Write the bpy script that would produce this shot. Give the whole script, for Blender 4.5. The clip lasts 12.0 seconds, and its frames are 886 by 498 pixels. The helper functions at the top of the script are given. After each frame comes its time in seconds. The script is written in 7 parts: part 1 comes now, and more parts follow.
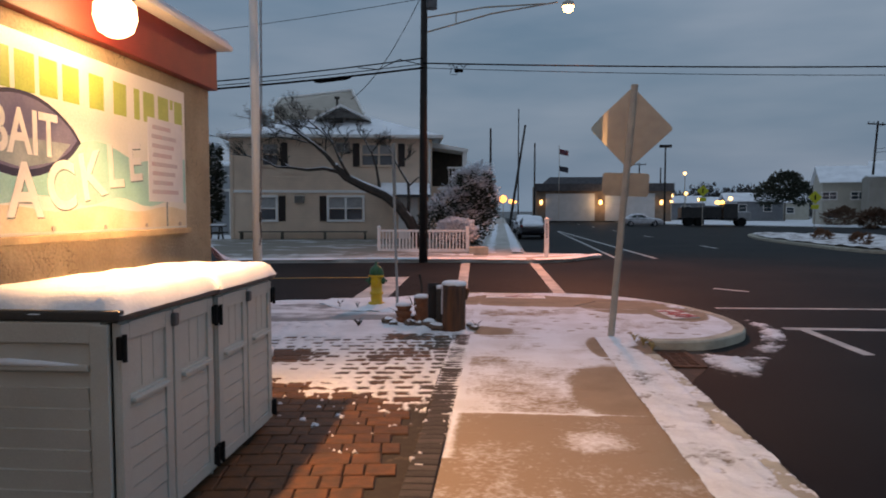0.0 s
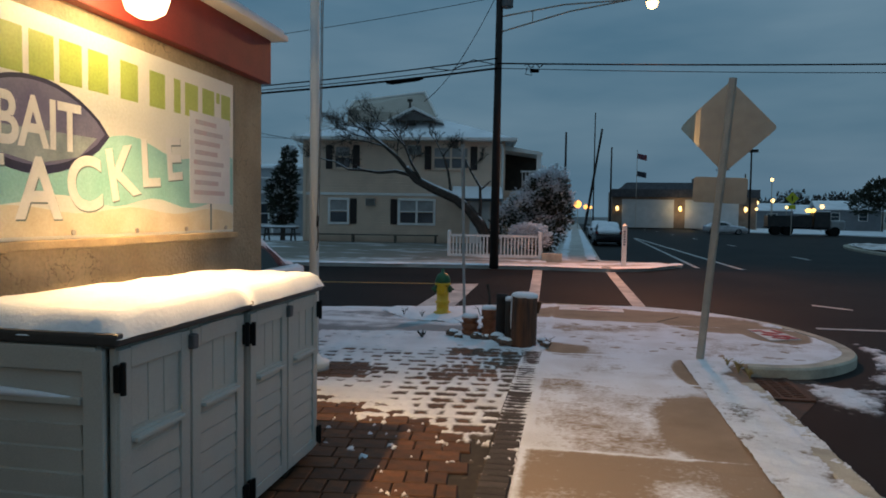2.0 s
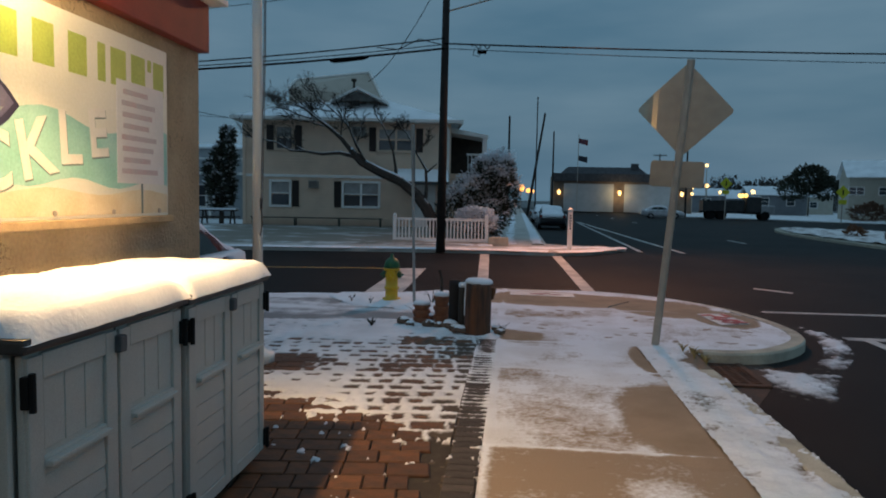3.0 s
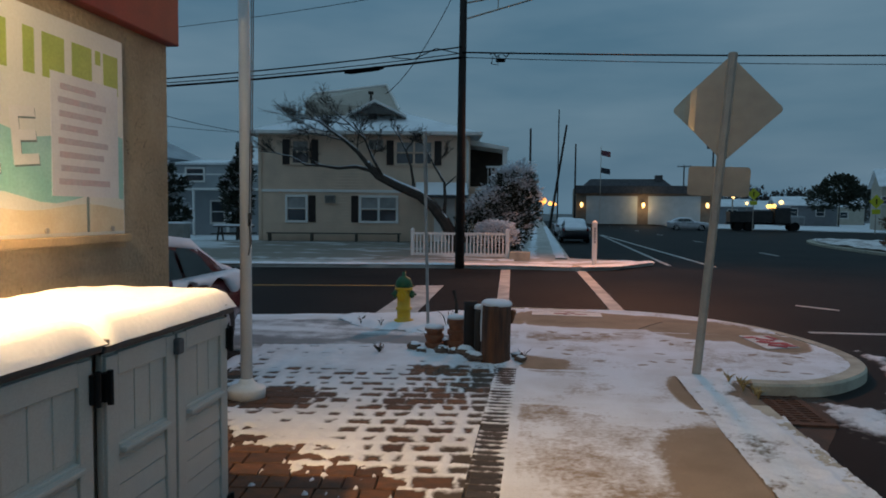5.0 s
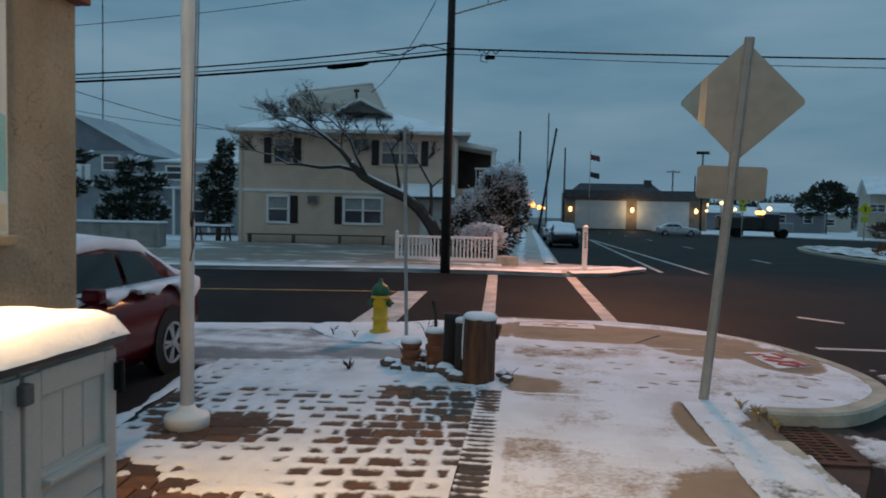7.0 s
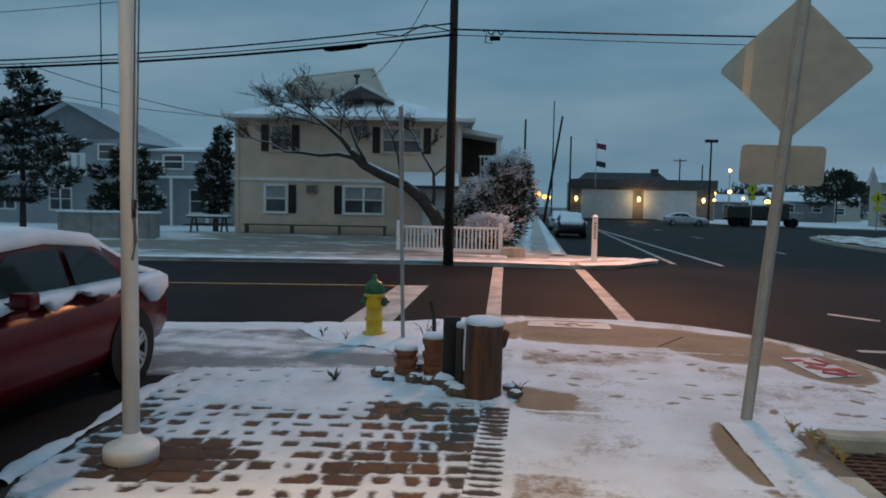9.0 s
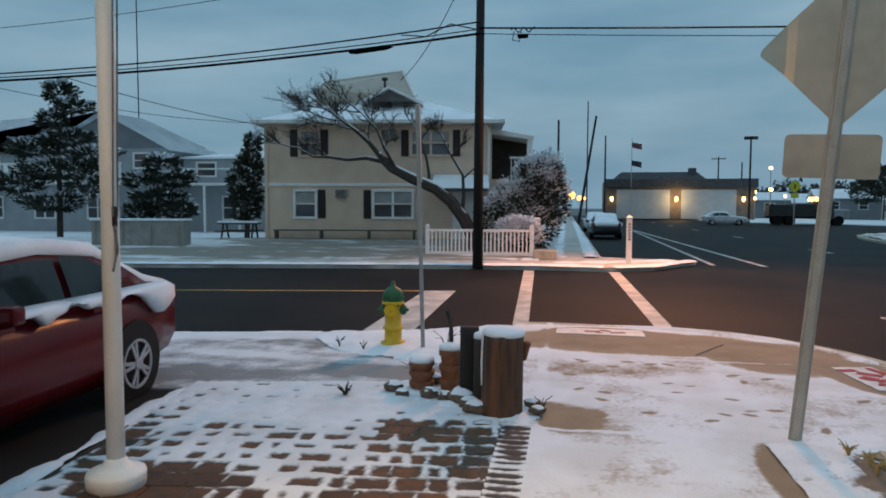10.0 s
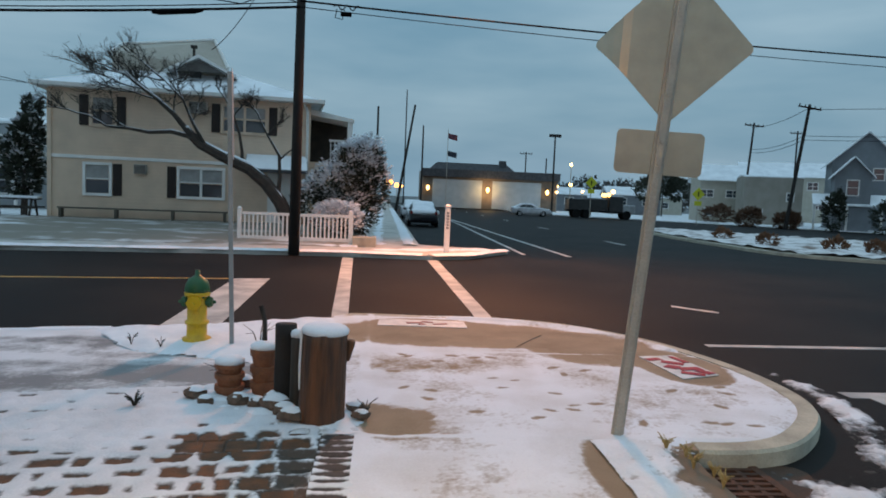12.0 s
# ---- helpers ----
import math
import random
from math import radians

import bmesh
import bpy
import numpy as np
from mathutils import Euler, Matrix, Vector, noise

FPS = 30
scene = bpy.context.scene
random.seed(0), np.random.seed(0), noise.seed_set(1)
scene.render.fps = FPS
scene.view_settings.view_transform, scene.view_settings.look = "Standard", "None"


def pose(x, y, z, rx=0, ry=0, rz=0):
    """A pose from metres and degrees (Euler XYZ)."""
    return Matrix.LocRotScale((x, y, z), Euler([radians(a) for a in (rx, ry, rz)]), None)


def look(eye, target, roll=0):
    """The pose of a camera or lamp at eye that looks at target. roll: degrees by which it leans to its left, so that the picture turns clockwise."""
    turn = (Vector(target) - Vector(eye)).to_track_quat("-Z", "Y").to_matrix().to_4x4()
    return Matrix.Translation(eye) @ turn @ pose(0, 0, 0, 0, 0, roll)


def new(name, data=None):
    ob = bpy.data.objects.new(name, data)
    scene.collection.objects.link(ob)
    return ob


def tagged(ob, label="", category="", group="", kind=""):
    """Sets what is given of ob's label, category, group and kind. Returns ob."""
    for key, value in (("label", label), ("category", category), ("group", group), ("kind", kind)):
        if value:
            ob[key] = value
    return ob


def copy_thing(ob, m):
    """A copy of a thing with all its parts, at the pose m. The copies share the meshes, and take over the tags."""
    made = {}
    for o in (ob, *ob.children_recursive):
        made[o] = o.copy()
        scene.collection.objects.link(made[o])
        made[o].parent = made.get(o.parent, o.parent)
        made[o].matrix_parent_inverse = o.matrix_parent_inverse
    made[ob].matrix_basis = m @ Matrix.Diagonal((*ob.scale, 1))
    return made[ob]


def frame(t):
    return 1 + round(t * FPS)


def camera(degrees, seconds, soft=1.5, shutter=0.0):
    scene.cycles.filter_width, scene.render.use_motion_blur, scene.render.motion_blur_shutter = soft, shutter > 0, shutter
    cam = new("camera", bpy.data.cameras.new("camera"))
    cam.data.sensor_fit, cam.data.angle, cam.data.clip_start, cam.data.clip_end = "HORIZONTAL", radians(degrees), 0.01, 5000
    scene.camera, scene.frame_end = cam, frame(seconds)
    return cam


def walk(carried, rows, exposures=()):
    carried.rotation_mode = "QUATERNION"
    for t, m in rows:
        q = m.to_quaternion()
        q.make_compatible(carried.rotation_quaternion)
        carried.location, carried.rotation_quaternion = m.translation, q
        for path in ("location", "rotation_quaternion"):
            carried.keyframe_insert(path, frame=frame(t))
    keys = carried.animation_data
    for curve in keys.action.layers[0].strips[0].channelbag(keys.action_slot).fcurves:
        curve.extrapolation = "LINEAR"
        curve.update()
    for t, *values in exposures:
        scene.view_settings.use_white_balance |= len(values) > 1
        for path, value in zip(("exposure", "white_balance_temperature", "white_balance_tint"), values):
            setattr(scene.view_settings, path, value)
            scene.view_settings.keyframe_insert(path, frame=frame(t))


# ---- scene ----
cam = camera(65.7, 12.0, 1.8, 0.5)
PATH = [
    (0, (0.303, -0.006, 1.696), (0.139, 1.984, 1.585), -0.0),
    (0.5, (0.189, 0.197, 1.71), (-0.025, 2.182, 1.597), -0.8),
    (1, (0.12, 0.347, 1.709), (-0.096, 2.333, 1.602), -0.7),
    (1.5, (0.196, 0.49, 1.706), (-0.076, 2.469, 1.615), 0.2),
    (2, (0.269, 0.675, 1.713), (-0.103, 2.638, 1.612), 0.8),
    (2.5, (0.212, 0.824, 1.715), (-0.113, 2.795, 1.608), 1.0),
    (3, (0.099, 1.009, 1.71), (-0.107, 2.993, 1.563), 1.1),
    (3.2, (0.07, 1.076, 1.691), (-0.132, 3.058, 1.523), 1.0),
    (4.8, (0.135, 1.75, 1.68), (-0.176, 3.721, 1.533), 1.3),
    (5, (0.112, 1.846, 1.701), (-0.159, 3.824, 1.594), 0.5),
    (5.5, (0.068, 2.068, 1.695), (-0.198, 4.046, 1.57), 0.5),
    (6, (0.165, 2.354, 1.695), (-0.137, 4.328, 1.57), 0.8),
    (6.5, (0.176, 2.526, 1.687), (-0.108, 4.501, 1.561), 1.0),
    (7, (0.103, 2.704, 1.694), (-0.135, 4.688, 1.595), 1.2),
    (7.2, (0.066, 2.806, 1.711), (-0.148, 4.792, 1.609), 0.9),
    (9, (0.043, 3.655, 1.687), (-0.208, 5.635, 1.558), 1.1),
    (9.5, (0.052, 3.854, 1.661), (-0.21, 5.832, 1.529), 0.1),
    (10, (0.156, 4.1, 1.681), (-0.196, 6.065, 1.56), 0.2),
    (10.5, (0.162, 4.3, 1.679), (-0.132, 6.274, 1.551), 0.8),
    (11, (0.06, 4.497, 1.686), (0.084, 6.494, 1.566), 1.7),
    (11.5, (0.052, 4.589, 1.674), (0.23, 6.576, 1.531), 2.3),
    (12, (0.056, 4.616, 1.675), (0.235, 6.602, 1.524), 2.4),
]
walk(cam, [(t, look(eye, target, roll)) for t, eye, target, roll in PATH],
     [(0, 0.36, 7500, 33), (0.5, -0.02, 7300, 28), (1.0, -0.13, 6800, 18), (1.5, -0.14, 6350, 12), (2.5, -0.12, 6300, 10), (5.0, -0.14, 6350, 10), (5.5, -0.03, 6400, 10),
      (7, 0.3, 6500, 10), (9.0, 0.36, 6550, 10), (9.5, 0.5, 6650, 10), (10.0, 0.8, 6850, 12), (12, 0.9, 7050, 14)])

# ---- light ----
world = bpy.data.worlds.new("dusk_sky")
scene.world = world
world.use_nodes = True
wn, wl = world.node_tree.nodes, world.node_tree.links
wn.clear()
w_out, w_bg = wn.new("ShaderNodeOutputWorld"), wn.new("ShaderNodeBackground")
w_sky, w_co = wn.new("ShaderNodeTexSky"), wn.new("ShaderNodeTexCoord")
w_sky.sky_type, w_sky.sun_disc = "NISHITA", False
w_sky.sun_elevation, w_sky.sun_rotation = radians(3), radians(200)
w_sky.air_density, w_sky.dust_density, w_sky.ozone_density = 1.6, 2.0, 3.0
w_map, w_noise, w_ramp = wn.new("ShaderNodeMapping"), wn.new("ShaderNodeTexNoise"), wn.new("ShaderNodeValToRGB")
w_map.inputs["Scale"].default_value = (1.6, 1.6, 7.0)
w_noise.inputs["Scale"].default_value, w_noise.inputs["Detail"].default_value = 1.7, 4.0
w_ramp.color_ramp.elements[0].position, w_ramp.color_ramp.elements[0].color = 0.3, (0.082, 0.176, 0.256, 1)
w_ramp.color_ramp.elements[1].position, w_ramp.color_ramp.elements[1].color = 0.72, (0.158, 0.258, 0.336, 1)
w_mix, w_scale = wn.new("ShaderNodeMixRGB"), wn.new("ShaderNodeMixRGB")
w_scale.blend_type, w_scale.inputs[0].default_value, w_scale.inputs[2].default_value = "MULTIPLY", 1.0, (0.1, 0.1, 0.1, 1)
w_mix.inputs[0].default_value = 0.85
wl.new(w_co.outputs["Generated"], w_map.inputs["Vector"])
wl.new(w_map.outputs["Vector"], w_noise.inputs["Vector"])
wl.new(w_noise.outputs["Fac"], w_ramp.inputs["Fac"])
wl.new(w_sky.outputs["Color"], w_scale.inputs[1])
wl.new(w_scale.outputs["Color"], w_mix.inputs[1])
wl.new(w_ramp.outputs["Color"], w_mix.inputs[2])
# an overcast sky brightens towards the zenith
w_sep, w_up, w_mul = wn.new("ShaderNodeSeparateXYZ"), wn.new("ShaderNodeMapRange"), wn.new("ShaderNodeMixRGB")
w_up.inputs["From Min"].default_value, w_up.inputs["From Max"].default_value = 0.25, 0.95
w_up.inputs["To Min"].default_value, w_up.inputs["To Max"].default_value = 1.0, 1.65
w_mul.blend_type, w_mul.inputs[0].default_value = "MULTIPLY", 1.0
wl.new(w_co.outputs["Generated"], w_sep.inputs["Vector"])
wl.new(w_sep.outputs["Z"], w_up.inputs["Value"])
wl.new(w_mix.outputs["Color"], w_mul.inputs[1])
wl.new(w_up.outputs["Result"], w_mul.inputs[2])
wl.new(w_mul.outputs["Color"], w_bg.inputs["Color"])
w_bg.inputs["Strength"].default_value = 1.06
wl.new(w_bg.outputs["Background"], w_out.inputs["Surface"])


def lamp(name, kind, place, colour, watts, size=0.1, aim=None):
    data = bpy.data.lights.new(name, kind)
    data.color, data.energy = colour, watts
    if kind == "SUN":
        data.angle = size
    else:
        data.shadow_soft_size = size
    ob = new(name, data)
    ob.matrix_world = look(place, aim) if aim else Matrix.Translation(place)
    return ob


lamp("sky_glow", "SUN", (0, 0, 30), (0.75, 0.88, 1.0), 0.1, radians(60), (6, 14, 0))
lamp("wall_lamp_light", "POINT", (-2.08, 4.18, 2.9), (1.0, 0.66, 0.29), 42, 0.08)
# extra spot added at the globe lamp to brighten pavers and shed snow
fill_spot = lamp("wall_lamp_fill", "SPOT", (-2.06, 4.18, 2.86), (1.0, 0.60, 0.25), 470, 0.05, (-0.85, 4.6, 0))
fill_spot.data.spot_size, fill_spot.data.spot_blend = radians(110), 0.75
# unseen second wall lamp, added to warm the shed's end panel
lamp("wall_lamp_light", "POINT", (-2.08, -0.9, 2.9), (1.0, 0.55, 0.20), 15, 0.08)
lamp("street_lamp_light", "SPOT", (2.62, 23.9, 8.42), (1.0, 0.37, 0.145), 3700, 0.5, (3.6, 20.4, 0)).data.spot_size = radians(146)
bpy.data.lights["street_lamp_light"].spot_blend = 1.0

# ---- materials ----
MATS = {}


def mat(name, colour, other=None, rough=0.8, scale=6.0, bump=0.15, metal=0.0, fine=60.0, vary=0.0, glow=0.0, spec=0.5, low=0.35, high=0.65, glass=0.0, bumpy=0.01, stretch=1.0):
    """A surface whose colour wanders between two tones at a coarse and a fine scale."""
    if name in MATS:
        return MATS[name]
    m = bpy.data.materials.new(name)
    m.use_nodes = True
    n, l = m.node_tree.nodes, m.node_tree.links
    p = n["Principled BSDF"]
    co = n.new("ShaderNodeTexCoord")
    big, small = n.new("ShaderNodeTexNoise"), n.new("ShaderNodeTexNoise")
    big.inputs["Scale"].default_value, big.inputs["Detail"].default_value = scale, 6
    small.inputs["Scale"].default_value, small.inputs["Detail"].default_value = fine, 4
    ramp = n.new("ShaderNodeValToRGB")
    ramp.color_ramp.elements[0].position, ramp.color_ramp.elements[1].position = low, high
    other = other or [c * 0.72 for c in colour]
    ramp.color_ramp.elements[0].color, ramp.color_ramp.elements[1].color = (*colour, 1), (*other, 1)
    grain = n.new("ShaderNodeMixRGB")
    grain.blend_type, grain.inputs[0].default_value = "OVERLAY", 0.25
    lay = n.new("ShaderNodeMapping")
    lay.inputs["Scale"].default_value = (1, 1, stretch)
    l.new(co.outputs["Object"], lay.inputs["Vector"])
    l.new(lay.outputs["Vector"], big.inputs["Vector"])
    l.new(lay.outputs["Vector"], small.inputs["Vector"])
    l.new(big.outputs["Fac"], ramp.inputs["Fac"])
    l.new(ramp.outputs["Color"], grain.inputs[1])
    l.new(small.outputs["Fac"], grain.inputs[2])
    out = grain.outputs["Color"]
    if vary:
        info, hsv, mr = n.new("ShaderNodeObjectInfo"), n.new("ShaderNodeHueSaturation"), n.new("ShaderNodeMapRange")
        mr.inputs["To Min"].default_value, mr.inputs["To Max"].default_value = 1 - vary, 1 + vary
        l.new(info.outputs["Random"], mr.inputs["Value"])
        l.new(mr.outputs["Result"], hsv.inputs["Value"])
        l.new(out, hsv.inputs["Color"])
        out = hsv.outputs["Color"]
    l.new(out, p.inputs["Base Color"])
    p.inputs["Roughness"].default_value, p.inputs["Metallic"].default_value = rough, metal
    p.inputs["Specular IOR Level"].default_value = spec
    p.inputs["Transmission Weight"].default_value = glass
    if bump:
        b = n.new("ShaderNodeBump")
        b.inputs["Strength"].default_value, b.inputs["Distance"].default_value = bump, bumpy
        l.new(small.outputs["Fac"], b.inputs["Height"])
        l.new(b.outputs["Normal"], p.inputs["Normal"])
    if glow:
        p.inputs["Emission Color"].default_value, p.inputs["Emission Strength"].default_value = (*colour, 1), glow
    MATS[name] = m
    return m


def siding(name, colour, step, depth=0.6, axis="Z", rough=0.6):
    """Clapboard or slatted paint: a saw-tooth relief every step metres."""
    m = mat(name, colour, [c * 0.86 for c in colour], rough, 1.3, 0.1)
    n, l = m.node_tree.nodes, m.node_tree.links
    if "Wave Texture" in n:
        return m
    co, wave, b = n.new("ShaderNodeTexCoord"), n.new("ShaderNodeTexWave"), n.new("ShaderNodeBump")
    wave.bands_direction, wave.wave_profile = axis, "SAW"
    wave.inputs["Scale"].default_value = 0.314 / step
    b.inputs["Strength"].default_value, b.inputs["Distance"].default_value = depth, 0.03
    l.new(co.outputs["Object"], wave.inputs["Vector"])
    l.new(wave.outputs["Fac"], b.inputs["Height"])
    l.new(b.outputs["Normal"], n["Principled BSDF"].inputs["Normal"])
    return m


SNOW = mat("snow", (0.80, 0.82, 0.85), (0.70, 0.73, 0.77), 0.75, 3.0, 0.3, fine=45, bumpy=0.01)
THIN_SNOW = mat("trodden_snow", (0.76, 0.77, 0.80), (0.60, 0.58, 0.57), 0.8, 1.6, 0.5, fine=70, low=0.42, high=0.75)


def wear_through(m, under):
    """Lets the ground show through thin snow, by how deep it lies and by grain."""
    n, l = m.node_tree.nodes, m.node_tree.links
    p = n["Principled BSDF"]
    top = p.inputs["Base Color"].links[0].from_socket
    depth, grain, co = n.new("ShaderNodeAttribute"), n.new("ShaderNodeTexNoise"), n.new("ShaderNodeTexCoord")
    depth.attribute_name = "depth"
    grain.inputs["Scale"].default_value, grain.inputs["Detail"].default_value, grain.inputs["Roughness"].default_value = 22.0, 8.0, 0.75
    add, ramp, mix = n.new("ShaderNodeMath"), n.new("ShaderNodeMapRange"), n.new("ShaderNodeMixRGB")
    add.operation = "ADD"
    ramp.inputs["From Min"].default_value, ramp.inputs["From Max"].default_value = 0.62, 1.12
    l.new(co.outputs["Object"], grain.inputs["Vector"])
    l.new(depth.outputs["Fac"], add.inputs[0])
    l.new(grain.outputs["Fac"], add.inputs[1])
    l.new(add.outputs["Value"], ramp.inputs["Value"])
    l.new(ramp.outputs["Result"], mix.inputs[0])
    mix.inputs[1].default_value = (*under, 1)
    l.new(top, mix.inputs[2])
    l.new(mix.outputs["Color"], p.inputs["Base Color"])


wear_through(THIN_SNOW, (0.28, 0.20, 0.13))
PAVER_SNOW = mat("thin_snow_on_pavers", (0.74, 0.75, 0.78), (0.62, 0.62, 0.64), 0.8, 2.0, 0.4, fine=60)
wear_through(PAVER_SNOW, (0.062, 0.045, 0.033))
VERGE_SNOW = mat("thin_snow_on_soil", (0.76, 0.77, 0.80), (0.66, 0.66, 0.67), 0.8, 3.0, 0.5, fine=50)
wear_through(VERGE_SNOW, (0.17, 0.125, 0.085))
GUTTER_SNOW = mat("slushy_snow", (0.78, 0.79, 0.82), (0.62, 0.62, 0.63), 0.75, 3.0, 0.5, fine=40)
wear_through(GUTTER_SNOW, (0.035, 0.03, 0.026))
APRON_SNOW = mat("frosty_snow", (0.72, 0.74, 0.77), (0.6, 0.62, 0.64), 0.8, 2.0, 0.4, fine=50)
wear_through(APRON_SNOW, (0.21, 0.215, 0.22))
FAR_SNOW = mat("far_snow", (0.84, 0.86, 0.88), (0.70, 0.72, 0.74), 0.8, 0.8, 0.2)
ASPHALT = mat("asphalt", (0.0078, 0.0078, 0.0085), (0.018, 0.016, 0.0147), 0.66, 0.35, 0.5, fine=140, spec=0.09)
CONCRETE = mat("concrete", (0.33, 0.235, 0.155), (0.24, 0.17, 0.108), 0.9, 1.7, 0.25, fine=90)
APRON = mat("damp_concrete", (0.19, 0.195, 0.20), (0.30, 0.31, 0.32), 0.6, 0.9, 0.25, fine=70)
KERB = mat("kerb_concrete", (0.50, 0.45, 0.35), (0.34, 0.30, 0.235), 0.9, 3.0, 0.3)
PAVER = mat("paver_clay", (0.115, 0.042, 0.011), (0.052, 0.025, 0.010), 0.7, 9.0, 0.4, fine=120, vary=0.38)
PAVER_GREY = mat("paver_grey", (0.058, 0.048, 0.042), (0.036, 0.032, 0.029), 0.85, 9.0, 0.35, fine=120, vary=0.3)
SAND = mat("joint_sand", (0.04, 0.032, 0.024), None, 0.95, 12, 0.3)
PAINT_LINE = mat("road_paint", (0.52, 0.51, 0.48), (0.30, 0.30, 0.29), 0.7, 2.5, 0.2)
YELLOW_LINE = mat("yellow_road_paint", (0.42, 0.28, 0.07), (0.25, 0.17, 0.06), 0.7, 2.0, 0.2)
STUCCO = mat("stucco", (0.38, 0.305, 0.205), (0.29, 0.225, 0.145), 0.9, 2.5, 0.9, fine=38, bumpy=0.012)


def cracked(m, scale, width, dark):
    """Fine wandering cracks and damp stains in a rendered wall."""
    n, l = m.node_tree.nodes, m.node_tree.links
    p = n["Principled BSDF"]
    top = p.inputs["Base Color"].links[0].from_socket
    co, warp, cells, thin = n.new("ShaderNodeTexCoord"), n.new("ShaderNodeTexNoise"), n.new("ShaderNodeTexVoronoi"), n.new("ShaderNodeMapRange")
    add, where, gate, both = n.new("ShaderNodeVectorMath"), n.new("ShaderNodeTexNoise"), n.new("ShaderNodeMapRange"), n.new("ShaderNodeMath")
    mix = n.new("ShaderNodeMixRGB")
    warp.inputs["Scale"].default_value, warp.inputs["Detail"].default_value = 5.0, 5.0
    cells.feature, cells.inputs["Scale"].default_value = "DISTANCE_TO_EDGE", scale
    thin.inputs["From Min"].default_value, thin.inputs["From Max"].default_value = 0.0, width
    thin.inputs["To Min"].default_value, thin.inputs["To Max"].default_value = 1.0, 0.0
    where.inputs["Scale"].default_value = 1.7
    gate.inputs["From Min"].default_value, gate.inputs["From Max"].default_value = 0.5, 0.62
    both.operation = "MULTIPLY"
    l.new(co.outputs["Object"], warp.inputs["Vector"])
    l.new(co.outputs["Object"], add.inputs[0])
    l.new(warp.outputs["Color"], add.inputs[1])
    l.new(add.outputs["Vector"], cells.inputs["Vector"])
    l.new(cells.outputs["Distance"], thin.inputs["Value"])
    l.new(co.outputs["Object"], where.inputs["Vector"])
    l.new(where.outputs["Fac"], gate.inputs["Value"])
    l.new(thin.outputs["Result"], both.inputs[0])
    l.new(gate.outputs["Result"], both.inputs[1])
    l.new(both.outputs["Value"], mix.inputs[0])
    l.new(top, mix.inputs[1])
    mix.inputs[2].default_value = (*dark, 1)
    l.new(mix.outputs["Color"], p.inputs["Base Color"])


cracked(STUCCO, 3.0, 0.02, (0.11, 0.085, 0.055))
RED_TRIM = mat("red_trim", (0.20, 0.022, 0.012), (0.15, 0.016, 0.010), 0.55, 3.0, 0.1)
WHITE_PAINT = mat("white_paint", (0.80, 0.79, 0.76), (0.70, 0.69, 0.66), 0.5, 2.0, 0.1)
RESIN = mat("cream_resin", (0.53, 0.51, 0.45), (0.46, 0.44, 0.39), 0.45, 2.0, 0.12, fine=200)
LID = mat("dark_resin", (0.06, 0.055, 0.05), (0.045, 0.042, 0.04), 0.5, 4.0, 0.1)
BLACK = mat("black_plastic", (0.010, 0.010, 0.010), None, 0.5, 8.0, 0.1, spec=0.2)
BARK_POLE = mat("creosote_wood", (0.020, 0.015, 0.012), (0.013, 0.010, 0.009), 0.85, 3.0, 0.5)
STUMP_WOOD = mat("weathered_piling", (0.16, 0.060, 0.022), (0.045, 0.021, 0.012), 0.7, 13.0, 0.9, fine=45, bumpy=0.02, stretch=0.12)
GREY_WOOD = mat("grey_wood", (0.06, 0.048, 0.038), (0.022, 0.018, 0.015), 0.9, 16.0, 0.8, fine=60, stretch=0.12)
TERRA = mat("terracotta", (0.27, 0.10, 0.045), (0.18, 0.07, 0.036), 0.85, 9.0, 0.3)
STEEL = mat("galvanised_steel", (0.46, 0.42, 0.36), (0.37, 0.335, 0.29), 0.5, 5.0, 0.1, metal=0.5)
ALU = mat("sign_aluminium", (0.50, 0.42, 0.315), (0.44, 0.365, 0.275), 0.24, 1.2, 0.0, metal=0.55, fine=7)
IRON = mat("rusty_iron", (0.085, 0.034, 0.016), (0.045, 0.021, 0.012), 0.8, 9.0, 0.5)
DIRT = mat("bare_soil", (0.085, 0.055, 0.03), (0.05, 0.035, 0.022), 0.95, 10.0, 0.6)
CABLE = mat("cable_black", (0.006, 0.006, 0.007), None, 0.95, 10, 0, spec=0.03)
GLASS = mat("window_glass", (0.03, 0.04, 0.05), (0.05, 0.06, 0.07), 0.08, 1.0, 0.0, spec=0.8)
CURTAIN = mat("pale_curtain", (0.34, 0.34, 0.33), None, 0.9, 3.0, 0.1)
HYD_Y = mat("yellow_enamel", (0.70, 0.42, 0.012), (0.58, 0.34, 0.012), 0.4, 6.0, 0.15)
HYD_G = mat("green_enamel", (0.012, 0.10, 0.025), (0.010, 0.07, 0.02), 0.4, 6.0, 0.15)


# ---- mesh helpers ----
def box(bm, size, at=(0, 0, 0), turn=None, bevel=0.0):
    m = Matrix.Translation(at) @ (turn or Matrix.Identity(4)) @ Matrix.Diagonal((*size, 1))
    got = bmesh.ops.create_cube(bm, size=1, matrix=m)
    if bevel:
        edges = list({e for v in got["verts"] for e in v.link_edges})
        bmesh.ops.bevel(bm, geom=edges, offset=bevel, segments=2, affect="EDGES", profile=0.6)
    return bm


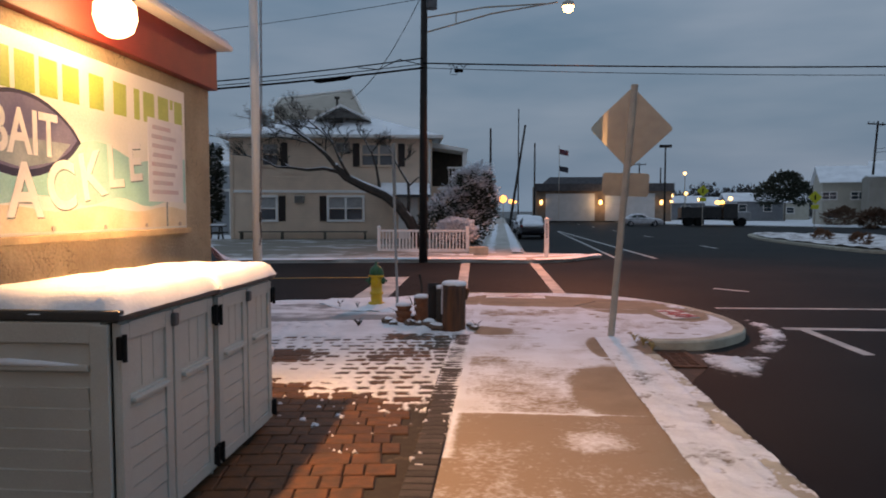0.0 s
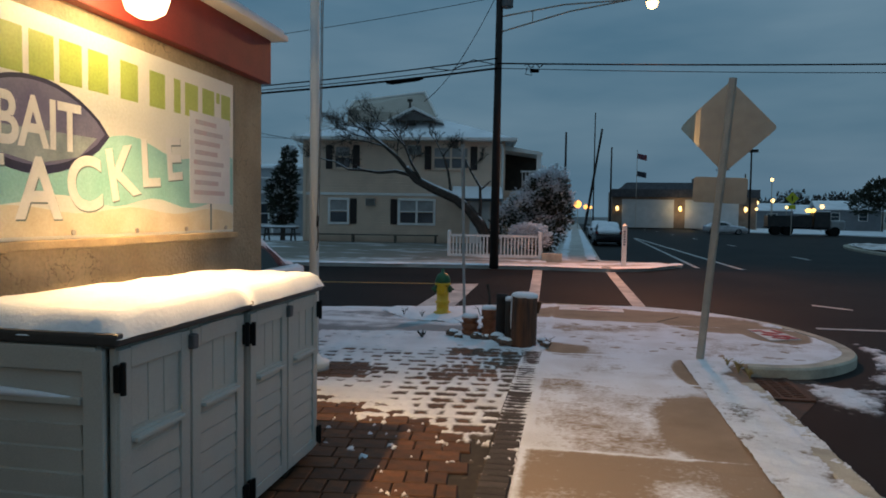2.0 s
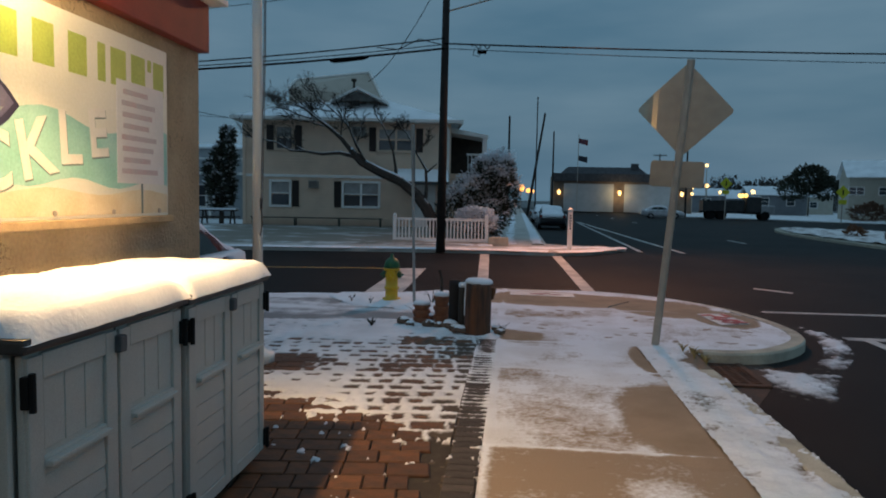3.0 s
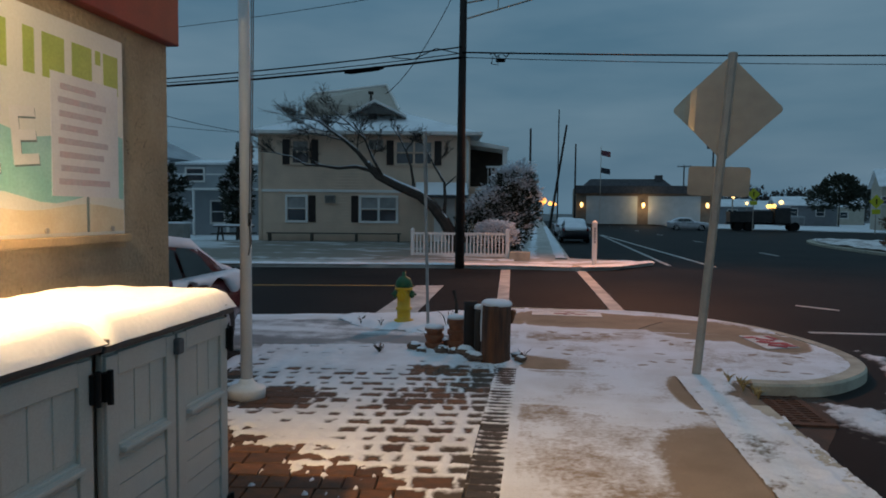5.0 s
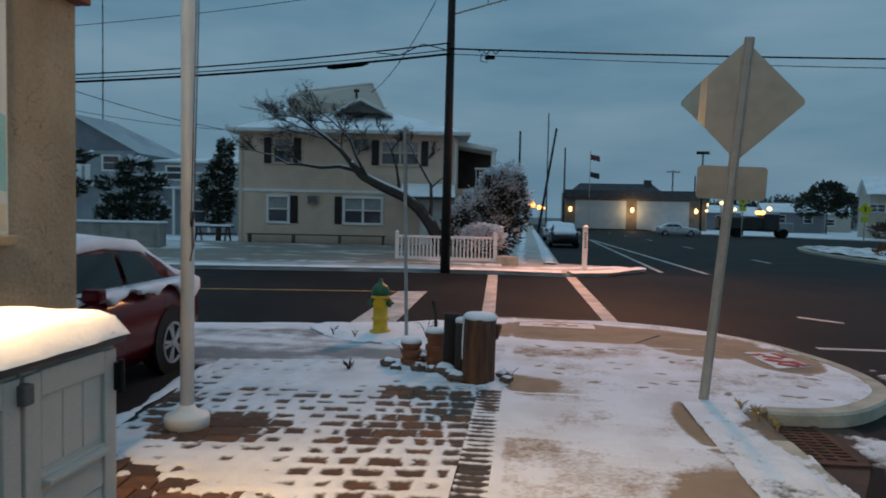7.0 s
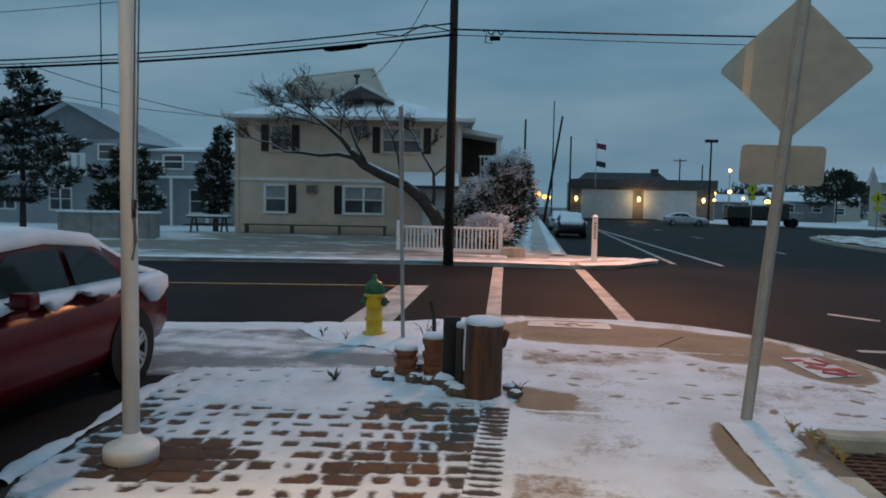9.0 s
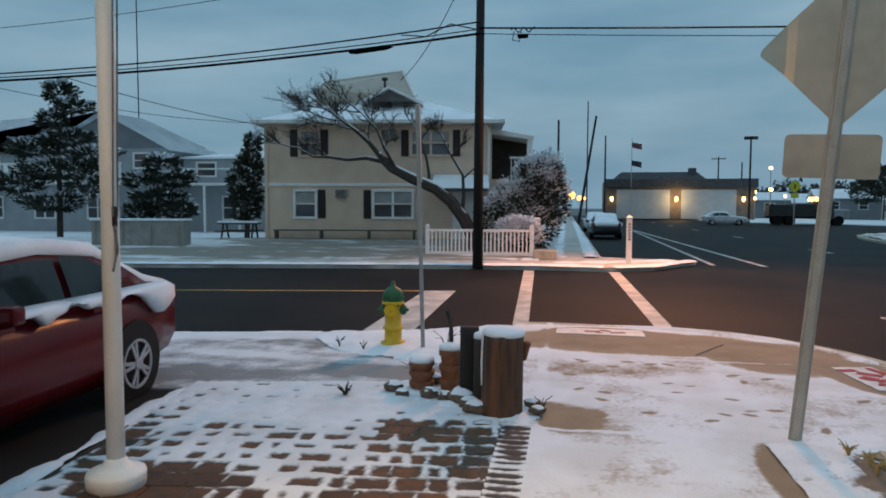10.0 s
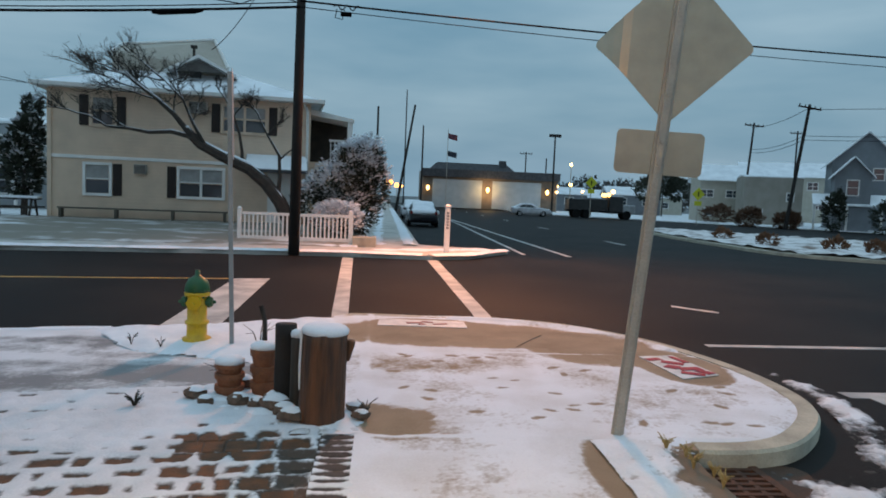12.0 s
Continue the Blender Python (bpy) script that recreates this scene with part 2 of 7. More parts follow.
def drum(bm, r1, r2, h, at=(0, 0, 0), turn=None, seg=16):
    """A cone or cylinder whose lower end sits at the given place."""
    m = Matrix.Translation(at) @ (turn or Matrix.Identity(4)) @ Matrix.Translation((0, 0, h / 2))
    bmesh.ops.create_cone(bm, cap_ends=True, segments=seg, radius1=r1, radius2=r2, depth=h, matrix=m)
    return bm


def lathe(bm, rings, seg=20, at=(0, 0, 0), caps=True):
    """Turned shape from (radius, height) rings, closed by caps or left a ring."""
    loops = [[bm.verts.new((at[0] + r * math.cos(2 * math.pi * k / seg), at[1] + r * math.sin(2 * math.pi * k / seg), at[2] + z)) for k in range(seg)] for r, z in rings]
    for a, b in zip(loops, loops[1:]):
        for k in range(seg):
            bm.faces.new((a[k], a[(k + 1) % seg], b[(k + 1) % seg], b[k]))
    if caps:
        bm.faces.new(loops[0][::-1])
        bm.faces.new(loops[-1])
    return bm


def tube(bm, points, radii, seg=8):
    """A round tube through points with a radius at each."""
    pts = [Vector(p) for p in points]
    loops = []
    for k, p in enumerate(pts):
        way = (pts[min(k + 1, len(pts) - 1)] - pts[max(k - 1, 0)]).normalized()
        side = way.cross(Vector((0, 0, 1)) if abs(way.z) < 0.9 else Vector((1, 0, 0))).normalized()
        up = side.cross(way)
        r = radii[k] if hasattr(radii, "__len__") else radii
        loops.append([bm.verts.new(p + r * (math.cos(2 * math.pi * s / seg) * side + math.sin(2 * math.pi * s / seg) * up)) for s in range(seg)])
    for a, b in zip(loops, loops[1:]):
        for s in range(seg):
            bm.faces.new((a[s], a[(s + 1) % seg], b[(s + 1) % seg], b[s]))
    bm.faces.new(loops[0][::-1])
    bm.faces.new(loops[-1])
    return bm


def slab(bm, outline, z0, z1, frame_m=None):
    """A plan outline raised from z0 to z1."""
    m = frame_m or Matrix.Identity(4)
    low = [bm.verts.new(m @ Vector((x, y, z0))) for x, y in outline]
    top = [bm.verts.new(m @ Vector((x, y, z1))) for x, y in outline]
    bm.faces.new(low[::-1])
    bm.faces.new(top)
    for k in range(len(outline)):
        j = (k + 1) % len(outline)
        bm.faces.new((low[k], low[j], top[j], top[k]))
    bmesh.ops.recalc_face_normals(bm, faces=bm.faces[:])
    return bm


def loft(bm, sections):
    """Closed skin over sections with the same number of points each."""
    loops = [[bm.verts.new(p) for p in s] for s in sections]
    for a, b in zip(loops, loops[1:]):
        for k in range(len(a)):
            j = (k + 1) % len(a)
            bm.faces.new((a[k], a[j], b[j], b[k]))
    bm.faces.new(loops[0][::-1])
    bm.faces.new(loops[-1])
    bmesh.ops.recalc_face_normals(bm, faces=bm.faces[:])
    return bm


def mesh_of(name, bm, material, smooth=False):
    me = bpy.data.meshes.new(name)
    bm.to_mesh(me)
    bm.free()
    if material:
        me.materials.append(material)
    if smooth:
        for f in me.polygons:
            f.use_smooth = True
    return me


def part(name, bm, material, parent=None, label="", smooth=False, at=None):
    ob = new(name, mesh_of(name, bm, material, smooth))
    if parent:
        ob.parent = parent
    if at is not None:
        ob.matrix_basis = at
    if label:
        ob["label"] = label
    return ob


def thing(name, at, label, category, group="", kind=""):
    ob = new(name)
    ob.matrix_basis = at
    return tagged(ob, label, category, group, kind)


def whole(name, bm, material, label, category, group="", kind="", smooth=False, at=None):
    return tagged(part(name, bm, material, None, "", smooth, at), label, category, group, kind)


def B():
    return bmesh.new()


def fbm(x, y, s=1.0, k=0.0, octaves=4):
    return noise.fractal(Vector((x * s, y * s, k)), 0.9, 2.0, octaves)


def sheet(name, label, xs, ys, height, material=SNOW, category="snow", keep=None, depth=None):
    """A lying layer with its own relief; height(x, y) gives z, keep(x, y) whether it lies there."""
    xs, ys = list(xs), list(ys)
    verts, faces = [], []
    index = {}
    for i, x in enumerate(xs):
        for j, y in enumerate(ys):
            if keep is None or keep(x, y):
                index[i, j] = len(verts)
                verts.append((x, y, height(x, y)))
    for i in range(len(xs) - 1):
        for j in range(len(ys) - 1):
            q = [index.get(c) for c in ((i, j), (i + 1, j), (i + 1, j + 1), (i, j + 1))]
            if None not in q:
                faces.append(q)
    me = bpy.data.meshes.new(name)
    me.from_pydata(verts, [], faces)
    me.materials.append(material)
    if depth:
        me.attributes.new("depth", "FLOAT", "POINT").data.foreach_set("value", [depth(v[0], v[1]) for v in verts])
    for f in me.polygons:
        f.use_smooth = True
    return tagged(new(name, me), label, category, kind="stuff")


def inside(poly, x, y):
    hit = False
    for k in range(len(poly)):
        (x1, y1), (x2, y2) = poly[k - 1], poly[k]
        if (y1 > y) != (y2 > y) and x < (x2 - x1) * (y - y1) / (y2 - y1) + x1:
            hit = not hit
    return hit


def away(poly, x, y):
    """Distance from the outline."""
    best = 9.0
    for k in range(len(poly)):
        (x1, y1), (x2, y2) = poly[k - 1], poly[k]
        dx, dy = x2 - x1, y2 - y1
        s = max(0, min(1, ((x - x1) * dx + (y - y1) * dy) / (dx * dx + dy * dy + 1e-9)))
        best = min(best, math.hypot(x - x1 - s * dx, y - y1 - s * dy))
    return best


def curve_through(points, steps=5):
    """A closed smooth outline through a few corners."""
    out = []
    n = len(points)
    for k in range(n):
        p0, p1, p2, p3 = (Vector(points[(k + d) % n]) for d in (-1, 0, 1, 2))
        for s in range(steps):
            t = s / steps
            q = 0.5 * ((2 * p1) + (p2 - p0) * t + (2 * p0 - 5 * p1 + 4 * p2 - p3) * t * t + (3 * p1 - p0 - 3 * p2 + p3) * t ** 3)
            out.append((q.x, q.y))
    return out


# ---- ground, roads and pavements ----
ROAD_Z = -0.13
bm = B()
bmesh.ops.create_grid(bm, x_segments=8, y_segments=8, size=1500, matrix=Matrix.Translation((0, 300, -0.17)))
whole("ground", bm, mat("winter_ground", (0.10, 0.10, 0.09), (0.2, 0.2, 0.2), 0.95, 0.3, 0.3), "dull winter ground with thin snow", "ground", kind="structure")
TURN = 8.0  # the side street runs this many degrees off the pavement's cross direction


def street(x, off):
    """A place on the side street: x, and metres beyond its yellow line."""
    return (x, 18.75 + 0.17 * (x + 2) + off)


bm = B()
slab(bm, [(2.0, -40), (60, -40), (60, 170), (1.3, 170), (1.3, 27), (-0.8, 24.2), (-4.4, 23.8), (-60, 14.2), (-60, 3.6), (-4.4, 12.7), (1.0, 13.5), (2.0, 9.6)], -0.168, ROAD_Z)
whole("road", bm, ASPHALT, "dark damp asphalt street and side street meeting at a crossing", "road", kind="structure")

# near pavement, its verge and the rounded corner
BULB = curve_through([(-0.55, 13.98), (0.7, 14.14), (1.66, 14.12), (2.6, 13.75), (3.4, 12.85), (3.83, 11.7), (3.93, 10.7), (3.76, 9.98), (3.3, 9.4), (2.85, 9.12), (2.3, 9.08), (1.6, 9.3), (-0.1, 9.3), (-0.4, 11.6)], 4)
SLABS = [(-1.6, 1.25), (1.25, 3.48), (3.48, 5.7), (5.7, 7.95), (7.95, 9.3)]
bm = B()
slab(bm, [(-0.085, -8), (1.57, -8), (1.57, 9.3), (-0.085, 9.3)], -0.16, -0.012)
pavement = whole("pavement", bm, SAND, "tan concrete pavement slabs partly under thin snow", "pavement", kind="structure")
for y0, y1 in SLABS:
    bm = B()
    box(bm, (1.64, y1 - y0 - 0.014, 0.1), (0.742, (y0 + y1) / 2, -0.05), bevel=0.006)
    part("slab", bm, CONCRETE, pavement)
bm = B()
slab(bm, [(1.57, -8), (2.02, -8), (2.02, 9.2), (1.57, 9.3)], -0.16, -0.012)
whole("verge", bm, mat("verge_soil", (0.20, 0.15, 0.10), (0.10, 0.075, 0.05), 0.95, 4, 0.5), "narrow bare verge between pavement and kerb", "verge", kind="structure")
bm = B()
box(bm, (0.17, 16.2, 0.18), (2.11, 0.15, -0.09), bevel=0.02)
whole("kerb", bm, KERB, "straight concrete kerb along the street", "kerb", kind="structure")
bm = B()
slab(bm, BULB, -0.17, -0.004)
corner = whole("pavement_corner", bm, CONCRETE, "rounded concrete pavement corner with a raised kerb under snow", "pavement", kind="structure")
rim = [p for k, p in enumerate(BULB) if k < 44 and (p[0] > 2.2 or p[1] > 13.0)]
bm = B()
n_rim = len(rim)
secs = []
for k, (x, y) in enumerate(rim):
    a, b = Vector(rim[max(k - 1, 0)]), Vector(rim[min(k + 1, n_rim - 1)])
    out = Vector((-(b - a).y, (b - a).x)).normalized()
    secs.append([(x + out.x * u, y + out.y * u, z) for u, z in ((0.02, -0.17), (0.02, -0.02), (0.0, 0.004), (-0.15, 0.006), (-0.15, -0.16))])
loft(bm, secs)
part("kerb_rim", bm, KERB, corner, "pale concrete kerb")
# painted red and white tile
tile = [(2.94, 11.89), (3.36, 11.98), (3.49, 11.14), (3.03, 10.96)]
bm = B()
slab(bm, tile, 0.0, 0.006)
plaque = whole("ground_mark", bm, mat("mark_white", (0.72, 0.70, 0.68), None, 0.6, 6, 0.1), "white rectangle with a red emblem painted on the corner", "road mark", kind="structure")
for k, (x, y, w, h, a) in enumerate([(3.05, 11.75, .16, .07, 20), (3.2, 11.6, .2, .08, -30), (3.12, 11.42, .13, .1, 50), (3.28, 11.35, .22, .08, 10), (3.22, 11.15, .2, .07, -25), (3.38, 11.22, .1, .12, 30), (3.33, 11.75, .06, .2, 15)]):
    bm = B()
    box(bm, (w * 1.15, h * 1.4, 0.004), (x, y, 0.0095 + 0.0006 * k), pose(0, 0, 0, 0, 0, a))
    part("emblem", bm, mat("mark_red", (0.42, 0.015, 0.03), (0.3, 0.012, 0.025), 0.6, 20, 0.1), plaque)

tile = [(0.04, 13.36), (1.2, 13.3), (1.2, 13.75), (0.3, 13.8), (0.06, 13.78)]
bm = B()
slab(bm, tile, 0.0, 0.006)
plaque = whole("ground_mark", bm, MATS["mark_white"], "white rectangle with a worn red emblem on the pavement", "road mark", kind="structure")
for x, y, w, h, a in [(0.52, 13.55, .2, .09, 10), (0.7, 13.62, .16, .07, -20), (0.86, 13.5, .2, .06, 15), (0.62, 13.46, .1, .06, 40)]:
    bm = B()
    box(bm, (w, h, 0.004), (x, y, 0.0095), pose(0, 0, 0, 0, 0, a))
    part("emblem", bm, mat("mark_faded_red", (0.22, 0.05, 0.05), (0.3, 0.12, 0.11), 0.7, 20, 0.1), plaque)
# open joint in the corner slab
bm = B()
tube(bm, [(1.63, 12.22, 0.008), (1.8, 12.5, 0.009), (2.0, 12.82, 0.008), (2.08, 12.95, 0.004)], 0.005, 6)
part("open_joint", bm, mat("joint_mortar", (0.17, 0.14, 0.11), None, 0.9, 20, 0.2), corner, "open joint")

# storm drain
drain = thing("storm_drain", pose(2.42, 8.62, ROAD_Z), "rusty cast-iron storm drain grate set in the gutter", "drain grate")
bm = B()
for sx in (-0.26, 0.26):
    box(bm, (0.06, 1.1, 0.05), (sx, 0, 0.0))
for sy in (-0.53, 0.53):
    box(bm, (0.46, 0.06, 0.05), (0, sy, 0.0))
part("frame", bm, IRON, drain)
for k in range(13):
    bm = B()
    box(bm, (0.46, 0.036, 0.035), (0, -0.474 + k * 0.079, 0.004))
    part("bar", bm, IRON, drain)
for sx in (-0.12, 0.0, 0.12):
    bm = B()
    box(bm, (0.034, 1.0, 0.03), (sx, 0, 0.003))
    part("cross_bar", bm, IRON, drain)
# flat black plate gives the dark of the pit below the bars
bm = B()
box(bm, (0.46, 1.0, 0.004), (0, 0, -0.001))
part("pit", bm, BLACK, drain)
bm = B()
slab(bm, curve_through([(2.2, 7.3), (2.45, 7.6), (2.75, 8.2), (3.05, 9.0), (2.7, 9.15), (2.2, 9.2)], 4), ROAD_Z + 0.001, ROAD_Z + 0.004)
whole("gutter", bm, mat("gutter_silt", (0.06, 0.030, 0.016), (0.028, 0.02, 0.015), 0.8, 3, 0.4), "brown silt in the gutter by the drain", "gutter", kind="structure")

# driveway apron on the near side and the far pavement
bm = B()
slab(bm, [(-30, 5.2), (-3.3, 10.0), (-1.35, 10.4), (-0.45, 10.7), (-0.45, 13.0), (-4.4, 12.7), (-30, 8.3)], -0.16, -0.05)
whole("driveway", bm, APRON, "damp grey concrete driveway apron", "driveway", kind="structure")
bm = B()
slab(bm, [(-30, -4), (-2.7, -4), (-2.7, 6.3), (-2.9, 7.4), (-3.3, 9.99), (-30, 5.19)], -0.16, -0.052)
whole("parking_lot", bm, mat("lot_asphalt", (0.012, 0.0115, 0.0105), (0.02, 0.019, 0.018), 0.75, 0.8, 0.4, fine=110, spec=0.15), "dark damp asphalt beside the shop", "driveway", kind="structure")
bm = B()
slab(bm, curve_through([(-2.5, 11.85), (-1.95, 11.8), (-0.6, 11.6), (-0.4, 12.4), (-0.5, 13.8), (-2.0, 13.3), (-3.2, 12.9), (-3.1, 12.3)], 4), -0.17, -0.047)
whole("planting_strip", bm, DIRT, "planting strip of bare soil under snow", "verge", kind="structure")
bm = B()
box(bm, (2.1, 0.03, 0.006), (-3.9, 9.93, -0.045), pose(0, 0, 0, 0, 0, 10))
whole("bay_line", bm, PAINT_LINE, "white parking bay line", "road mark", kind="structure")
bm = B()
far_kerb = [(-60, 14.2), (-4.4, 23.8), (-0.8, 24.2), (1.45, 23.95), (2.6, 24.6), (4.25, 27.1), (3.2, 27.4), (1.35, 28.2), (1.35, 170), (-0.5, 170), (-0.5, 26.2), (-4.4, 25.6), (-60, 16.2)]
slab(bm, far_kerb, -0.165, 0.0)
whole("pavement_far", bm, mat("far_pavement", (0.56, 0.53, 0.49), (0.38, 0.355, 0.32), 0.9, 1.1, 0.3, fine=14), "pale concrete pavement on the far side of the side street", "pavement", kind="structure")
FORECOURT = mat("frosted_asphalt", (0.70, 0.71, 0.72), (0.56, 0.56, 0.56), 0.85, 1.2, 0.3, fine=30)
wear_through(FORECOURT, (0.235, 0.21, 0.175))


def kerb_line(x):
    """Where the far pavement ends and the forecourt begins."""
    return 25.6 + 0.169 * (x + 4.4)


def forecourt_z(x, y):
    return 0.002 + 0.42 * max(0.0, min(1.0, (y - kerb_line(x)) / 5.2)) + 0.008 * fbm(x, y, 0.6, 3)


def forecourt_snow(x, y):
    m = -0.02 + 0.8 * fbm(x * 0.45, y * 1.3, 0.9, 12) + 0.3 * fbm(x, y, 3.0, 5)
    m += 0.35 * max(0, 1 - abs(y - kerb_line(x) - 0.4) / 0.5) + 0.9 * max(0, min(1, (-11.5 - x) / 2)) * (y > kerb_line(x) + 2.6)
    return max(0.0, min(0.95, m))


court = sheet("forecourt", "grey forecourt with thin snow patches before the house", [-40 + 0.25 * k for k in range(160)], [18 + 0.16 * k for k in range(90)], forecourt_z, FORECOURT, "driveway",
              keep=lambda x, y: kerb_line(x) - 0.1 < y < kerb_line(x) + 6.0 and x < -0.5, depth=forecourt_snow)
court["kind"] = "structure"
bm = B()
slab(bm, [(-60, 30), (-16, 29.6), (-0.5, 31.5), (-0.5, 170), (-60, 170)], -0.16, 0.2)
whole("yard_ground", bm, FAR_SNOW, "snowy yards behind the houses", "ground", kind="structure")

# painted road lines
def line(points, name="road_line", material=PAINT_LINE, label="worn white painted road line"):
    b = B()
    slab(b, points, ROAD_Z + 0.001, ROAD_Z + 0.006)
    return whole(name, b, material, label, "road mark", kind="structure")


line([(-0.62, 14.2), (-0.38, 14.2), (-0.72, 23.9), (-1.02, 23.9)], "crossing_line")
line([(1.52, 14.2), (1.78, 14.2), (1.66, 23.9), (1.36, 23.9)], "crossing_line")
line([(-2.75, 13.35), (-2.02, 13.5), (-2.18, 18.75), (-2.85, 18.6)], "stop_line")
line([(-40, 12.0), (-40, 12.12), (-2.9, 18.62), (-2.9, 18.5)], "centre_line", YELLOW_LINE, "faded yellow centre line")
line([(4.35, 13.1), (4.35, 13.24), (14, 13.5), (14, 13.36)])
line([(4.7, 10.85), (4.7, 11.05), (14, 10.9), (14, 10.7)])
line([(4.9, 9.0), (5.05, 9.0), (5.05, 10.85), (4.9, 10.85)])
line([(6.18, 26.8), (6.36, 26.8), (5.7, 62), (5.5, 62)])
line([(4.7, 27.0), (4.86, 27.0), (5.5, 62), (5.36, 62)])
line([(5.3, 16.45), (5.36, 16.62), (5.95, 16.0), (5.88, 15.85)], "lane_dash", PAINT_LINE, "short worn white road mark")
for k in range(1, 8):
    y = 20 + 14.3 * k
    line([(10.75, y), (10.92, y), (10.92, y + 2.6), (10.75, y + 2.6)], "lane_dash", PAINT_LINE, "white lane dash")
MEDIAN = curve_through([(16.2, 31), (16.0, 37), (16.8, 46), (19.3, 53.5), (22, 51), (27, 45), (34, 40), (46, 34), (46, 22), (24, 26), (18.8, 28.4)], 4)
bm = B()
slab(bm, MEDIAN, -0.16, -0.0)
whole("median", bm, KERB, "long kerbed median strip under snow", "median", kind="structure")
bm = B()
slab(bm, [(20, 98), (58, 58), (170, 58), (170, 170), (20, 170)], -0.165, -0.02)
whole("far_yards", bm, FAR_SNOW, "snow-dusted yards across the street", "ground", kind="structure")

# ---- the shop beside the pavement ----
WX = -2.45  # face of the shop wall
bm = B()
slab(bm, [(WX, -6), (WX, 6.35), (-9, 6.35), (-9, 6.11), (WX - 0.24, 6.11), (WX - 0.24, -6)], -0.15, 3.2)
shop = whole("wall_shop", bm, STUCCO, "tan stucco shop wall lit by a lamp", "wall", kind="structure")
bm = B()
box(bm, (0.12, 12.4, 0.38), (WX + 0.02, 0.18, 3.02), bevel=0.01)
part("fascia", bm, RED_TRIM, shop, "dark red painted fascia board")
bm = B()
box(bm, (6.5, 0.05, 0.38), (-5.76, 6.377, 3.02), bevel=0.01)
part("fascia", bm, RED_TRIM, shop, "dark red painted fascia board")
bm = B()
box(bm, (7.0, 12.5, 0.05), (-5.74, 0.2, 3.235), bevel=0.01)
part("roof_edge", bm, WHITE_PAINT, shop, "pale roof edge")
bm = B()
box(bm, (6.95, 12.45, 0.05), (-5.74, 0.2, 3.28), bevel=0.02)
part("roof_snow", bm, SNOW, shop, "thin snow on the roof")

# banner: face, coloured shapes and letters, seen from +x with y to the right
banner = thing("banner", pose(WX, 0, 0), "white vinyl shop banner with green, blue and turquoise print", "banner")
BAN = mat("vinyl_white", (0.74, 0.73, 0.66), (0.66, 0.66, 0.6), 0.45, 1.5, 0.1)
bm = B()
box(bm, (0.012, 4.9, 1.17), (0.012, 3.36, 2.135), bevel=0.004)
part("face", bm, BAN, banner)
bm = B()
box(bm, (0.05, 4.95, 0.05), (0.026, 3.36, 1.525), bevel=0.008)
part("batten", bm, mat("tan_batten", (0.42, 0.31, 0.18), None, 0.8, 6, 0.3), banner, "tan wooden batten")
for k in range(9):
    bm = B()
    drum(bm, 0.016, 0.016, 0.008, (0.018, 1.2 + k * 0.56, 1.585), pose(0, 0, 0, 0, 90, 0), 10)
    part("grommet", bm, STEEL, banner)


def print_shape(name, outline, x, material, label=""):
    """A flat printed shape on the banner from (y, z) corners."""
    b = B()
    front = [b.verts.new((x, y, z)) for y, z in outline]
    back = [b.verts.new((x - 0.002, y, z)) for y, z in outline]
    b.faces.new(front)
    b.faces.new(back[::-1])
    for k in range(len(front)):
        b.faces.new((front[k - 1], front[k], back[k], back[k - 1]))
    bmesh.ops.recalc_face_normals(b, faces=b.faces[:])
    return part(name, b, material, banner, label)


TURQ = mat("print_turquoise", (0.25, 0.52, 0.47), (0.34, 0.60, 0.55), 0.45, 4, 0)
GREEN = mat("print_green", (0.40, 0.48, 0.10), (0.33, 0.42, 0.08), 0.45, 6, 0)
wave = [(1.0, 1.72)] + [(1.0 + 0.12 * k, 2.12 + 0.05 * math.sin(k * 0.7)) for k in range(41)] + [(5.8, 1.74)] + [(5.8 - 0.12 * k, 1.76 + 0.03 * math.sin(k * 0.9)) for k in range(40)]
print_shape("printed_water", wave, 0.0184, TURQ)
sand = [(0.95, 1.57), (5.8, 1.57), (5.8, 1.7)] + [(5.7 - 0.12 * k, 1.71 + 0.02 * math.sin(k * 0.8)) for k in range(39)]
print_shape("printed_sand", sand, 0.0187, mat("print_sand", (0.62, 0.52, 0.34), (0.7, 0.62, 0.46), 0.45, 5, 0))
for y, w in ((2.95, 0.2), (3.14, 0.15), (3.36, 0.18), (3.58, 0.17), (3.79, 0.17), (4.0, 0.17), (4.22, 0.17), (4.5, 0.17), (4.79, 0.17), (5.02, 0.08), (5.2, 0.17), (5.43, 0.17), (5.57, 0.05), (5.69, 0.14)):
    tall = 0.23 if w > 0.06 else 0.08
    z = 2.5 + (0.23 - tall) / 2
    print_shape("letter_bar", [(y - w / 2, z - tall / 2), (y + w / 2, z - tall / 2), (y + w / 2, z + tall / 2), (y - w / 2, z + tall / 2)], 0.0187, GREEN)


def lens_shape(cy, cz, a, h, n=14):
    up = [(cy - a + 2 * a * k / n, cz + h * math.sin(math.pi * k / n) ** 0.75) for k in range(n + 1)]
    down = [(cy + a - 2 * a * k / n, cz - h * math.sin(math.pi * k / n) ** 0.75) for k in range(1, n)]
    return up + down


print_shape("fish_outline", lens_shape(3.74, 2.14, 0.57, 0.25), 0.0187, mat("print_navy", (0.035, 0.035, 0.075), None, 0.4, 6, 0))
print_shape("fish_back", lens_shape(3.74, 2.15, 0.53, 0.215), 0.0191, mat("print_violet", (0.11, 0.10, 0.19), (0.2, 0.2, 0.28), 0.4, 3, 0))
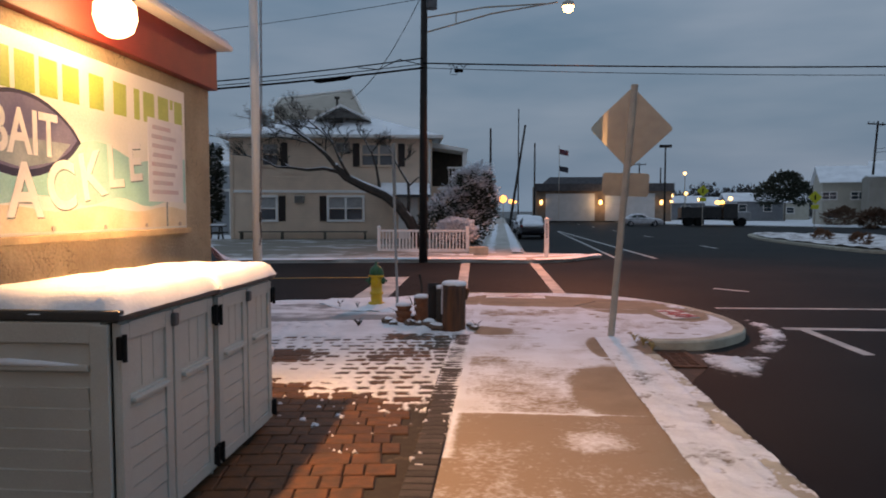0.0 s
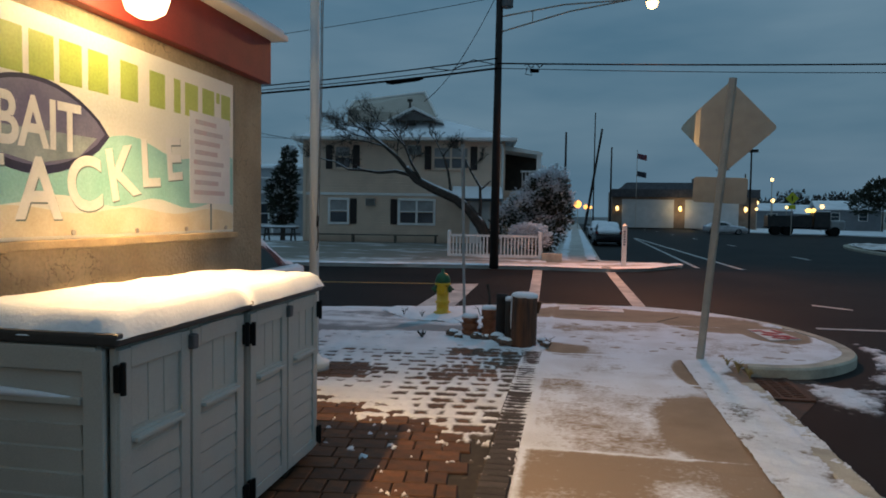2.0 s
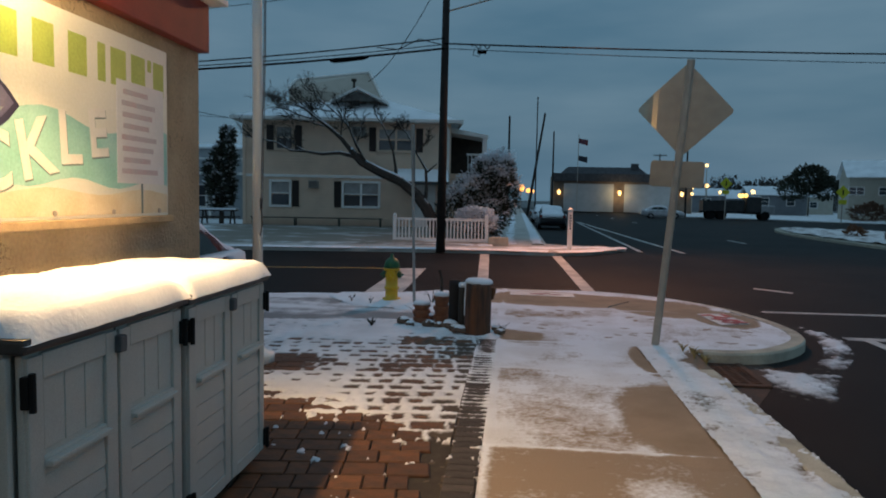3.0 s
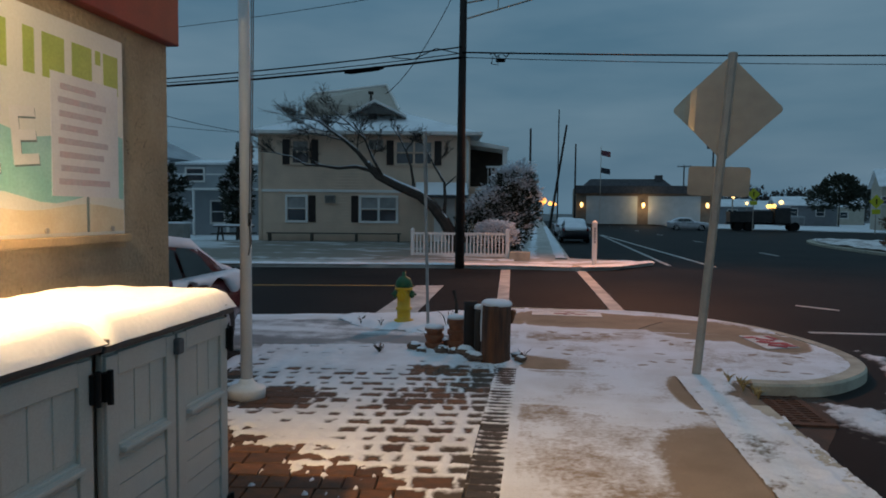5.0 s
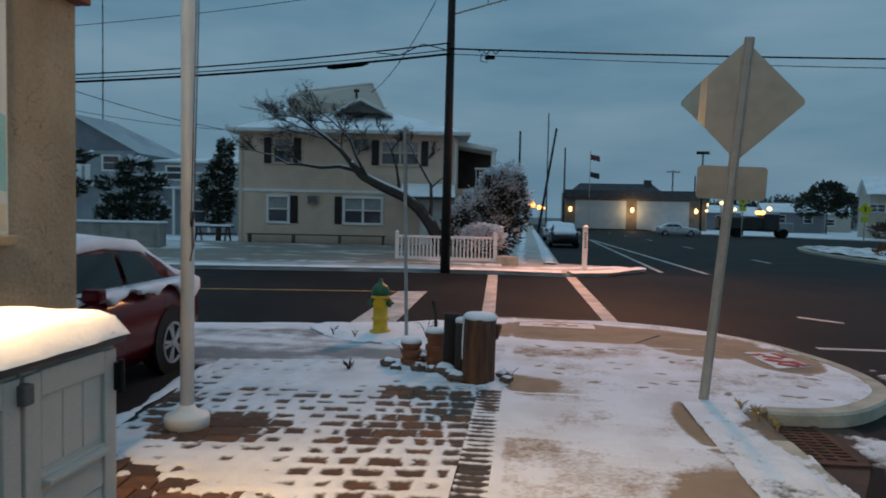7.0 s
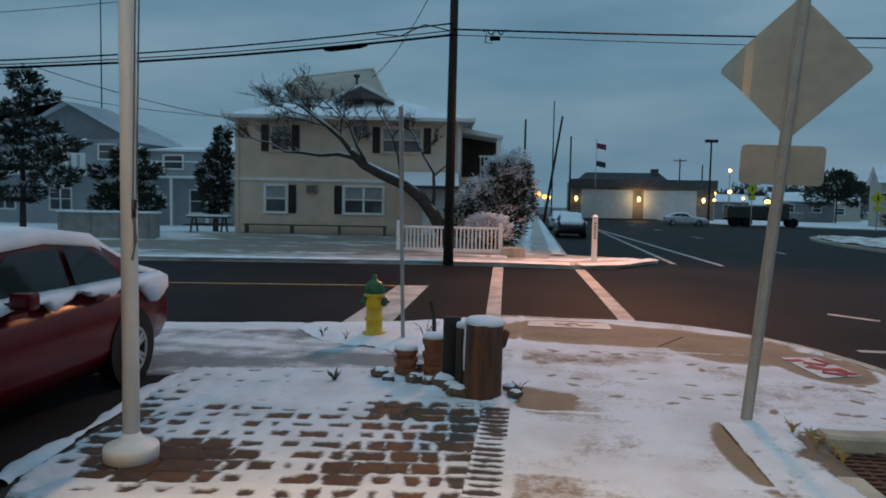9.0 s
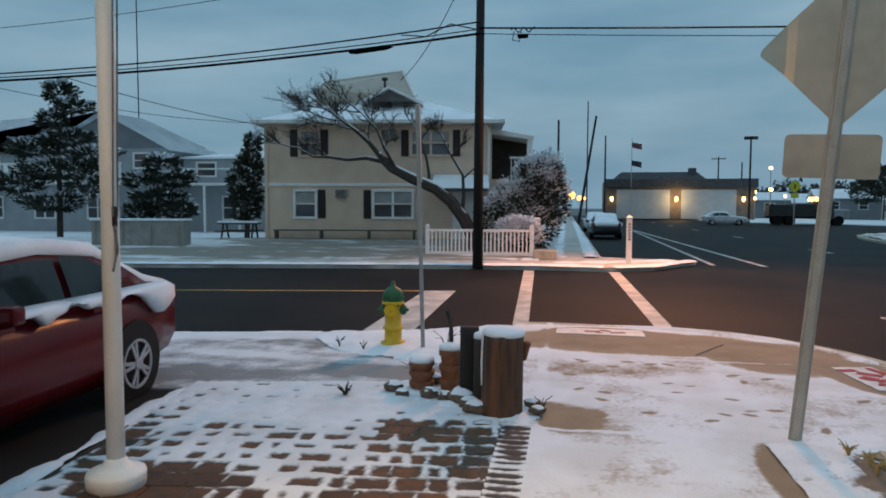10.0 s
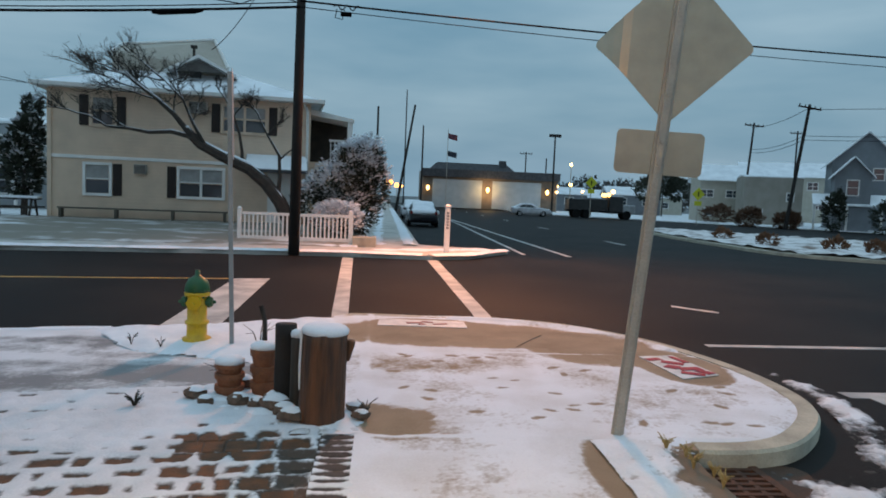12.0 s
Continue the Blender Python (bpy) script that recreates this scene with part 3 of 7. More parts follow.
print_shape("fish_belly", [(3.27, 2.12), (4.2, 2.12), (4.05, 2.0), (3.74, 1.945), (3.42, 2.0)], 0.0195, mat("print_slate", (0.20, 0.25, 0.27), (0.35, 0.4, 0.4), 0.4, 5, 0))


def letters(text, y, z, size, x, material, turn=0.0, name="printed_letters", wide=1.0):
    cu = bpy.data.curves.new("type", "FONT")
    cu.body, cu.size, cu.extrude, cu.align_x, cu.align_y, cu.offset = text, size, 0.0003, "CENTER", "CENTER", size * 0.022
    tmp = bpy.data.objects.new("type", cu)
    me = bpy.data.meshes.new_from_object(tmp)
    bpy.data.objects.remove(tmp)
    me.materials.append(material)
    ob = new(name, me)
    ob.parent = banner
    ob.matrix_basis = Matrix.Translation((x, y, z)) @ pose(0, 0, 0, 90, 0, 90) @ pose(0, 0, 0, 0, 0, turn) @ Matrix.Diagonal((wide, 1, 1, 1))
    return ob


PRINT_WHITE = mat("print_white", (0.78, 0.76, 0.72), (0.7, 0.68, 0.64), 0.45, 6, 0)
SHADE = mat("print_shadow", (0.17, 0.23, 0.21), None, 0.45, 6, 0)
letters("BAIT", 3.77, 2.14, 0.36, 0.0203, PRINT_WHITE, 0, "bait_lettering", 0.8)
for c, y, z, s, a in (("T", 3.42, 1.80, 0.42, 4), ("A", 3.76, 1.80, 0.44, 0), ("C", 4.10, 1.84, 0.42, 4), ("K", 4.42, 1.92, 0.43, 12), ("L", 4.70, 2.00, 0.42, 4), ("E", 4.97, 2.05, 0.40, 6)):
    letters(c, y + 0.006, z - 0.009, s, 0.0194, SHADE, a, "letter_shadow")
    letters(c, y, z, s, 0.0203, PRINT_WHITE, a, "tackle_lettering")
bm = B()
box(bm, (0.004, 0.58, 0.66), (0.0185, 5.46, 2.1))
poster = part("poster", bm, mat("poster_white", (0.70, 0.70, 0.70), (0.62, 0.62, 0.63), 0.5, 3, 0), banner, "small white notice with faded lines")
for k in range(8):
    w = 0.3 + 0.16 * ((k * 37) % 10) / 10
    bm = B()
    box(bm, (0.002, w, 0.034), (0.0204, 5.44 - (0.44 - w) / 3, 2.36 - k * 0.073))
    part("text_bar", bm, mat("print_pink", (0.52, 0.40, 0.42), (0.45, 0.44, 0.47), 0.5, 9, 0), poster)
bm = B()
box(bm, (0.003, 0.022, 0.2), (0.0185, 5.46, 1.67))
part("printed_stake", bm, SHADE, banner)

# wall lamps: one over the sheds and an unseen one further back along the same wall
GLOW = mat("lamp_glass", (1.0, 0.72, 0.34), (1.0, 0.76, 0.4), 0.3, 1, 0, glow=6)
sconce = thing("wall_lamp", pose(-2.1, 4.18, 2.93), "lit warm globe wall lamp on the red fascia", "lamp")
bm = B()
lathe(bm, [(0.05, -0.145), (0.105, -0.11), (0.13, -0.03), (0.125, 0.05), (0.09, 0.09)], 20)
globe = part("globe", bm, GLOW, sconce, "glowing glass globe", True)
globe.visible_shadow = False
bm = B()
lathe(bm, [(0.10, 0.091), (0.12, 0.1), (0.06, 0.15), (0.02, 0.17)], 16)
part("cap", bm, BLACK, sconce, "", True)
bm = B()
tube(bm, [(0, 0, 0.15), (-0.06, 0, 0.19), (-0.22, 0, 0.17)], 0.016)
part("arm", bm, BLACK, sconce)
bm = B()
drum(bm, 0.06, 0.06, 0.02, (-0.23, 0, 0.17), pose(0, 0, 0, 0, 90, 0))
part("back_plate", bm, BLACK, sconce)
copy_thing(sconce, pose(-2.1, -0.9, 2.93))

# ---- storage sheds ----
def storage_shed(y0, y1, top):
    w, d = y1 - y0, 0.84
    shed = thing("storage_shed", pose(-1.5, y0, 0), "cream resin storage shed with snow on its dark lid", "storage shed", "storage sheds")
    b = B()
    box(b, (d - 0.04, w - 0.02, top - 0.09), (-d / 2 - 0.02, w / 2, (top - 0.09) / 2 + 0.01), bevel=0.012)
    part("body", b, RESIN, shed)
    for k in range(8):
        b = B()
        box(b, (d - 0.24, 0.014, 0.085), (-d / 2, 0.008, 0.12 + 0.1 * k), pose(0, 0, 0, 6, 0, 0))
        part("end_slat", b, RESIN, shed)
    b = B()
    for x in (-0.06, -d + 0.04):
        box(b, (0.09, 0.026, top - 0.12), (x, 0.002, (top - 0.12) / 2 + 0.02), bevel=0.006)
    box(b, (d - 0.1, 0.022, 0.1), (-d / 2, 0.004, top - 0.14), bevel=0.006)
    part("end_frame", b, RESIN, shed)
    b = B()
    box(b, (d - 0.22, 0.03, 0.03), (-d / 2, -0.006, 0.96), bevel=0.006)
    part("end_ledge", b, RESIN, shed)
    b = B()
    tube(b, [(-d + 0.14, -0.012, 0.975), (-d * 0.6, -0.014, 0.984), (-d * 0.35, -0.012, 0.978), (-0.16, -0.01, 0.972)], [0.01, 0.02, 0.014, 0.006], 8)
    part("ledge_snow", b, SNOW, shed, "thin line of snow", True)
    half = (w - 0.05) / 2
    for k in range(2):
        at = pose(0, 0.025 + k * (half + 0.004), 0.07)
        b = B()
        h = top - 0.165
        box(b, (0.028, half - 0.006, h), (0, half / 2, h / 2), bevel=0.007)
        door = part("door", b, RESIN, shed, "", False, at)
        b = B()
        for yy in (0.045, half - 0.045):
            box(b, (0.02, 0.075, h - 0.02), (0.018, yy, h / 2), bevel=0.006)
        for zz, t in ((0.04, 0.07), (h - 0.05, 0.09), (h * 0.645, 0.05)):
            box(b, (0.02, half - 0.165, t), (0.018, half / 2, zz), bevel=0.006)
        box(b, (0.05, half - 0.17, 0.022), (0.03, half / 2, h * 0.645), bevel=0.006)
        part("door_frame", b, RESIN, door)
        for s in range(6):
            b = B()
            box(b, (0.014, half - 0.17, (h * 0.6 - 0.07) / 6 - 0.006), (0.013, half / 2, 0.085 + (s + 0.4) * (h * 0.6 - 0.07) / 6), pose(0, 0, 0, 0, -4, 0), 0.003)
            part("slat", b, RESIN, door)
        for s in range(3):
            b = B()
            box(b, (0.012, (half - 0.18) / 3 - 0.008, h * 0.25), (0.012, 0.09 + (s + 0.5) * (half - 0.18) / 3, h * 0.81), bevel=0.004)
            part("upper_panel", b, RESIN, door)
        for zz in (0.09, h - 0.12):
            b = B()
            edge = 0.0 if k == 0 else half - 0.01
            box(b, (0.03, 0.035, 0.11), (0.03, edge, zz), bevel=0.006)
            drum(b, 0.012, 0.012, 0.13, (0.05, edge, zz - 0.065), None, 8)
            part("hinge", b, BLACK, door, "black hinge")
    b = B()
    box(b, (0.05, 0.05, 0.07), (0.03, 0.025 + half, top - 0.16), bevel=0.01)
    part("latch", b, mat("grey_latch", (0.1, 0.1, 0.1), None, 0.5, 9, 0.1), shed, "grey latch")
    b = B()
    box(b, (d + 0.07, w + 0.02, 0.055), (-d / 2 + 0.015, w / 2, top - 0.06), bevel=0.015)
    part("lid", b, LID, shed, "dark brown lid")
    n = 26
    b = B()
    grid = {}
    for i in range(n + 1):
        for j in range(n + 1):
            x, y = -d + (d + 0.06) * i / n, -0.008 + (w + 0.016) * j / n
            e = min(i, n - i, j, n - j) / n
            z = top - 0.055 + 0.1 * min(1, e * 14) ** 0.5 + 0.012 * fbm(x * 4, (y + y0) * 4, 1, 2) * (e > 0)
            bulge = 0.012 * fbm(y * 9, x * 9, 1, 5)
            grid[i, j] = b.verts.new((x + (bulge if i in (0, n) else 0), y + (bulge if j in (0, n) else 0), z))
    for i in range(n):
        for j in range(n):
            b.faces.new((grid[i, j], grid[i + 1, j], grid[i + 1, j + 1], grid[i, j + 1]))
    part("snow_cap", b, SNOW, shed, "thick even snow", True)
    return shed


storage_shed(3.03, 4.13, 1.265)
storage_shed(4.15, 5.22, 1.255)

# ---- flagpole ----
pole = thing("flagpole", pose(-2.50, 7.75, 0), "white painted flagpole on a round flanged base", "flagpole")
bm = B()
tube(bm, [(0, 0, 0.05), (0, 0, 2.4), (-0.01, 0, 5), (-0.03, 0, 8.2)], [0.053, 0.05, 0.046, 0.036], 18)
part("shaft", bm, WHITE_PAINT, pole, "", True)
bm = B()
lathe(bm, [(0.168, -0.02), (0.172, 0.07), (0.165, 0.09), (0.10, 0.11), (0.07, 0.14), (0.056, 0.17)], 28)
part("base", bm, WHITE_PAINT, pole, "", True)
bm = B()
box(bm, (0.02, 0.03, 0.12), (0.045, -0.02, 1.62), bevel=0.006)
part("cleat", bm, BLACK, pole, "dark cleat")
for s in (0.02, -0.02):
    bm = B()
    tube(bm, [(0.05, s - 0.02, 1.62), (0.075, s, 3.2), (0.085, s * 1.5, 5.2), (0.03, s, 8.1)], 0.005, 6)
    part("halyard", bm, mat("grey_rope", (0.16, 0.15, 0.14), None, 0.9, 20, 0.2), pole)
bm = B()
tube(bm, [(0.05, -0.02, 1.55), (0.058, -0.03, 1.4), (0.045, -0.045, 1.3), (0.06, -0.02, 1.42), (0.05, -0.03, 1.57)], 0.008, 6)
part("rope_coil", bm, MATS["grey_rope"], pole)

# ---- diamond sign seen from behind ----
sign = thing("road_sign", pose(1.81, 9.35, 0.0, 1.2, 4.5, -11.5), "bare back of a diamond road sign on a leaning post", "road sign")
bm = B()
box(bm, (0.055, 0.03, 3.42), (0, 0, 1.65), bevel=0.006)
box(bm, (0.09, 0.012, 3.4), (0, 0.02, 1.66), bevel=0.003)
part("post", bm, STEEL, sign, "galvanised channel post")


def rounded(w, h, r, turn=0.0, n=5):
    out = []
    for cx, cz, a0 in ((w / 2 - r, h / 2 - r, 0), (-w / 2 + r, h / 2 - r, 90), (-w / 2 + r, -h / 2 + r, 180), (w / 2 - r, -h / 2 + r, 270)):
        for k in range(n + 1):
            a = radians(a0 + 90 * k / n)
            out.append((cx + r * math.cos(a), cz + r * math.sin(a)))
    c, s = math.cos(radians(turn)), math.sin(radians(turn))
    return [(x * c - z * s, x * s + z * c) for x, z in out]


def plate(outline, z0, y0, bend=0.0):
    """An upright sheet; its far left edge may be bent away."""
    b = B()
    ring_a = [b.verts.new((x, y0, z0 + z)) for x, z in outline]
    ring_b = [b.verts.new((x, y0 + 0.004, z0 + z)) for x, z in outline]
    b.faces.new(ring_a)
    b.faces.new(ring_b[::-1])
    for k in range(len(outline)):
        b.faces.new((ring_a[k - 1], ring_a[k], ring_b[k], ring_b[k - 1]))
    if bend:
        for cut in (-0.30, -0.36, -0.41, -0.45, -0.48):
            bmesh.ops.bisect_plane(b, geom=b.verts[:] + b.edges[:] + b.faces[:], plane_co=(cut, 0, 0), plane_no=(1, 0, 0))
        for v in b.verts:
            if v.co.x < -0.30:
                v.co.y += bend * (-0.30 - v.co.x) ** 2 * 18
    bmesh.ops.recalc_face_normals(b, faces=b.faces[:])
    return b


part("panel", plate(rounded(0.762, 0.762, 0.045, 45), 2.79, 0.03, 0.16), ALU, sign, "bare metal back of a diamond panel with one bent corner", False, Matrix.Translation((0, 0, 2.79)) @ pose(0, 0, 0, 0, -2.2, 0) @ Matrix.Translation((0, 0, -2.79)))
part("plate", plate(rounded(0.60, 0.305, 0.04), 2.05, 0.03), ALU, sign, "bare metal back of a small plate", False, Matrix.Translation((0, 0, 2.05)) @ pose(0, 0, 0, 0, -2.2, 0) @ Matrix.Translation((0, 0, -2.05)))
for z in (3.12, 2.45, 2.13, 1.97):
    bm = B()
    drum(bm, 0.013, 0.013, 0.02, (0, -0.012, z), pose(0, 0, 0, 90, 0, 0), 8)
    part("bolt", bm, STEEL, sign)

# small sign seen edge-on behind the hydrant
sign2 = thing("road_sign", pose(-1.5, 12.02, -0.02, 0, -1.5, 0), "road sign seen edge-on, on a thin steel post", "road sign")
bm = B()
box(bm, (0.045, 0.03, 2.9), (0, 0, 1.45), bevel=0.005)
ZINC = mat("dull_zinc", (0.34, 0.36, 0.36), (0.26, 0.275, 0.28), 0.55, 5.0, 0.1, metal=0.4)
part("post", bm, ZINC, sign2)
bm = B()
box(bm, (0.006, 0.46, 0.9), (0.03, 0, 2.45), pose(0, 0, 0, 0, 0, 10), 0.002)
part("panel", bm, ZINC, sign2)

# ---- hydrant ----
hyd = thing("fire_hydrant", pose(-1.9, 12.15, 0.0), "yellow fire hydrant with a green bonnet standing in snow", "fire hydrant")
bm = B()
lathe(bm, [(0.15, -0.03), (0.155, 0.02), (0.15, 0.05), (0.105, 0.06), (0.105, 0.2), (0.125, 0.205), (0.125, 0.235), (0.102, 0.24), (0.104, 0.5), (0.135, 0.51), (0.135, 0.545), (0.12, 0.55)], 20)
part("barrel", bm, HYD_Y, hyd, "yellow barrel", True)
bm = B()
lathe(bm, [(0.13, 0.551), (0.132, 0.58), (0.12, 0.64), (0.09, 0.69), (0.045, 0.715), (0.04, 0.72), (0.028, 0.725), (0.026, 0.785)], 20)
part("bonnet", bm, HYD_G, hyd, "green bonnet", True)
for a, r in ((0, 0.05), (180, 0.05), (-90, 0.07)):
    bm = B()
    drum(bm, r, r, 0.16, (0, 0, 0.44), pose(0, 0, 0, 0, 90, a), 12)
    drum(bm, r + 0.014, r + 0.014, 0.03, (0.115 * math.cos(radians(a)), 0.115 * math.sin(radians(a)), 0.44), pose(0, 0, 0, 0, 90, a), 6)
    drum(bm, 0.018, 0.018, 0.03, (0.165 * math.cos(radians(a)), 0.165 * math.sin(radians(a)), 0.44), pose(0, 0, 0, 0, 90, a), 5)
    part("outlet", bm, HYD_Y if a == -90 else HYD_G, hyd)
for k in range(8):
    bm = B()
    a = math.pi * k / 4
    drum(bm, 0.012, 0.012, 0.1, (0.122 * math.cos(a), 0.122 * math.sin(a), 0.49), None, 6)
    part("bolt", bm, HYD_G, hyd)

# ---- pilings, pots and stones at the corner ----
def piling(x, y, r, h, material, label, lean=(0, 0), snow=True):
    p = thing("wooden_piling", pose(x, y, -0.02, lean[0], lean[1], 0), label, "piling", "pilings at the corner")
    b = B()
    seg = 26
    loops = []
    for z in np.linspace(0, h, 9):
        loop = []
        for k in range(seg):
            a = 2 * math.pi * k / seg
            rr = r * (1 + 0.05 * fbm(math.cos(a) * 1.6, math.sin(a) * 1.6, 1, x * 7) + 0.03 * fbm(a * 3, z * 1.2, 1, y)) * (1.03 - 0.05 * z / h)
            loop.append((rr * math.cos(a), rr * math.sin(a), z))
        loops.append(loop)
    loft(b, loops)
    part("timber", b, material, p, "", True)
    if snow:
        b = B()
        lathe(b, [(r * 1.0, h - 0.012), (r * 1.04, h + 0.012), (r * 0.9, h + 0.035), (r * 0.5, h + 0.045), (0.01, h + 0.047)], 22)
        part("snow_cap", b, SNOW, p, "", True)
    return p


big = piling(-0.345, 9.62, 0.168, 0.69, STUMP_WOOD, "short thick brown wooden piling capped with snow", (1.5, 1.5))
bm = B()
box(bm, (0.06, 0.07, 0.16), (0.175, 0.02, 0.55), pose(0, 0, 0, 0, 14, 0), 0.02)
part("knot", bm, STUMP_WOOD, big)
bm = B()
tube(bm, [(-0.163, -0.05, 0.26), (-0.168, -0.045, 0.45), (-0.166, -0.05, 0.6), (-0.164, -0.05, 0.7)], [0.006, 0.011, 0.009, 0.012], 6)
part("snow_streak", bm, SNOW, big, "thin streak of snow")
piling(-0.66, 9.98, 0.085, 0.66, BARK_POLE, "slim dark wooden piling beside the thick one", (0, 0), False)
piling(-0.545, 9.86, 0.06, 0.60, GREY_WOOD, "slim grey wooden piling beside the thick one")


def pot(x, y, tiers, r, label):
    p = thing("terracotta_pot", pose(x, y, -0.01), label, "flower pot", "pots at the corner")
    z = 0.0
    for k, h in enumerate(tiers):
        b = B()
        lathe(b, [(r * 0.82, z), (r * 0.95, z + h * 0.6), (r * 1.08, z + h * 0.62), (r * 1.08, z + h), (r * 0.9, z + h + 0.001)], 18)
        part("tier", b, TERRA, p)
        z += h
    b = B()
    lathe(b, [(r * 1.05, z), (r * 1.08, z + 0.025), (r * 0.8, z + 0.05), (0.01, z + 0.06)], 18)
    part("snow_cap", b, SNOW, p, "", True)
    return p


pot(-0.86, 10.22, (0.13, 0.13, 0.14), 0.105, "stacked terracotta pots topped with snow")
pot(-1.13, 10.2, (0.1, 0.1, 0.08), 0.11, "low stacked terracotta pots topped with snow")
bm = B()
tube(bm, [(-0.86, 10.25, 0.3), (-0.87, 10.26, 0.6), (-0.9, 10.24, 0.74)], 0.02, 8)
whole("stick", bm, GREY_WOOD, "grey stick standing in a pot", "stick")


def rock(x, y, r, seed, material, label, name="stone"):
    b = B()
    bmesh.ops.create_icosphere(b, subdivisions=2, radius=1)
    for v in b.verts:
        d = 1 + 0.35 * noise.noise(v.co * 1.3 + Vector((seed, 0, 0)))
        v.co = Vector((v.co.x * r * d, v.co.y * r * 0.8 * d, max(-0.4, v.co.z) * r * 0.62 * d))
    ob = whole(name, b, material, label, "stone", "stones round the pots", at=pose(x, y, r * 0.55))
    c = B()
    bmesh.ops.create_icosphere(c, subdivisions=2, radius=1)
    bmesh.ops.delete(c, geom=[v for v in c.verts if v.co.z < 0.35], context="VERTS")
    for v in c.verts:
        v.co = Vector((v.co.x * r * 0.95, v.co.y * r * 0.76, v.co.z * r * 0.72))
    part("snow_cap", c, SNOW, ob, "", True)
    return ob


ROCK = mat("brown_stone", (0.16, 0.10, 0.07), (0.08, 0.055, 0.04), 0.9, 14, 0.6)
for k, (x, y, r) in enumerate([(-1.35, 10.05, 0.1), (-1.25, 9.93, 0.07), (-1.0, 9.92, 0.09), (-0.85, 9.87, 0.08), (-0.7, 9.78, 0.12), (-0.55, 9.55, 0.1), (-0.62, 9.7, 0.09), (-1.05, 10.4, 0.1), (-0.1, 9.78, 0.08), (-0.05, 9.62, 0.07), (-0.72, 9.95, 0.1)]):
    rock(x, y, r, k * 3.1, ROCK, "brown stone half buried in snow")

# dead plant tufts poking out of the snow
def tuft(x, y, h, n, seed, z0=0.0, stems=("dead_stem", (0.05, 0.04, 0.03)), label="dark dead plant stems in the snow"):
    rnd = random.Random(seed)
    b = B()
    for _ in range(n):
        a, l = rnd.uniform(0, 6.3), h * rnd.uniform(0.5, 1.1)
        tx, ty = math.cos(a) * l * 0.6, math.sin(a) * l * 0.6
        tube(b, [(0, 0, -0.02), (tx * 0.4, ty * 0.4, l * 0.6), (tx, ty, l * rnd.uniform(0.6, 1.0))], [0.005, 0.004, 0.002], 4)
    return whole("dead_plant", b, mat(stems[0], stems[1], None, 0.9, 20, 0.2), label, "plant", at=pose(x, y, z0))


for k, (x, y, h, n) in enumerate([(-1.75, 9.85, 0.12, 46), (-1.25, 10.5, 0.25, 10), (-2.55, 12.05, 0.12, 12), (-1.2, 11.95, 0.3, 8), (-0.02, 9.75, 0.16, 10), (-2.2, 11.9, 0.1, 8)]):
    tuft(x, y, h, n, k)
for k, (x, y, h) in enumerate([(2.08, 9.12, 0.10), (2.16, 8.98, 0.09), (2.13, 8.8, 0.11), (2.2, 8.66, 0.08), (2.18, 8.5, 0.09)]):
    tuft(x, y, h, 36, 30 + k, 0.0, ("pale_straw", (0.42, 0.31, 0.13)), "pale straw-coloured dead grass beside the drain")

# ---- utility pole, lamp arm and cables ----
up = thing("utility_pole", pose(-2.37, 23.95, -0.1), "dark wooden utility pole with a street lamp arm", "utility pole")
bm = B()
tube(bm, [(0, 0, 0), (0.02, 0, 5), (0.06, 0, 11.2)], [0.155, 0.13, 0.105], 14)
part("shaft", bm, BARK_POLE, up, "", True)
bm = B()
drum(bm, 0.2, 0.2, 0.75, (0.3, 0.0, 8.75), None, 14)
box(bm, (0.2, 0.1, 0.2), (0.12, 0, 9.1))
part("transformer", bm, mat("grey_can", (0.12, 0.125, 0.13), None, 0.6, 4, 0.1), up)
for a, b_ in (((0.1, 0, 7.95), (4.6, -0.1, 8.85)), ((0.1, 0, 8.45), (4.2, -0.1, 8.8))):
    bm = B()
    mid = [(a[i] + b_[i]) / 2 + (0.12 if i == 2 else 0) for i in range(3)]
    tube(bm, [a, mid, b_], 0.028, 8)
    part("arm", bm, STEEL, up)
bm = B()
tube(bm, [(1.15, 0, 8.2), (1.15, 0, 8.6)], 0.02, 6)
part("arm_brace", bm, STEEL, up)
bm = B()
lathe(bm, [(0.05, 8.72), (0.22, 8.7), (0.19, 8.82), (0.06, 8.9), (0.03, 8.92)], 14, (4.95, -0.1, 0))
head = part("lamp_head", bm, STEEL, up)
bm = B()
lathe(bm, [(0.02, 8.46), (0.15, 8.53), (0.2, 8.695)], 14, (4.95, -0.1, 0))
lens_ob = part("lamp_lens", bm, mat("sodium_glass", (1.0, 0.55, 0.2), (1.0, 0.6, 0.25), 0.3, 1, 0, glow=6.0), head, "glowing orange lens", True)
lens_ob.visible_shadow = False
bm = B()
box(bm, (0.3, 0.1, 0.12), (1.25, -0.05, 6.62), bevel=0.03)
part("splice_box", bm, CABLE, up)


def cable(a, b, sag, r, label="black cable strung between utility poles", name="overhead_cable"):
    bb = B()
    a, b = Vector(a), Vector(b)
    pts = []
    for k in range(25):
        t = k / 24
        p = a.lerp(b, t)
        pts.append((p.x, p.y, p.z - 4 * sag * t * (1 - t)))
    tube(bb, pts, r, 6)
    return whole(name, bb, CABLE, label, "cable", "overhead cables")


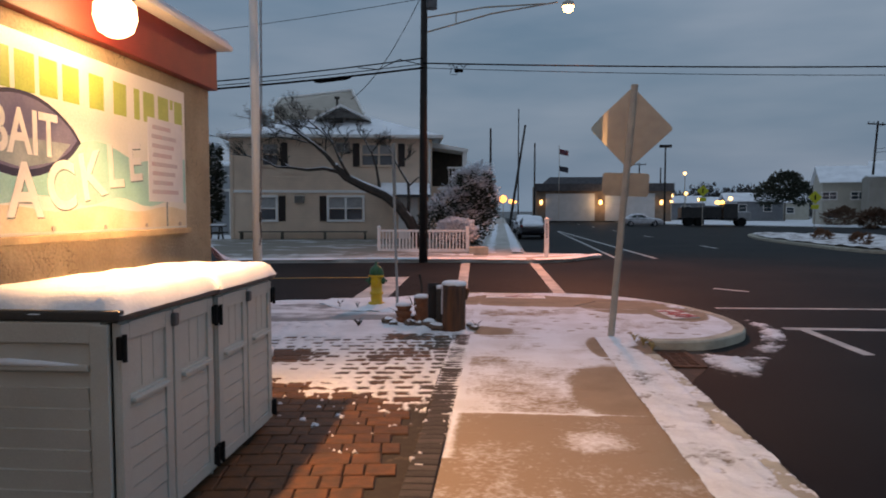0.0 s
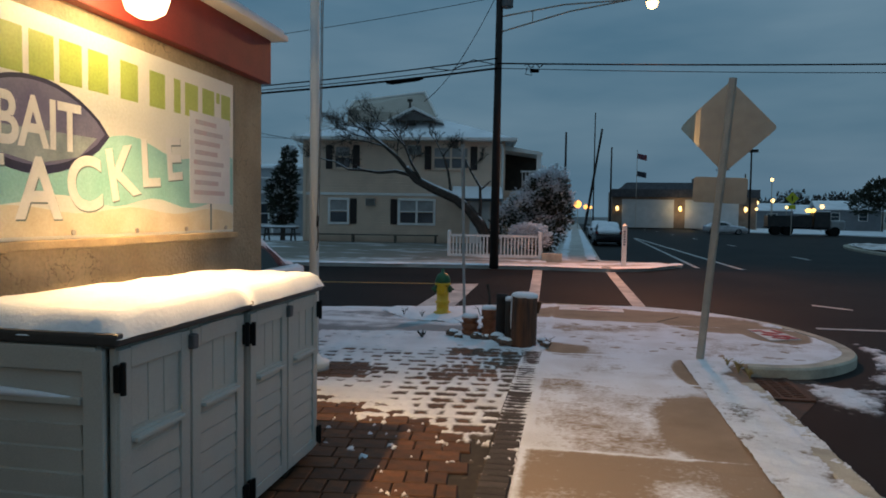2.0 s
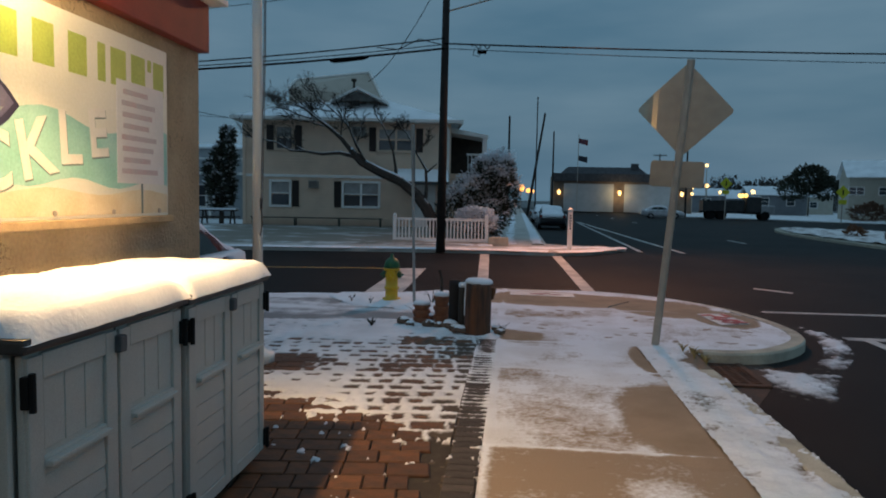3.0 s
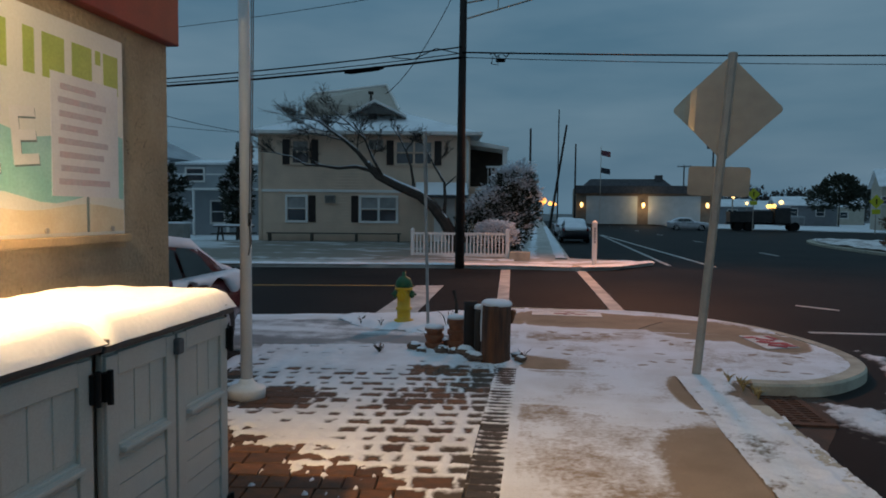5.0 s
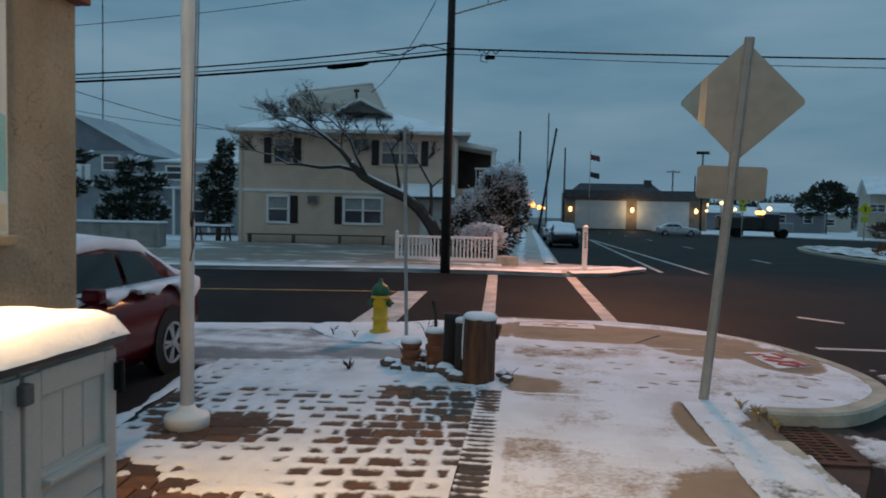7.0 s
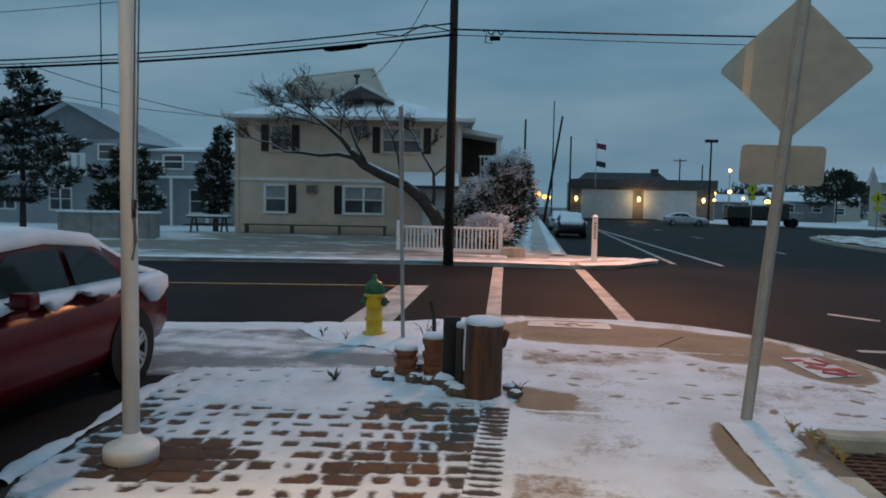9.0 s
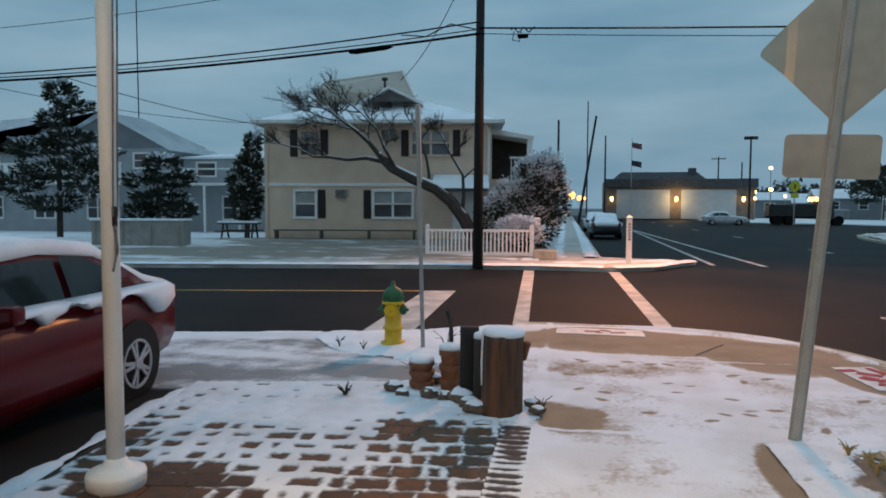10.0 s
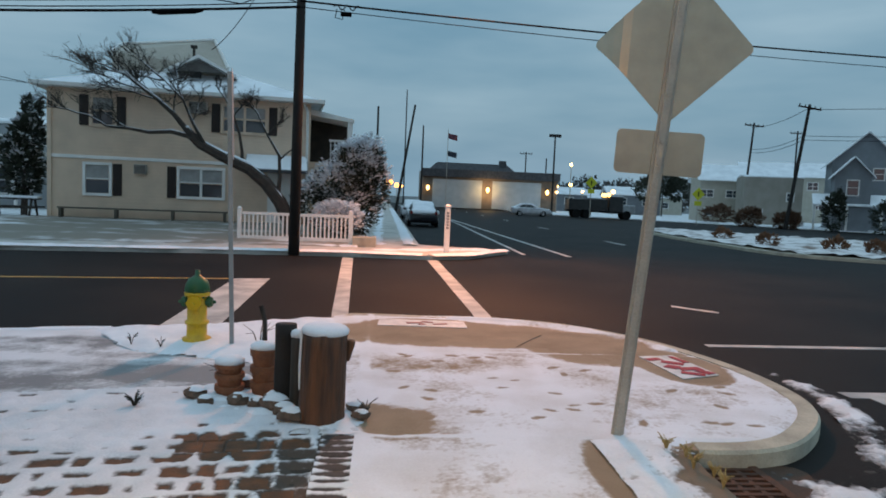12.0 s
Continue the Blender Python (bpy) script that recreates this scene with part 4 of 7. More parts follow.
PX, PY = -2.36, 23.93
L, R = (-40, 18.6), (44, 30.5)
cable((PX, PY - 0.1, 6.95), (*L, 6.2), 1.2, 0.022)
cable((PX, PY - 0.1, 6.62), (*L, 5.95), 1.1, 0.035)
cable((PX, PY + 0.1, 6.80), (*L, 6.1), 1.15, 0.015)
cable((PX, PY - 0.1, 6.78), (*R, 8.2), 0.45, 0.026)
cable((PX, PY - 0.1, 6.62), (*R, 7.9), 0.55, 0.012)
cable((PX, PY, 9.2), (-6.7, 32.2, 6.95), 0.5, 0.014, "thin service cable to the house")
cable((PX, PY, 9.0), (-40, 26, 8.8), 1.2, 0.010)
bm = B()
tube(bm, [(-6.05, 23.32, 6.11), (-5.85, 23.35, 6.135), (-5.0, 23.46, 6.25), (-4.8, 23.49, 6.275)], [0.03, 0.075, 0.075, 0.03], 8)
whole("cable_closure", bm, CABLE, "black cable splice closure on the line", "cable closure")
bm = B()
for k in range(14):
    a = k * 1.1
    tube(bm, [(PX + 0.9 + 0.05 * k, PY - 0.12, 6.68 + 0.07 * math.sin(a)), (PX + 0.98 + 0.05 * k, PY - 0.12, 6.66 + 0.07 * math.sin(a + 1.1))], 0.014, 5)
tube(bm, [(PX - 0.1, PY - 0.1, 6.75), (PX - 0.8, PY - 0.2, 6.9), (PX - 1.5, PY - 0.3, 6.55), (PX - 2.2, PY - 0.4, 6.6)], 0.016, 6)
tube(bm, [(PX + 1.0, PY - 0.1, 6.64), (PX + 0.95, PY - 0.1, 6.4), (PX + 1.15, PY - 0.1, 6.36), (PX + 1.2, PY - 0.1, 6.62)], 0.014, 6)
whole("cable_slack", bm, CABLE, "slack loops of black cable at the pole", "cable", "overhead cables")

# ---- the two-storey house across the side street ----
TAN = siding("tan_clapboard", (0.74, 0.56, 0.42), 0.13)
TRIM = mat("white_trim", (0.78, 0.77, 0.74), (0.68, 0.67, 0.64), 0.6, 2, 0.1)
SHUTTER = siding("dark_shutter", (0.030, 0.022, 0.020), 0.05)
SHINGLE = mat("dark_shingle", (0.05, 0.05, 0.055), (0.08, 0.08, 0.085), 0.9, 3, 0.4)


def window(parent, u, z, w, h, v=0.0, lights=1, shutters=(), trim=TRIM, blind=0.5):
    """A framed sash window on a wall facing -v; u, z: its middle."""
    win = new("window")
    win.parent = parent
    win.matrix_basis = Matrix.Translation((u, v, z))
    b = B()
    for s in (-1, 1):
        box(b, (0.1, 0.07, h + 0.16), (s * (w / 2 + 0.03), -0.03, 0), bevel=0.008)
        box(b, (w + 0.16, 0.07, 0.1), (0, -0.034, s * (h / 2 + 0.03)), bevel=0.008)
    box(b, (w, 0.05, 0.045), (0, -0.028, 0.02))
    for k in range(1, lights):
        box(b, (0.09, 0.06, h), (-w / 2 + w * k / lights, -0.029, 0))
    part("frame", b, trim, win)
    for k in range(lights):
        for s in (-1, 1):
            b = B()
            box(b, (w / lights - 0.08, 0.012, h / 2 - 0.06), (-w / 2 + w * (k + 0.5) / lights, -0.012 - 0.004 * (s > 0), s * (h / 4)))
            part("pane", b, CURTAIN if (s > 0 and blind > 0.4) else GLASS, win)
    for s in shutters:
        b = B()
        box(b, (0.30, 0.045, h + 0.1), (s * (w / 2 + 0.26), -0.025, 0), bevel=0.008)
        part("shutter", b, SHUTTER, win)
    return win


HM = pose(-8, 30.8, 0, 0, 0, TURN)
house = thing("house", HM, "two-storey tan clapboard house with dark shutters and a snowy hip roof", "house")
bm = B()
box(bm, (9.1, 9.0, 5.0), (0.68, 4.5, 2.5))
part("wall", bm, TAN, house)
for s in (-1, 1):
    bm = B()
    box(bm, (0.14, 0.1, 4.75), (0.68 + s * 4.5, -0.01, 2.55))
    part("corner_trim", bm, TAN, house)
bm = B()
box(bm, (9.14, 0.06, 0.12), (0.68, -0.02, 2.58), bevel=0.01)
part("belt_trim", bm, TRIM, house, "white belt board")


def hip_roof(b, u0, u1, v0, v1, z, rise, inset):
    c = [(u0, v0, z), (u1, v0, z), (u1, v1, z), (u0, v1, z)]
    t = [(u0 + inset, v0 + inset, z + rise), (u1 - inset, v0 + inset, z + rise), (u1 - inset, v1 - inset, z + rise), (u0 + inset, v1 - inset, z + rise)]
    lo = [b.verts.new(p) for p in c]
    hi = [b.verts.new(p) for p in t]
    b.faces.new(lo[::-1])
    b.faces.new(hi)
    for k in range(4):
        b.faces.new((lo[k - 1], lo[k], hi[k], hi[k - 1]))
    bmesh.ops.recalc_face_normals(b, faces=b.faces[:])


bm = B()
hip_roof(bm, -4.3, 5.7, -0.42, 9.4, 5.1, 1.5, 4.0)
roof = part("roof", bm, FAR_SNOW, house, "snow-covered hip roof")
bm = B()
for v, l, u in ((-0.44, 10.1, 0.7),):
    box(bm, (l, 0.06, 0.13), (u, v, 5.06))
box(bm, (0.06, 9.8, 0.13), (5.72, 4.5, 5.06))
box(bm, (0.06, 9.8, 0.13), (-4.32, 4.5, 5.06))
box(bm, (10.0, 0.42, 0.03), (0.7, -0.22, 5.0))
part("gutter", bm, TRIM, roof, "white gutter and soffit")
# raised gable on the roof with a small dormer before it
bm = B()
for u0, u1 in ((-2.3, 1.35),):
    a = [bm.verts.new((u0, 2.3, 6.75)), bm.verts.new((u1 + 0.65, 2.3, 6.45)), bm.verts.new((u1 + 0.65, 6.0, 6.45)), bm.verts.new((u0, 6.0, 6.75)), bm.verts.new((u0, 4.0, 7.35)), bm.verts.new((u1, 3.6, 7.75))]
    lo = [bm.verts.new((x, y, 5.7)) for x, y in ((u0, 2.3), (u1 + 0.65, 2.3), (u1 + 0.65, 6.0), (u0, 6.0))]
    bm.faces.new((a[0], a[1], a[5], a[4]))
    bm.faces.new((a[1], a[2], a[5]))
    bm.faces.new((a[2], a[3], a[4], a[5]))
    bm.faces.new((a[3], a[0], a[4]))
    for k in range(4):
        bm.faces.new((lo[k - 1], lo[k], a[k], a[k - 1]))
bmesh.ops.recalc_face_normals(bm, faces=bm.faces[:])
upper = part("upper_gable", bm, siding("grey_tan_siding", (0.46, 0.41, 0.34), 0.13), house)
for edge in ([(-2.3, 3.95, 7.38), (1.35, 3.55, 7.78)], [(1.35, 3.55, 7.78), (2.02, 2.28, 6.46)], [(-2.3, 3.95, 7.38), (-2.32, 2.28, 6.76)]):
    bm = B()
    tube(bm, edge, 0.07, 6)
    part("bargeboard", bm, TRIM, upper)
bm = B()
loft(bm, [[(-0.25, v, 6.08), (1.0, v, 6.72), (2.4, v, 6.05), (2.4, v, 5.95), (1.0, v, 6.6), (-0.25, v, 5.98)] for v in (1.15, 3.4)])
dormer = part("dormer_roof", bm, TRIM, house, "small white gabled dormer")
bm = B()
slab(bm, [(0.1, 0), (2.0, 0), (1.0, 0.42)], -0.02, 0.02, Matrix.Translation((0, 1.4, 6.1)) @ pose(0, 0, 0, 90, 0, 0))
part("dormer_face", bm, mat("grey_louvre", (0.16, 0.15, 0.14), None, 0.8, 4, 0.2), dormer)
bm = B()
box(bm, (0.4, 0.3, 0.2), (0.9, 1.2, 5.95))
part("dormer_vent", bm, BLACK, dormer)
bm = B()
tube(bm, [(0.8, 1.5, 6.5), (0.8, 1.5, 7.1)], 0.05, 8)
box(bm, (0.24, 0.16, 0.12), (0.8, 1.5, 7.05), bevel=0.03)
part("service_mast", bm, GREY_WOOD, house)
window(house, -2.25, 1.8, 0.82, 1.05, 0, 1, (1,))
window(house, 1.3, 1.8, 1.55, 1.05, 0, 2, (-1,))
window(house, -2.08, 4.24, 0.72, 0.98, 0, 1, (-1, 1), TAN)
window(house, 2.82, 4.24, 1.55, 0.95, 0, 2, (-1, 1), TAN)
for u, z, w, h in ((1.18, 4.56, 0.62, 0.42), (-0.78, 2.22, 0.42, 0.34)):
    bm = B()
    box(bm, (w, 0.3, h), (u, -0.12, z), bevel=0.02)
    ac = part("air_conditioner", bm, mat("ac_grey", (0.30, 0.28, 0.25), None, 0.7, 6, 0.2), house)
    bm = B()
    for k in range(6):
        box(bm, (w - 0.08, 0.012, 0.02), (u, -0.276, z - h / 2 + 0.06 + k * (h - 0.1) / 5.5))
    part("grille", bm, mat("ac_dark", (0.10, 0.10, 0.09), None, 0.7, 6, 0.2), ac)
bm = B()
loft(bm, [[(u, -1.1, 2.42), (u, 0.0, 2.95), (u, 0.0, 2.8), (u, -1.1, 2.3)] for u in (2.9, 5.15)])
awning = part("porch_roof", bm, SHINGLE, house, "dark porch roof edge")
bm = B()
loft(bm, [[(u, -1.12, 2.44), (u, -0.02, 2.99), (u, -0.02, 2.955), (u, -1.12, 2.41)] for u in (2.92, 5.13)])
part("porch_snow", bm, FAR_SNOW, awning)
bm = B()
box(bm, (0.9, 0.05, 2.0), (4.15, -0.02, 1.3))
part("door", bm, TRIM, house, "white front door")
bm = B()
tube(bm, [(5.0, -0.1, 5.0), (5.12, -0.1, 4.7), (5.15, -0.1, 0.3)], 0.05, 8)
part("downpipe", bm, TRIM, house)
# covered balcony at the side
bm = B()
loft(bm, [[(5.2, v, 4.95), (7.0, v, 4.62), (7.0, v, 4.48), (5.2, v, 4.72)] for v in (1.0, 8.5)])
part("balcony_roof", bm, TRIM, house, "white balcony roof")
bm = B()
box(bm, (1.75, 7.2, 0.22), (6.1, 4.7, 2.75))
part("balcony_floor", bm, TAN, house)
bm = B()
box(bm, (1.7, 6.9, 2.6), (6.1, 4.8, 1.4))
part("lower_wing", bm, TAN, house)
for v in (1.15, 4.6, 8.2):
    bm = B()
    box(bm, (0.2, 0.2, 1.75), (6.85, v, 3.72))
    part("column", bm, TRIM, house)
bm = B()
box(bm, (0.06, 7.2, 0.08), (6.9, 4.7, 3.75))
box(bm, (0.85, 0.06, 0.08), (6.45, 1.12, 3.75))
for k in range(5):
    box(bm, (0.035, 0.035, 0.9), (6.1 + k * 0.16, 1.12, 3.3))
part("balcony_rail", bm, TRIM, house)
# the shade inside the balcony is put into this wall's dark brown
bm = B()
box(bm, (1.8, 0.12, 2.0), (6.1, 3.0, 3.85))
part("balcony_screen", bm, mat("balcony_shade", (0.055, 0.038, 0.028), (0.035, 0.026, 0.02), 0.8, 3, 0.3), house, "balcony wall coloured dark brown for its shade")
bm = B()
box(bm, (0.06, 1.0, 2.0), (5.25, 2.2, 3.85))
part("side_door", bm, BLACK, house)

# bench along the house front
bench = thing("bench", HM @ pose(-0.55, -0.5, 0.40), "long low wooden bench against the house wall", "bench")
bm = B()
for k in range(2):
    box(bm, (5.7, 0.16, 0.05), (0, -0.09 + 0.19 * k, 0.36), bevel=0.01)
part("seat", bm, mat("bench_wood", (0.10, 0.085, 0.065), None, 0.8, 4, 0.3), bench)
for u in (-2.75, -0.95, 0.95, 2.75):
    bm = B()
    box(bm, (0.08, 0.36, 0.36), (u, 0, 0.16))
    part("leg", bm, MATS["bench_wood"], bench)

# ---- white picket fence at the corner ----
FM = pose(-4.46, 26.9, -0.02, 0, 0, 1.5)
fence = thing("fence", FM, "low white vinyl picket fence panel at the corner", "fence")
for u in (0.0, 3.5):
    bm = B()
    box(bm, (0.13, 0.13, 1.08), (u, 0, 0.54), bevel=0.01)
    drum(bm, 0.1, 0.02, 0.06, (u, 0, 1.08), pose(0, 0, 0, 0, 0, 45), 4)
    part("post", bm, WHITE_PAINT, fence)
for z, h in ((0.93, 0.09), (0.16, 0.12)):
    bm = B()
    box(bm, (3.4, 0.06, h), (1.75, 0, z), bevel=0.008)
    part("rail", bm, WHITE_PAINT, fence)
for k in range(25):
    bm = B()
    box(bm, (0.055, 0.03, 0.68), (0.16 + k * 0.1325, 0, 0.55), bevel=0.006)
    part("picket", bm, WHITE_PAINT, fence)
bm = B()
box(bm, (0.1, 1.6, 0.9), (3.52, 0.85, 0.5), bevel=0.01)
part("side_panel", bm, WHITE_PAINT, fence)
bm = B()
box(bm, (0.75, 0.7, 0.32), (3.95, -0.3, 0.16), bevel=0.02)
whole("concrete_block", bm, KERB, "low pale concrete block by the fence", "concrete block", at=FM)
# white marker post
post = thing("marker_post", pose(2.02, 25.28, 0), "white square marker post on the far corner", "bollard")
bm = B()
box(bm, (0.16, 0.16, 1.36), (0, 0, 0.68), bevel=0.012)
part("shaft", bm, WHITE_PAINT, post)
bm = B()
box(bm, (0.18, 0.18, 0.05), (0, 0, 1.385), bevel=0.012)
drum(bm, 0.12, 0.02, 0.06, (0, 0, 1.41), pose(0, 0, 0, 0, 0, 45), 4)
part("cap", bm, WHITE_PAINT, post)
for k in range(6):
    bm = B()
    box(bm, (0.07, 0.006, 0.06), (0, -0.083, 1.2 - k * 0.09))
    part("lettering_bar", bm, mat("bar_grey", (0.25, 0.25, 0.25), None, 0.7, 9, 0), post)

# ---- leaning bare tree ----
BARK = mat("tree_bark", (0.055, 0.042, 0.034), (0.03, 0.024, 0.02), 0.9, 6, 0.7, fine=30, bumpy=0.02)
tree = thing("bare_tree", pose(-3.1, 28.35, 0.1), "leaning leafless tree with snow along its limbs", "tree")
rnd = random.Random(7)
wood, lying = B(), B()


def limb(points, r0, r1, snow=True, steps=None):
    n = len(points)
    radii = [r0 + (r1 - r0) * k / (n - 1) for k in range(n)]
    tube(wood, points, radii, 7 if r0 > 0.04 else 4)
    if snow and r0 > 0.02:
        tube(lying, [(p[0] + 0.01, p[1] - r * 0.2, p[2] + r * 0.8) for p, r in zip(points, radii)], [max(0.004, r * rnd.uniform(0.22, 0.55)) for r in radii], 5)


def twig(p, way, length, r, depth):
    pts = [Vector(p)]
    d = Vector(way).normalized()
    for k in range(4):
        d = (d + Vector((rnd.uniform(-0.25, 0.25), rnd.uniform(-0.25, 0.25), rnd.uniform(-0.2, 0.18)))).normalized()
        pts.append(pts[-1] + d * length / 4)
    limb([tuple(q) for q in pts], r, r * 0.5, r > 0.013)
    if depth:
        for k in range(6):
            q = pts[rnd.randint(1, 4)]
            side = Vector((rnd.uniform(-1, 1), rnd.uniform(-1, 1), rnd.uniform(-0.35, 0.9)))
            twig(q, d * 0.7 + side * 0.8, length * rnd.uniform(0.4, 0.66), r * 0.55, depth - 1)


TRUNK = [(0.15, 0, -0.1), (-0.02, 0, 0.6), (-0.33, 0, 1.2), (-0.8, 0, 1.8), (-1.37, 0, 2.25), (-2.25, 0, 2.62), (-3.0, 0.05, 3.0), (-3.45, 0.05, 3.45)]
limb(TRUNK, 0.27, 0.15)
limb([(-3.2, 0, 3.2), (-3.9, -0.1, 3.36), (-4.6, -0.1, 3.3), (-5.3, -0.15, 3.4), (-5.9, -0.2, 3.42), (-6.5, -0.2, 3.75)], 0.085, 0.025)
limb([(-3.4, 0.05, 3.4), (-3.87, 0.1, 3.95), (-4.4, 0.1, 4.4), (-4.9, 0.15, 4.75), (-5.5, 0.2, 5.2)], 0.10, 0.03)
limb([(-2.8, 0, 2.9), (-3.2, -0.2, 3.7), (-3.5, -0.2, 4.4), (-4.1, -0.2, 5.0)], 0.07, 0.02)
limb([(-1.6, 0, 2.3), (-1.65, 0.2, 2.8), (-1.75, 0.2, 3.4), (-1.95, 0.2, 4.0), (-2.15, 0.2, 4.4)], 0.07, 0.02)
limb([(-0.4, 0, 1.3), (-0.36, 0.1, 2.0), (-0.4, 0.1, 2.75), (-0.8, 0.1, 3.4), (-1.05, 0.1, 3.9)], 0.085, 0.02)
limb([(-0.4, 0.1, 2.6), (0.05, 0.1, 3.0)], 0.04, 0.02)
for base, way, l in (((-5.5, 0.2, 5.2), (-1, 0, 0.5), 1.6), ((-4.9, 0.15, 4.75), (-0.6, 0, 1), 1.5), ((-4.4, 0.1, 4.4), (-0.5, 0.3, 1), 1.5), ((-4.4, 0.1, 4.4), (-1, -0.3, 0.5), 1.9), ((-4.9, 0.15, 4.75), (-1, -0.3, 0.25), 1.9),
                     ((-5.5, 0.2, 5.2), (-0.7, 0.3, 0.8), 1.3), ((-4.1, -0.2, 5.0), (-0.6, 0, 0.7), 1.4), ((-3.5, -0.2, 4.4), (-0.3, 0, 1), 1.3), ((-6.5, -0.2, 3.75), (-1, 0, 0.5), 1.6), ((-5.3, -0.15, 3.4), (-0.8, 0, 0.5), 1.4),
                     ((-4.1, -0.2, 5.0), (-1, 0.2, 0.2), 1.8), ((-1.95, 0.2, 4.0), (0.3, 0, 1), 0.9), ((-2.15, 0.2, 4.4), (-0.4, 0, 1), 0.9), ((-1.05, 0.1, 3.9), (-0.3, 0, 1), 0.9), ((-0.8, 0.1, 3.4), (0.5, 0, 1), 0.9), ((-3.87, 0.1, 3.95), (-0.1, 0, 1), 1.3), ((-5.9, -0.2, 3.42), (-0.6, 0, 0.9), 1.2), ((-3.2, -0.2, 3.7), (0.3, 0, 1), 1.1)):
    twig(base, (way[0], way[1], way[2] * 0.55), l * 0.8, 0.03, 3)
part("trunk", wood, BARK, tree, "dark bark")
part("lying_snow", lying, SNOW, tree, "snow along the limbs", True)


def leafy(name, at, lobes, count, size, label, category, leaf, snow_share, seed, trunk=0.0, snow_mat=SNOW, flat=0.5):
    """A shrub or conifer: lobes of (x, y, z, rx, ry, rz) filled with small leaf clumps, some carrying snow."""
    rr = random.Random(seed)
    t = thing(name, at, label, category)
    if trunk:
        b = B()
        tube(b, [(0, 0, -0.1), (0.05, 0, trunk * 0.5), (0, 0, trunk)], [0.14, 0.1, 0.05], 8)
        part("trunk", b, BARK, t)
    weights = [l[3] * l[5] for l in lobes]
    green, white = ([], []), ([], [])
    for _ in range(count):
        x, y, z, rx, ry, rz = rr.choices(lobes, weights)[0]
        d = Vector((rr.gauss(0, 1), rr.gauss(0, 1), rr.gauss(0, 1))).normalized()
        k = rr.uniform(0.62, 1.0) * (1 + 0.28 * noise.noise(d * 2.2 + Vector((seed, x, z))))
        c = Vector((x + d.x * rx * k, y + d.y * ry * k, max(0.02, z + d.z * rz * k)))
        up = d.z + rr.uniform(-0.25, 0.25) + 0.75 * noise.noise(c * 2.6)
        lay = up > flat or rr.random() < snow_share
        vs, fs = white if lay else green
        s = size * rr.uniform(0.6, 1.3)
        side = Vector((rr.uniform(-1, 1), rr.uniform(-1, 1), rr.uniform(-0.3, 0.3))).normalized()
        out = (d + Vector((0, 0, 0.5 if not lay else 0.1))).normalized()
        if lay:
            out = (Vector((out.x, out.y, 0.15))).normalized()
        tip = side.cross(out).normalized()
        n = len(vs)
        lift = Vector((0, 0, size * 0.35)) if lay else Vector((0, 0, 0))
        vs += [c - side * s * 0.5 + lift, c + out * s * 0.4 - side * s * 0.15 + tip * s * 0.15 + lift, c + out * s + lift * 0.6, c + out * s * 0.4 + side * s * 0.4 - tip * s * 0.12 + lift, c - out * s * 0.3 + side * s * 0.2]
        fs += [(n, n + 1, n + 3), (n + 1, n + 2, n + 3), (n, n + 3, n + 4)]
    for nm, (vs, fs), m in (("crown", green, leaf), ("lying_snow", white, snow_mat)):
        if len(fs) < 400:
            continue
        me = bpy.data.meshes.new(nm)
        me.from_pydata(vs, [], fs)
        me.materials.append(m)
        ob = new(nm, me)
        ob.parent = t
        tagged(ob, kind="stuff")
    return t


LEAF = mat("evergreen_leaf", (0.022, 0.030, 0.018), (0.04, 0.045, 0.028), 0.7, 4, 0.2)
TWIG = mat("shrub_twig", (0.06, 0.045, 0.035), (0.09, 0.07, 0.055), 0.85, 4, 0.2)
leafy("snowy_shrub", pose(-1.45, 28.6, 0.1), [(-0.9, 0, 1.2, 0.75, 0.7, 0.8), (-0.2, 0, 1.7, 1.0, 0.8, 1.0), (0.55, 0.1, 2.3, 0.95, 0.8, 1.1), (0.95, 0.2, 2.9, 0.6, 0.6, 0.75), (1.1, 0.2, 1.9, 0.7, 0.7, 1.0), (0.4, 0, 1.0, 1.0, 0.8, 0.9), (0.3, 0.1, 2.9, 0.45, 0.5, 0.5)], 17000, 0.10, "large evergreen shrub bowed under snow", "shrub", LEAF, 0.10, 3, flat=0.36)
leafy("low_shrub", pose(-1.45, 27.6, 0.05), [(0, 0, 0.8, 0.85, 0.5, 0.55)], 2600, 0.1, "low rounded shrub covered in snow", "shrub", TWIG, 0.5, 4, flat=-0.1)

# ---- far left: neighbouring house, conifers, block wall, table ----
BLUE = siding("pale_blue_siding", (0.34, 0.37, 0.39), 0.15)
GREY_S = siding("grey_siding", (0.20, 0.22, 0.24), 0.15)
CREAM = siding("cream_siding", (0.44, 0.41, 0.34), 0.16)


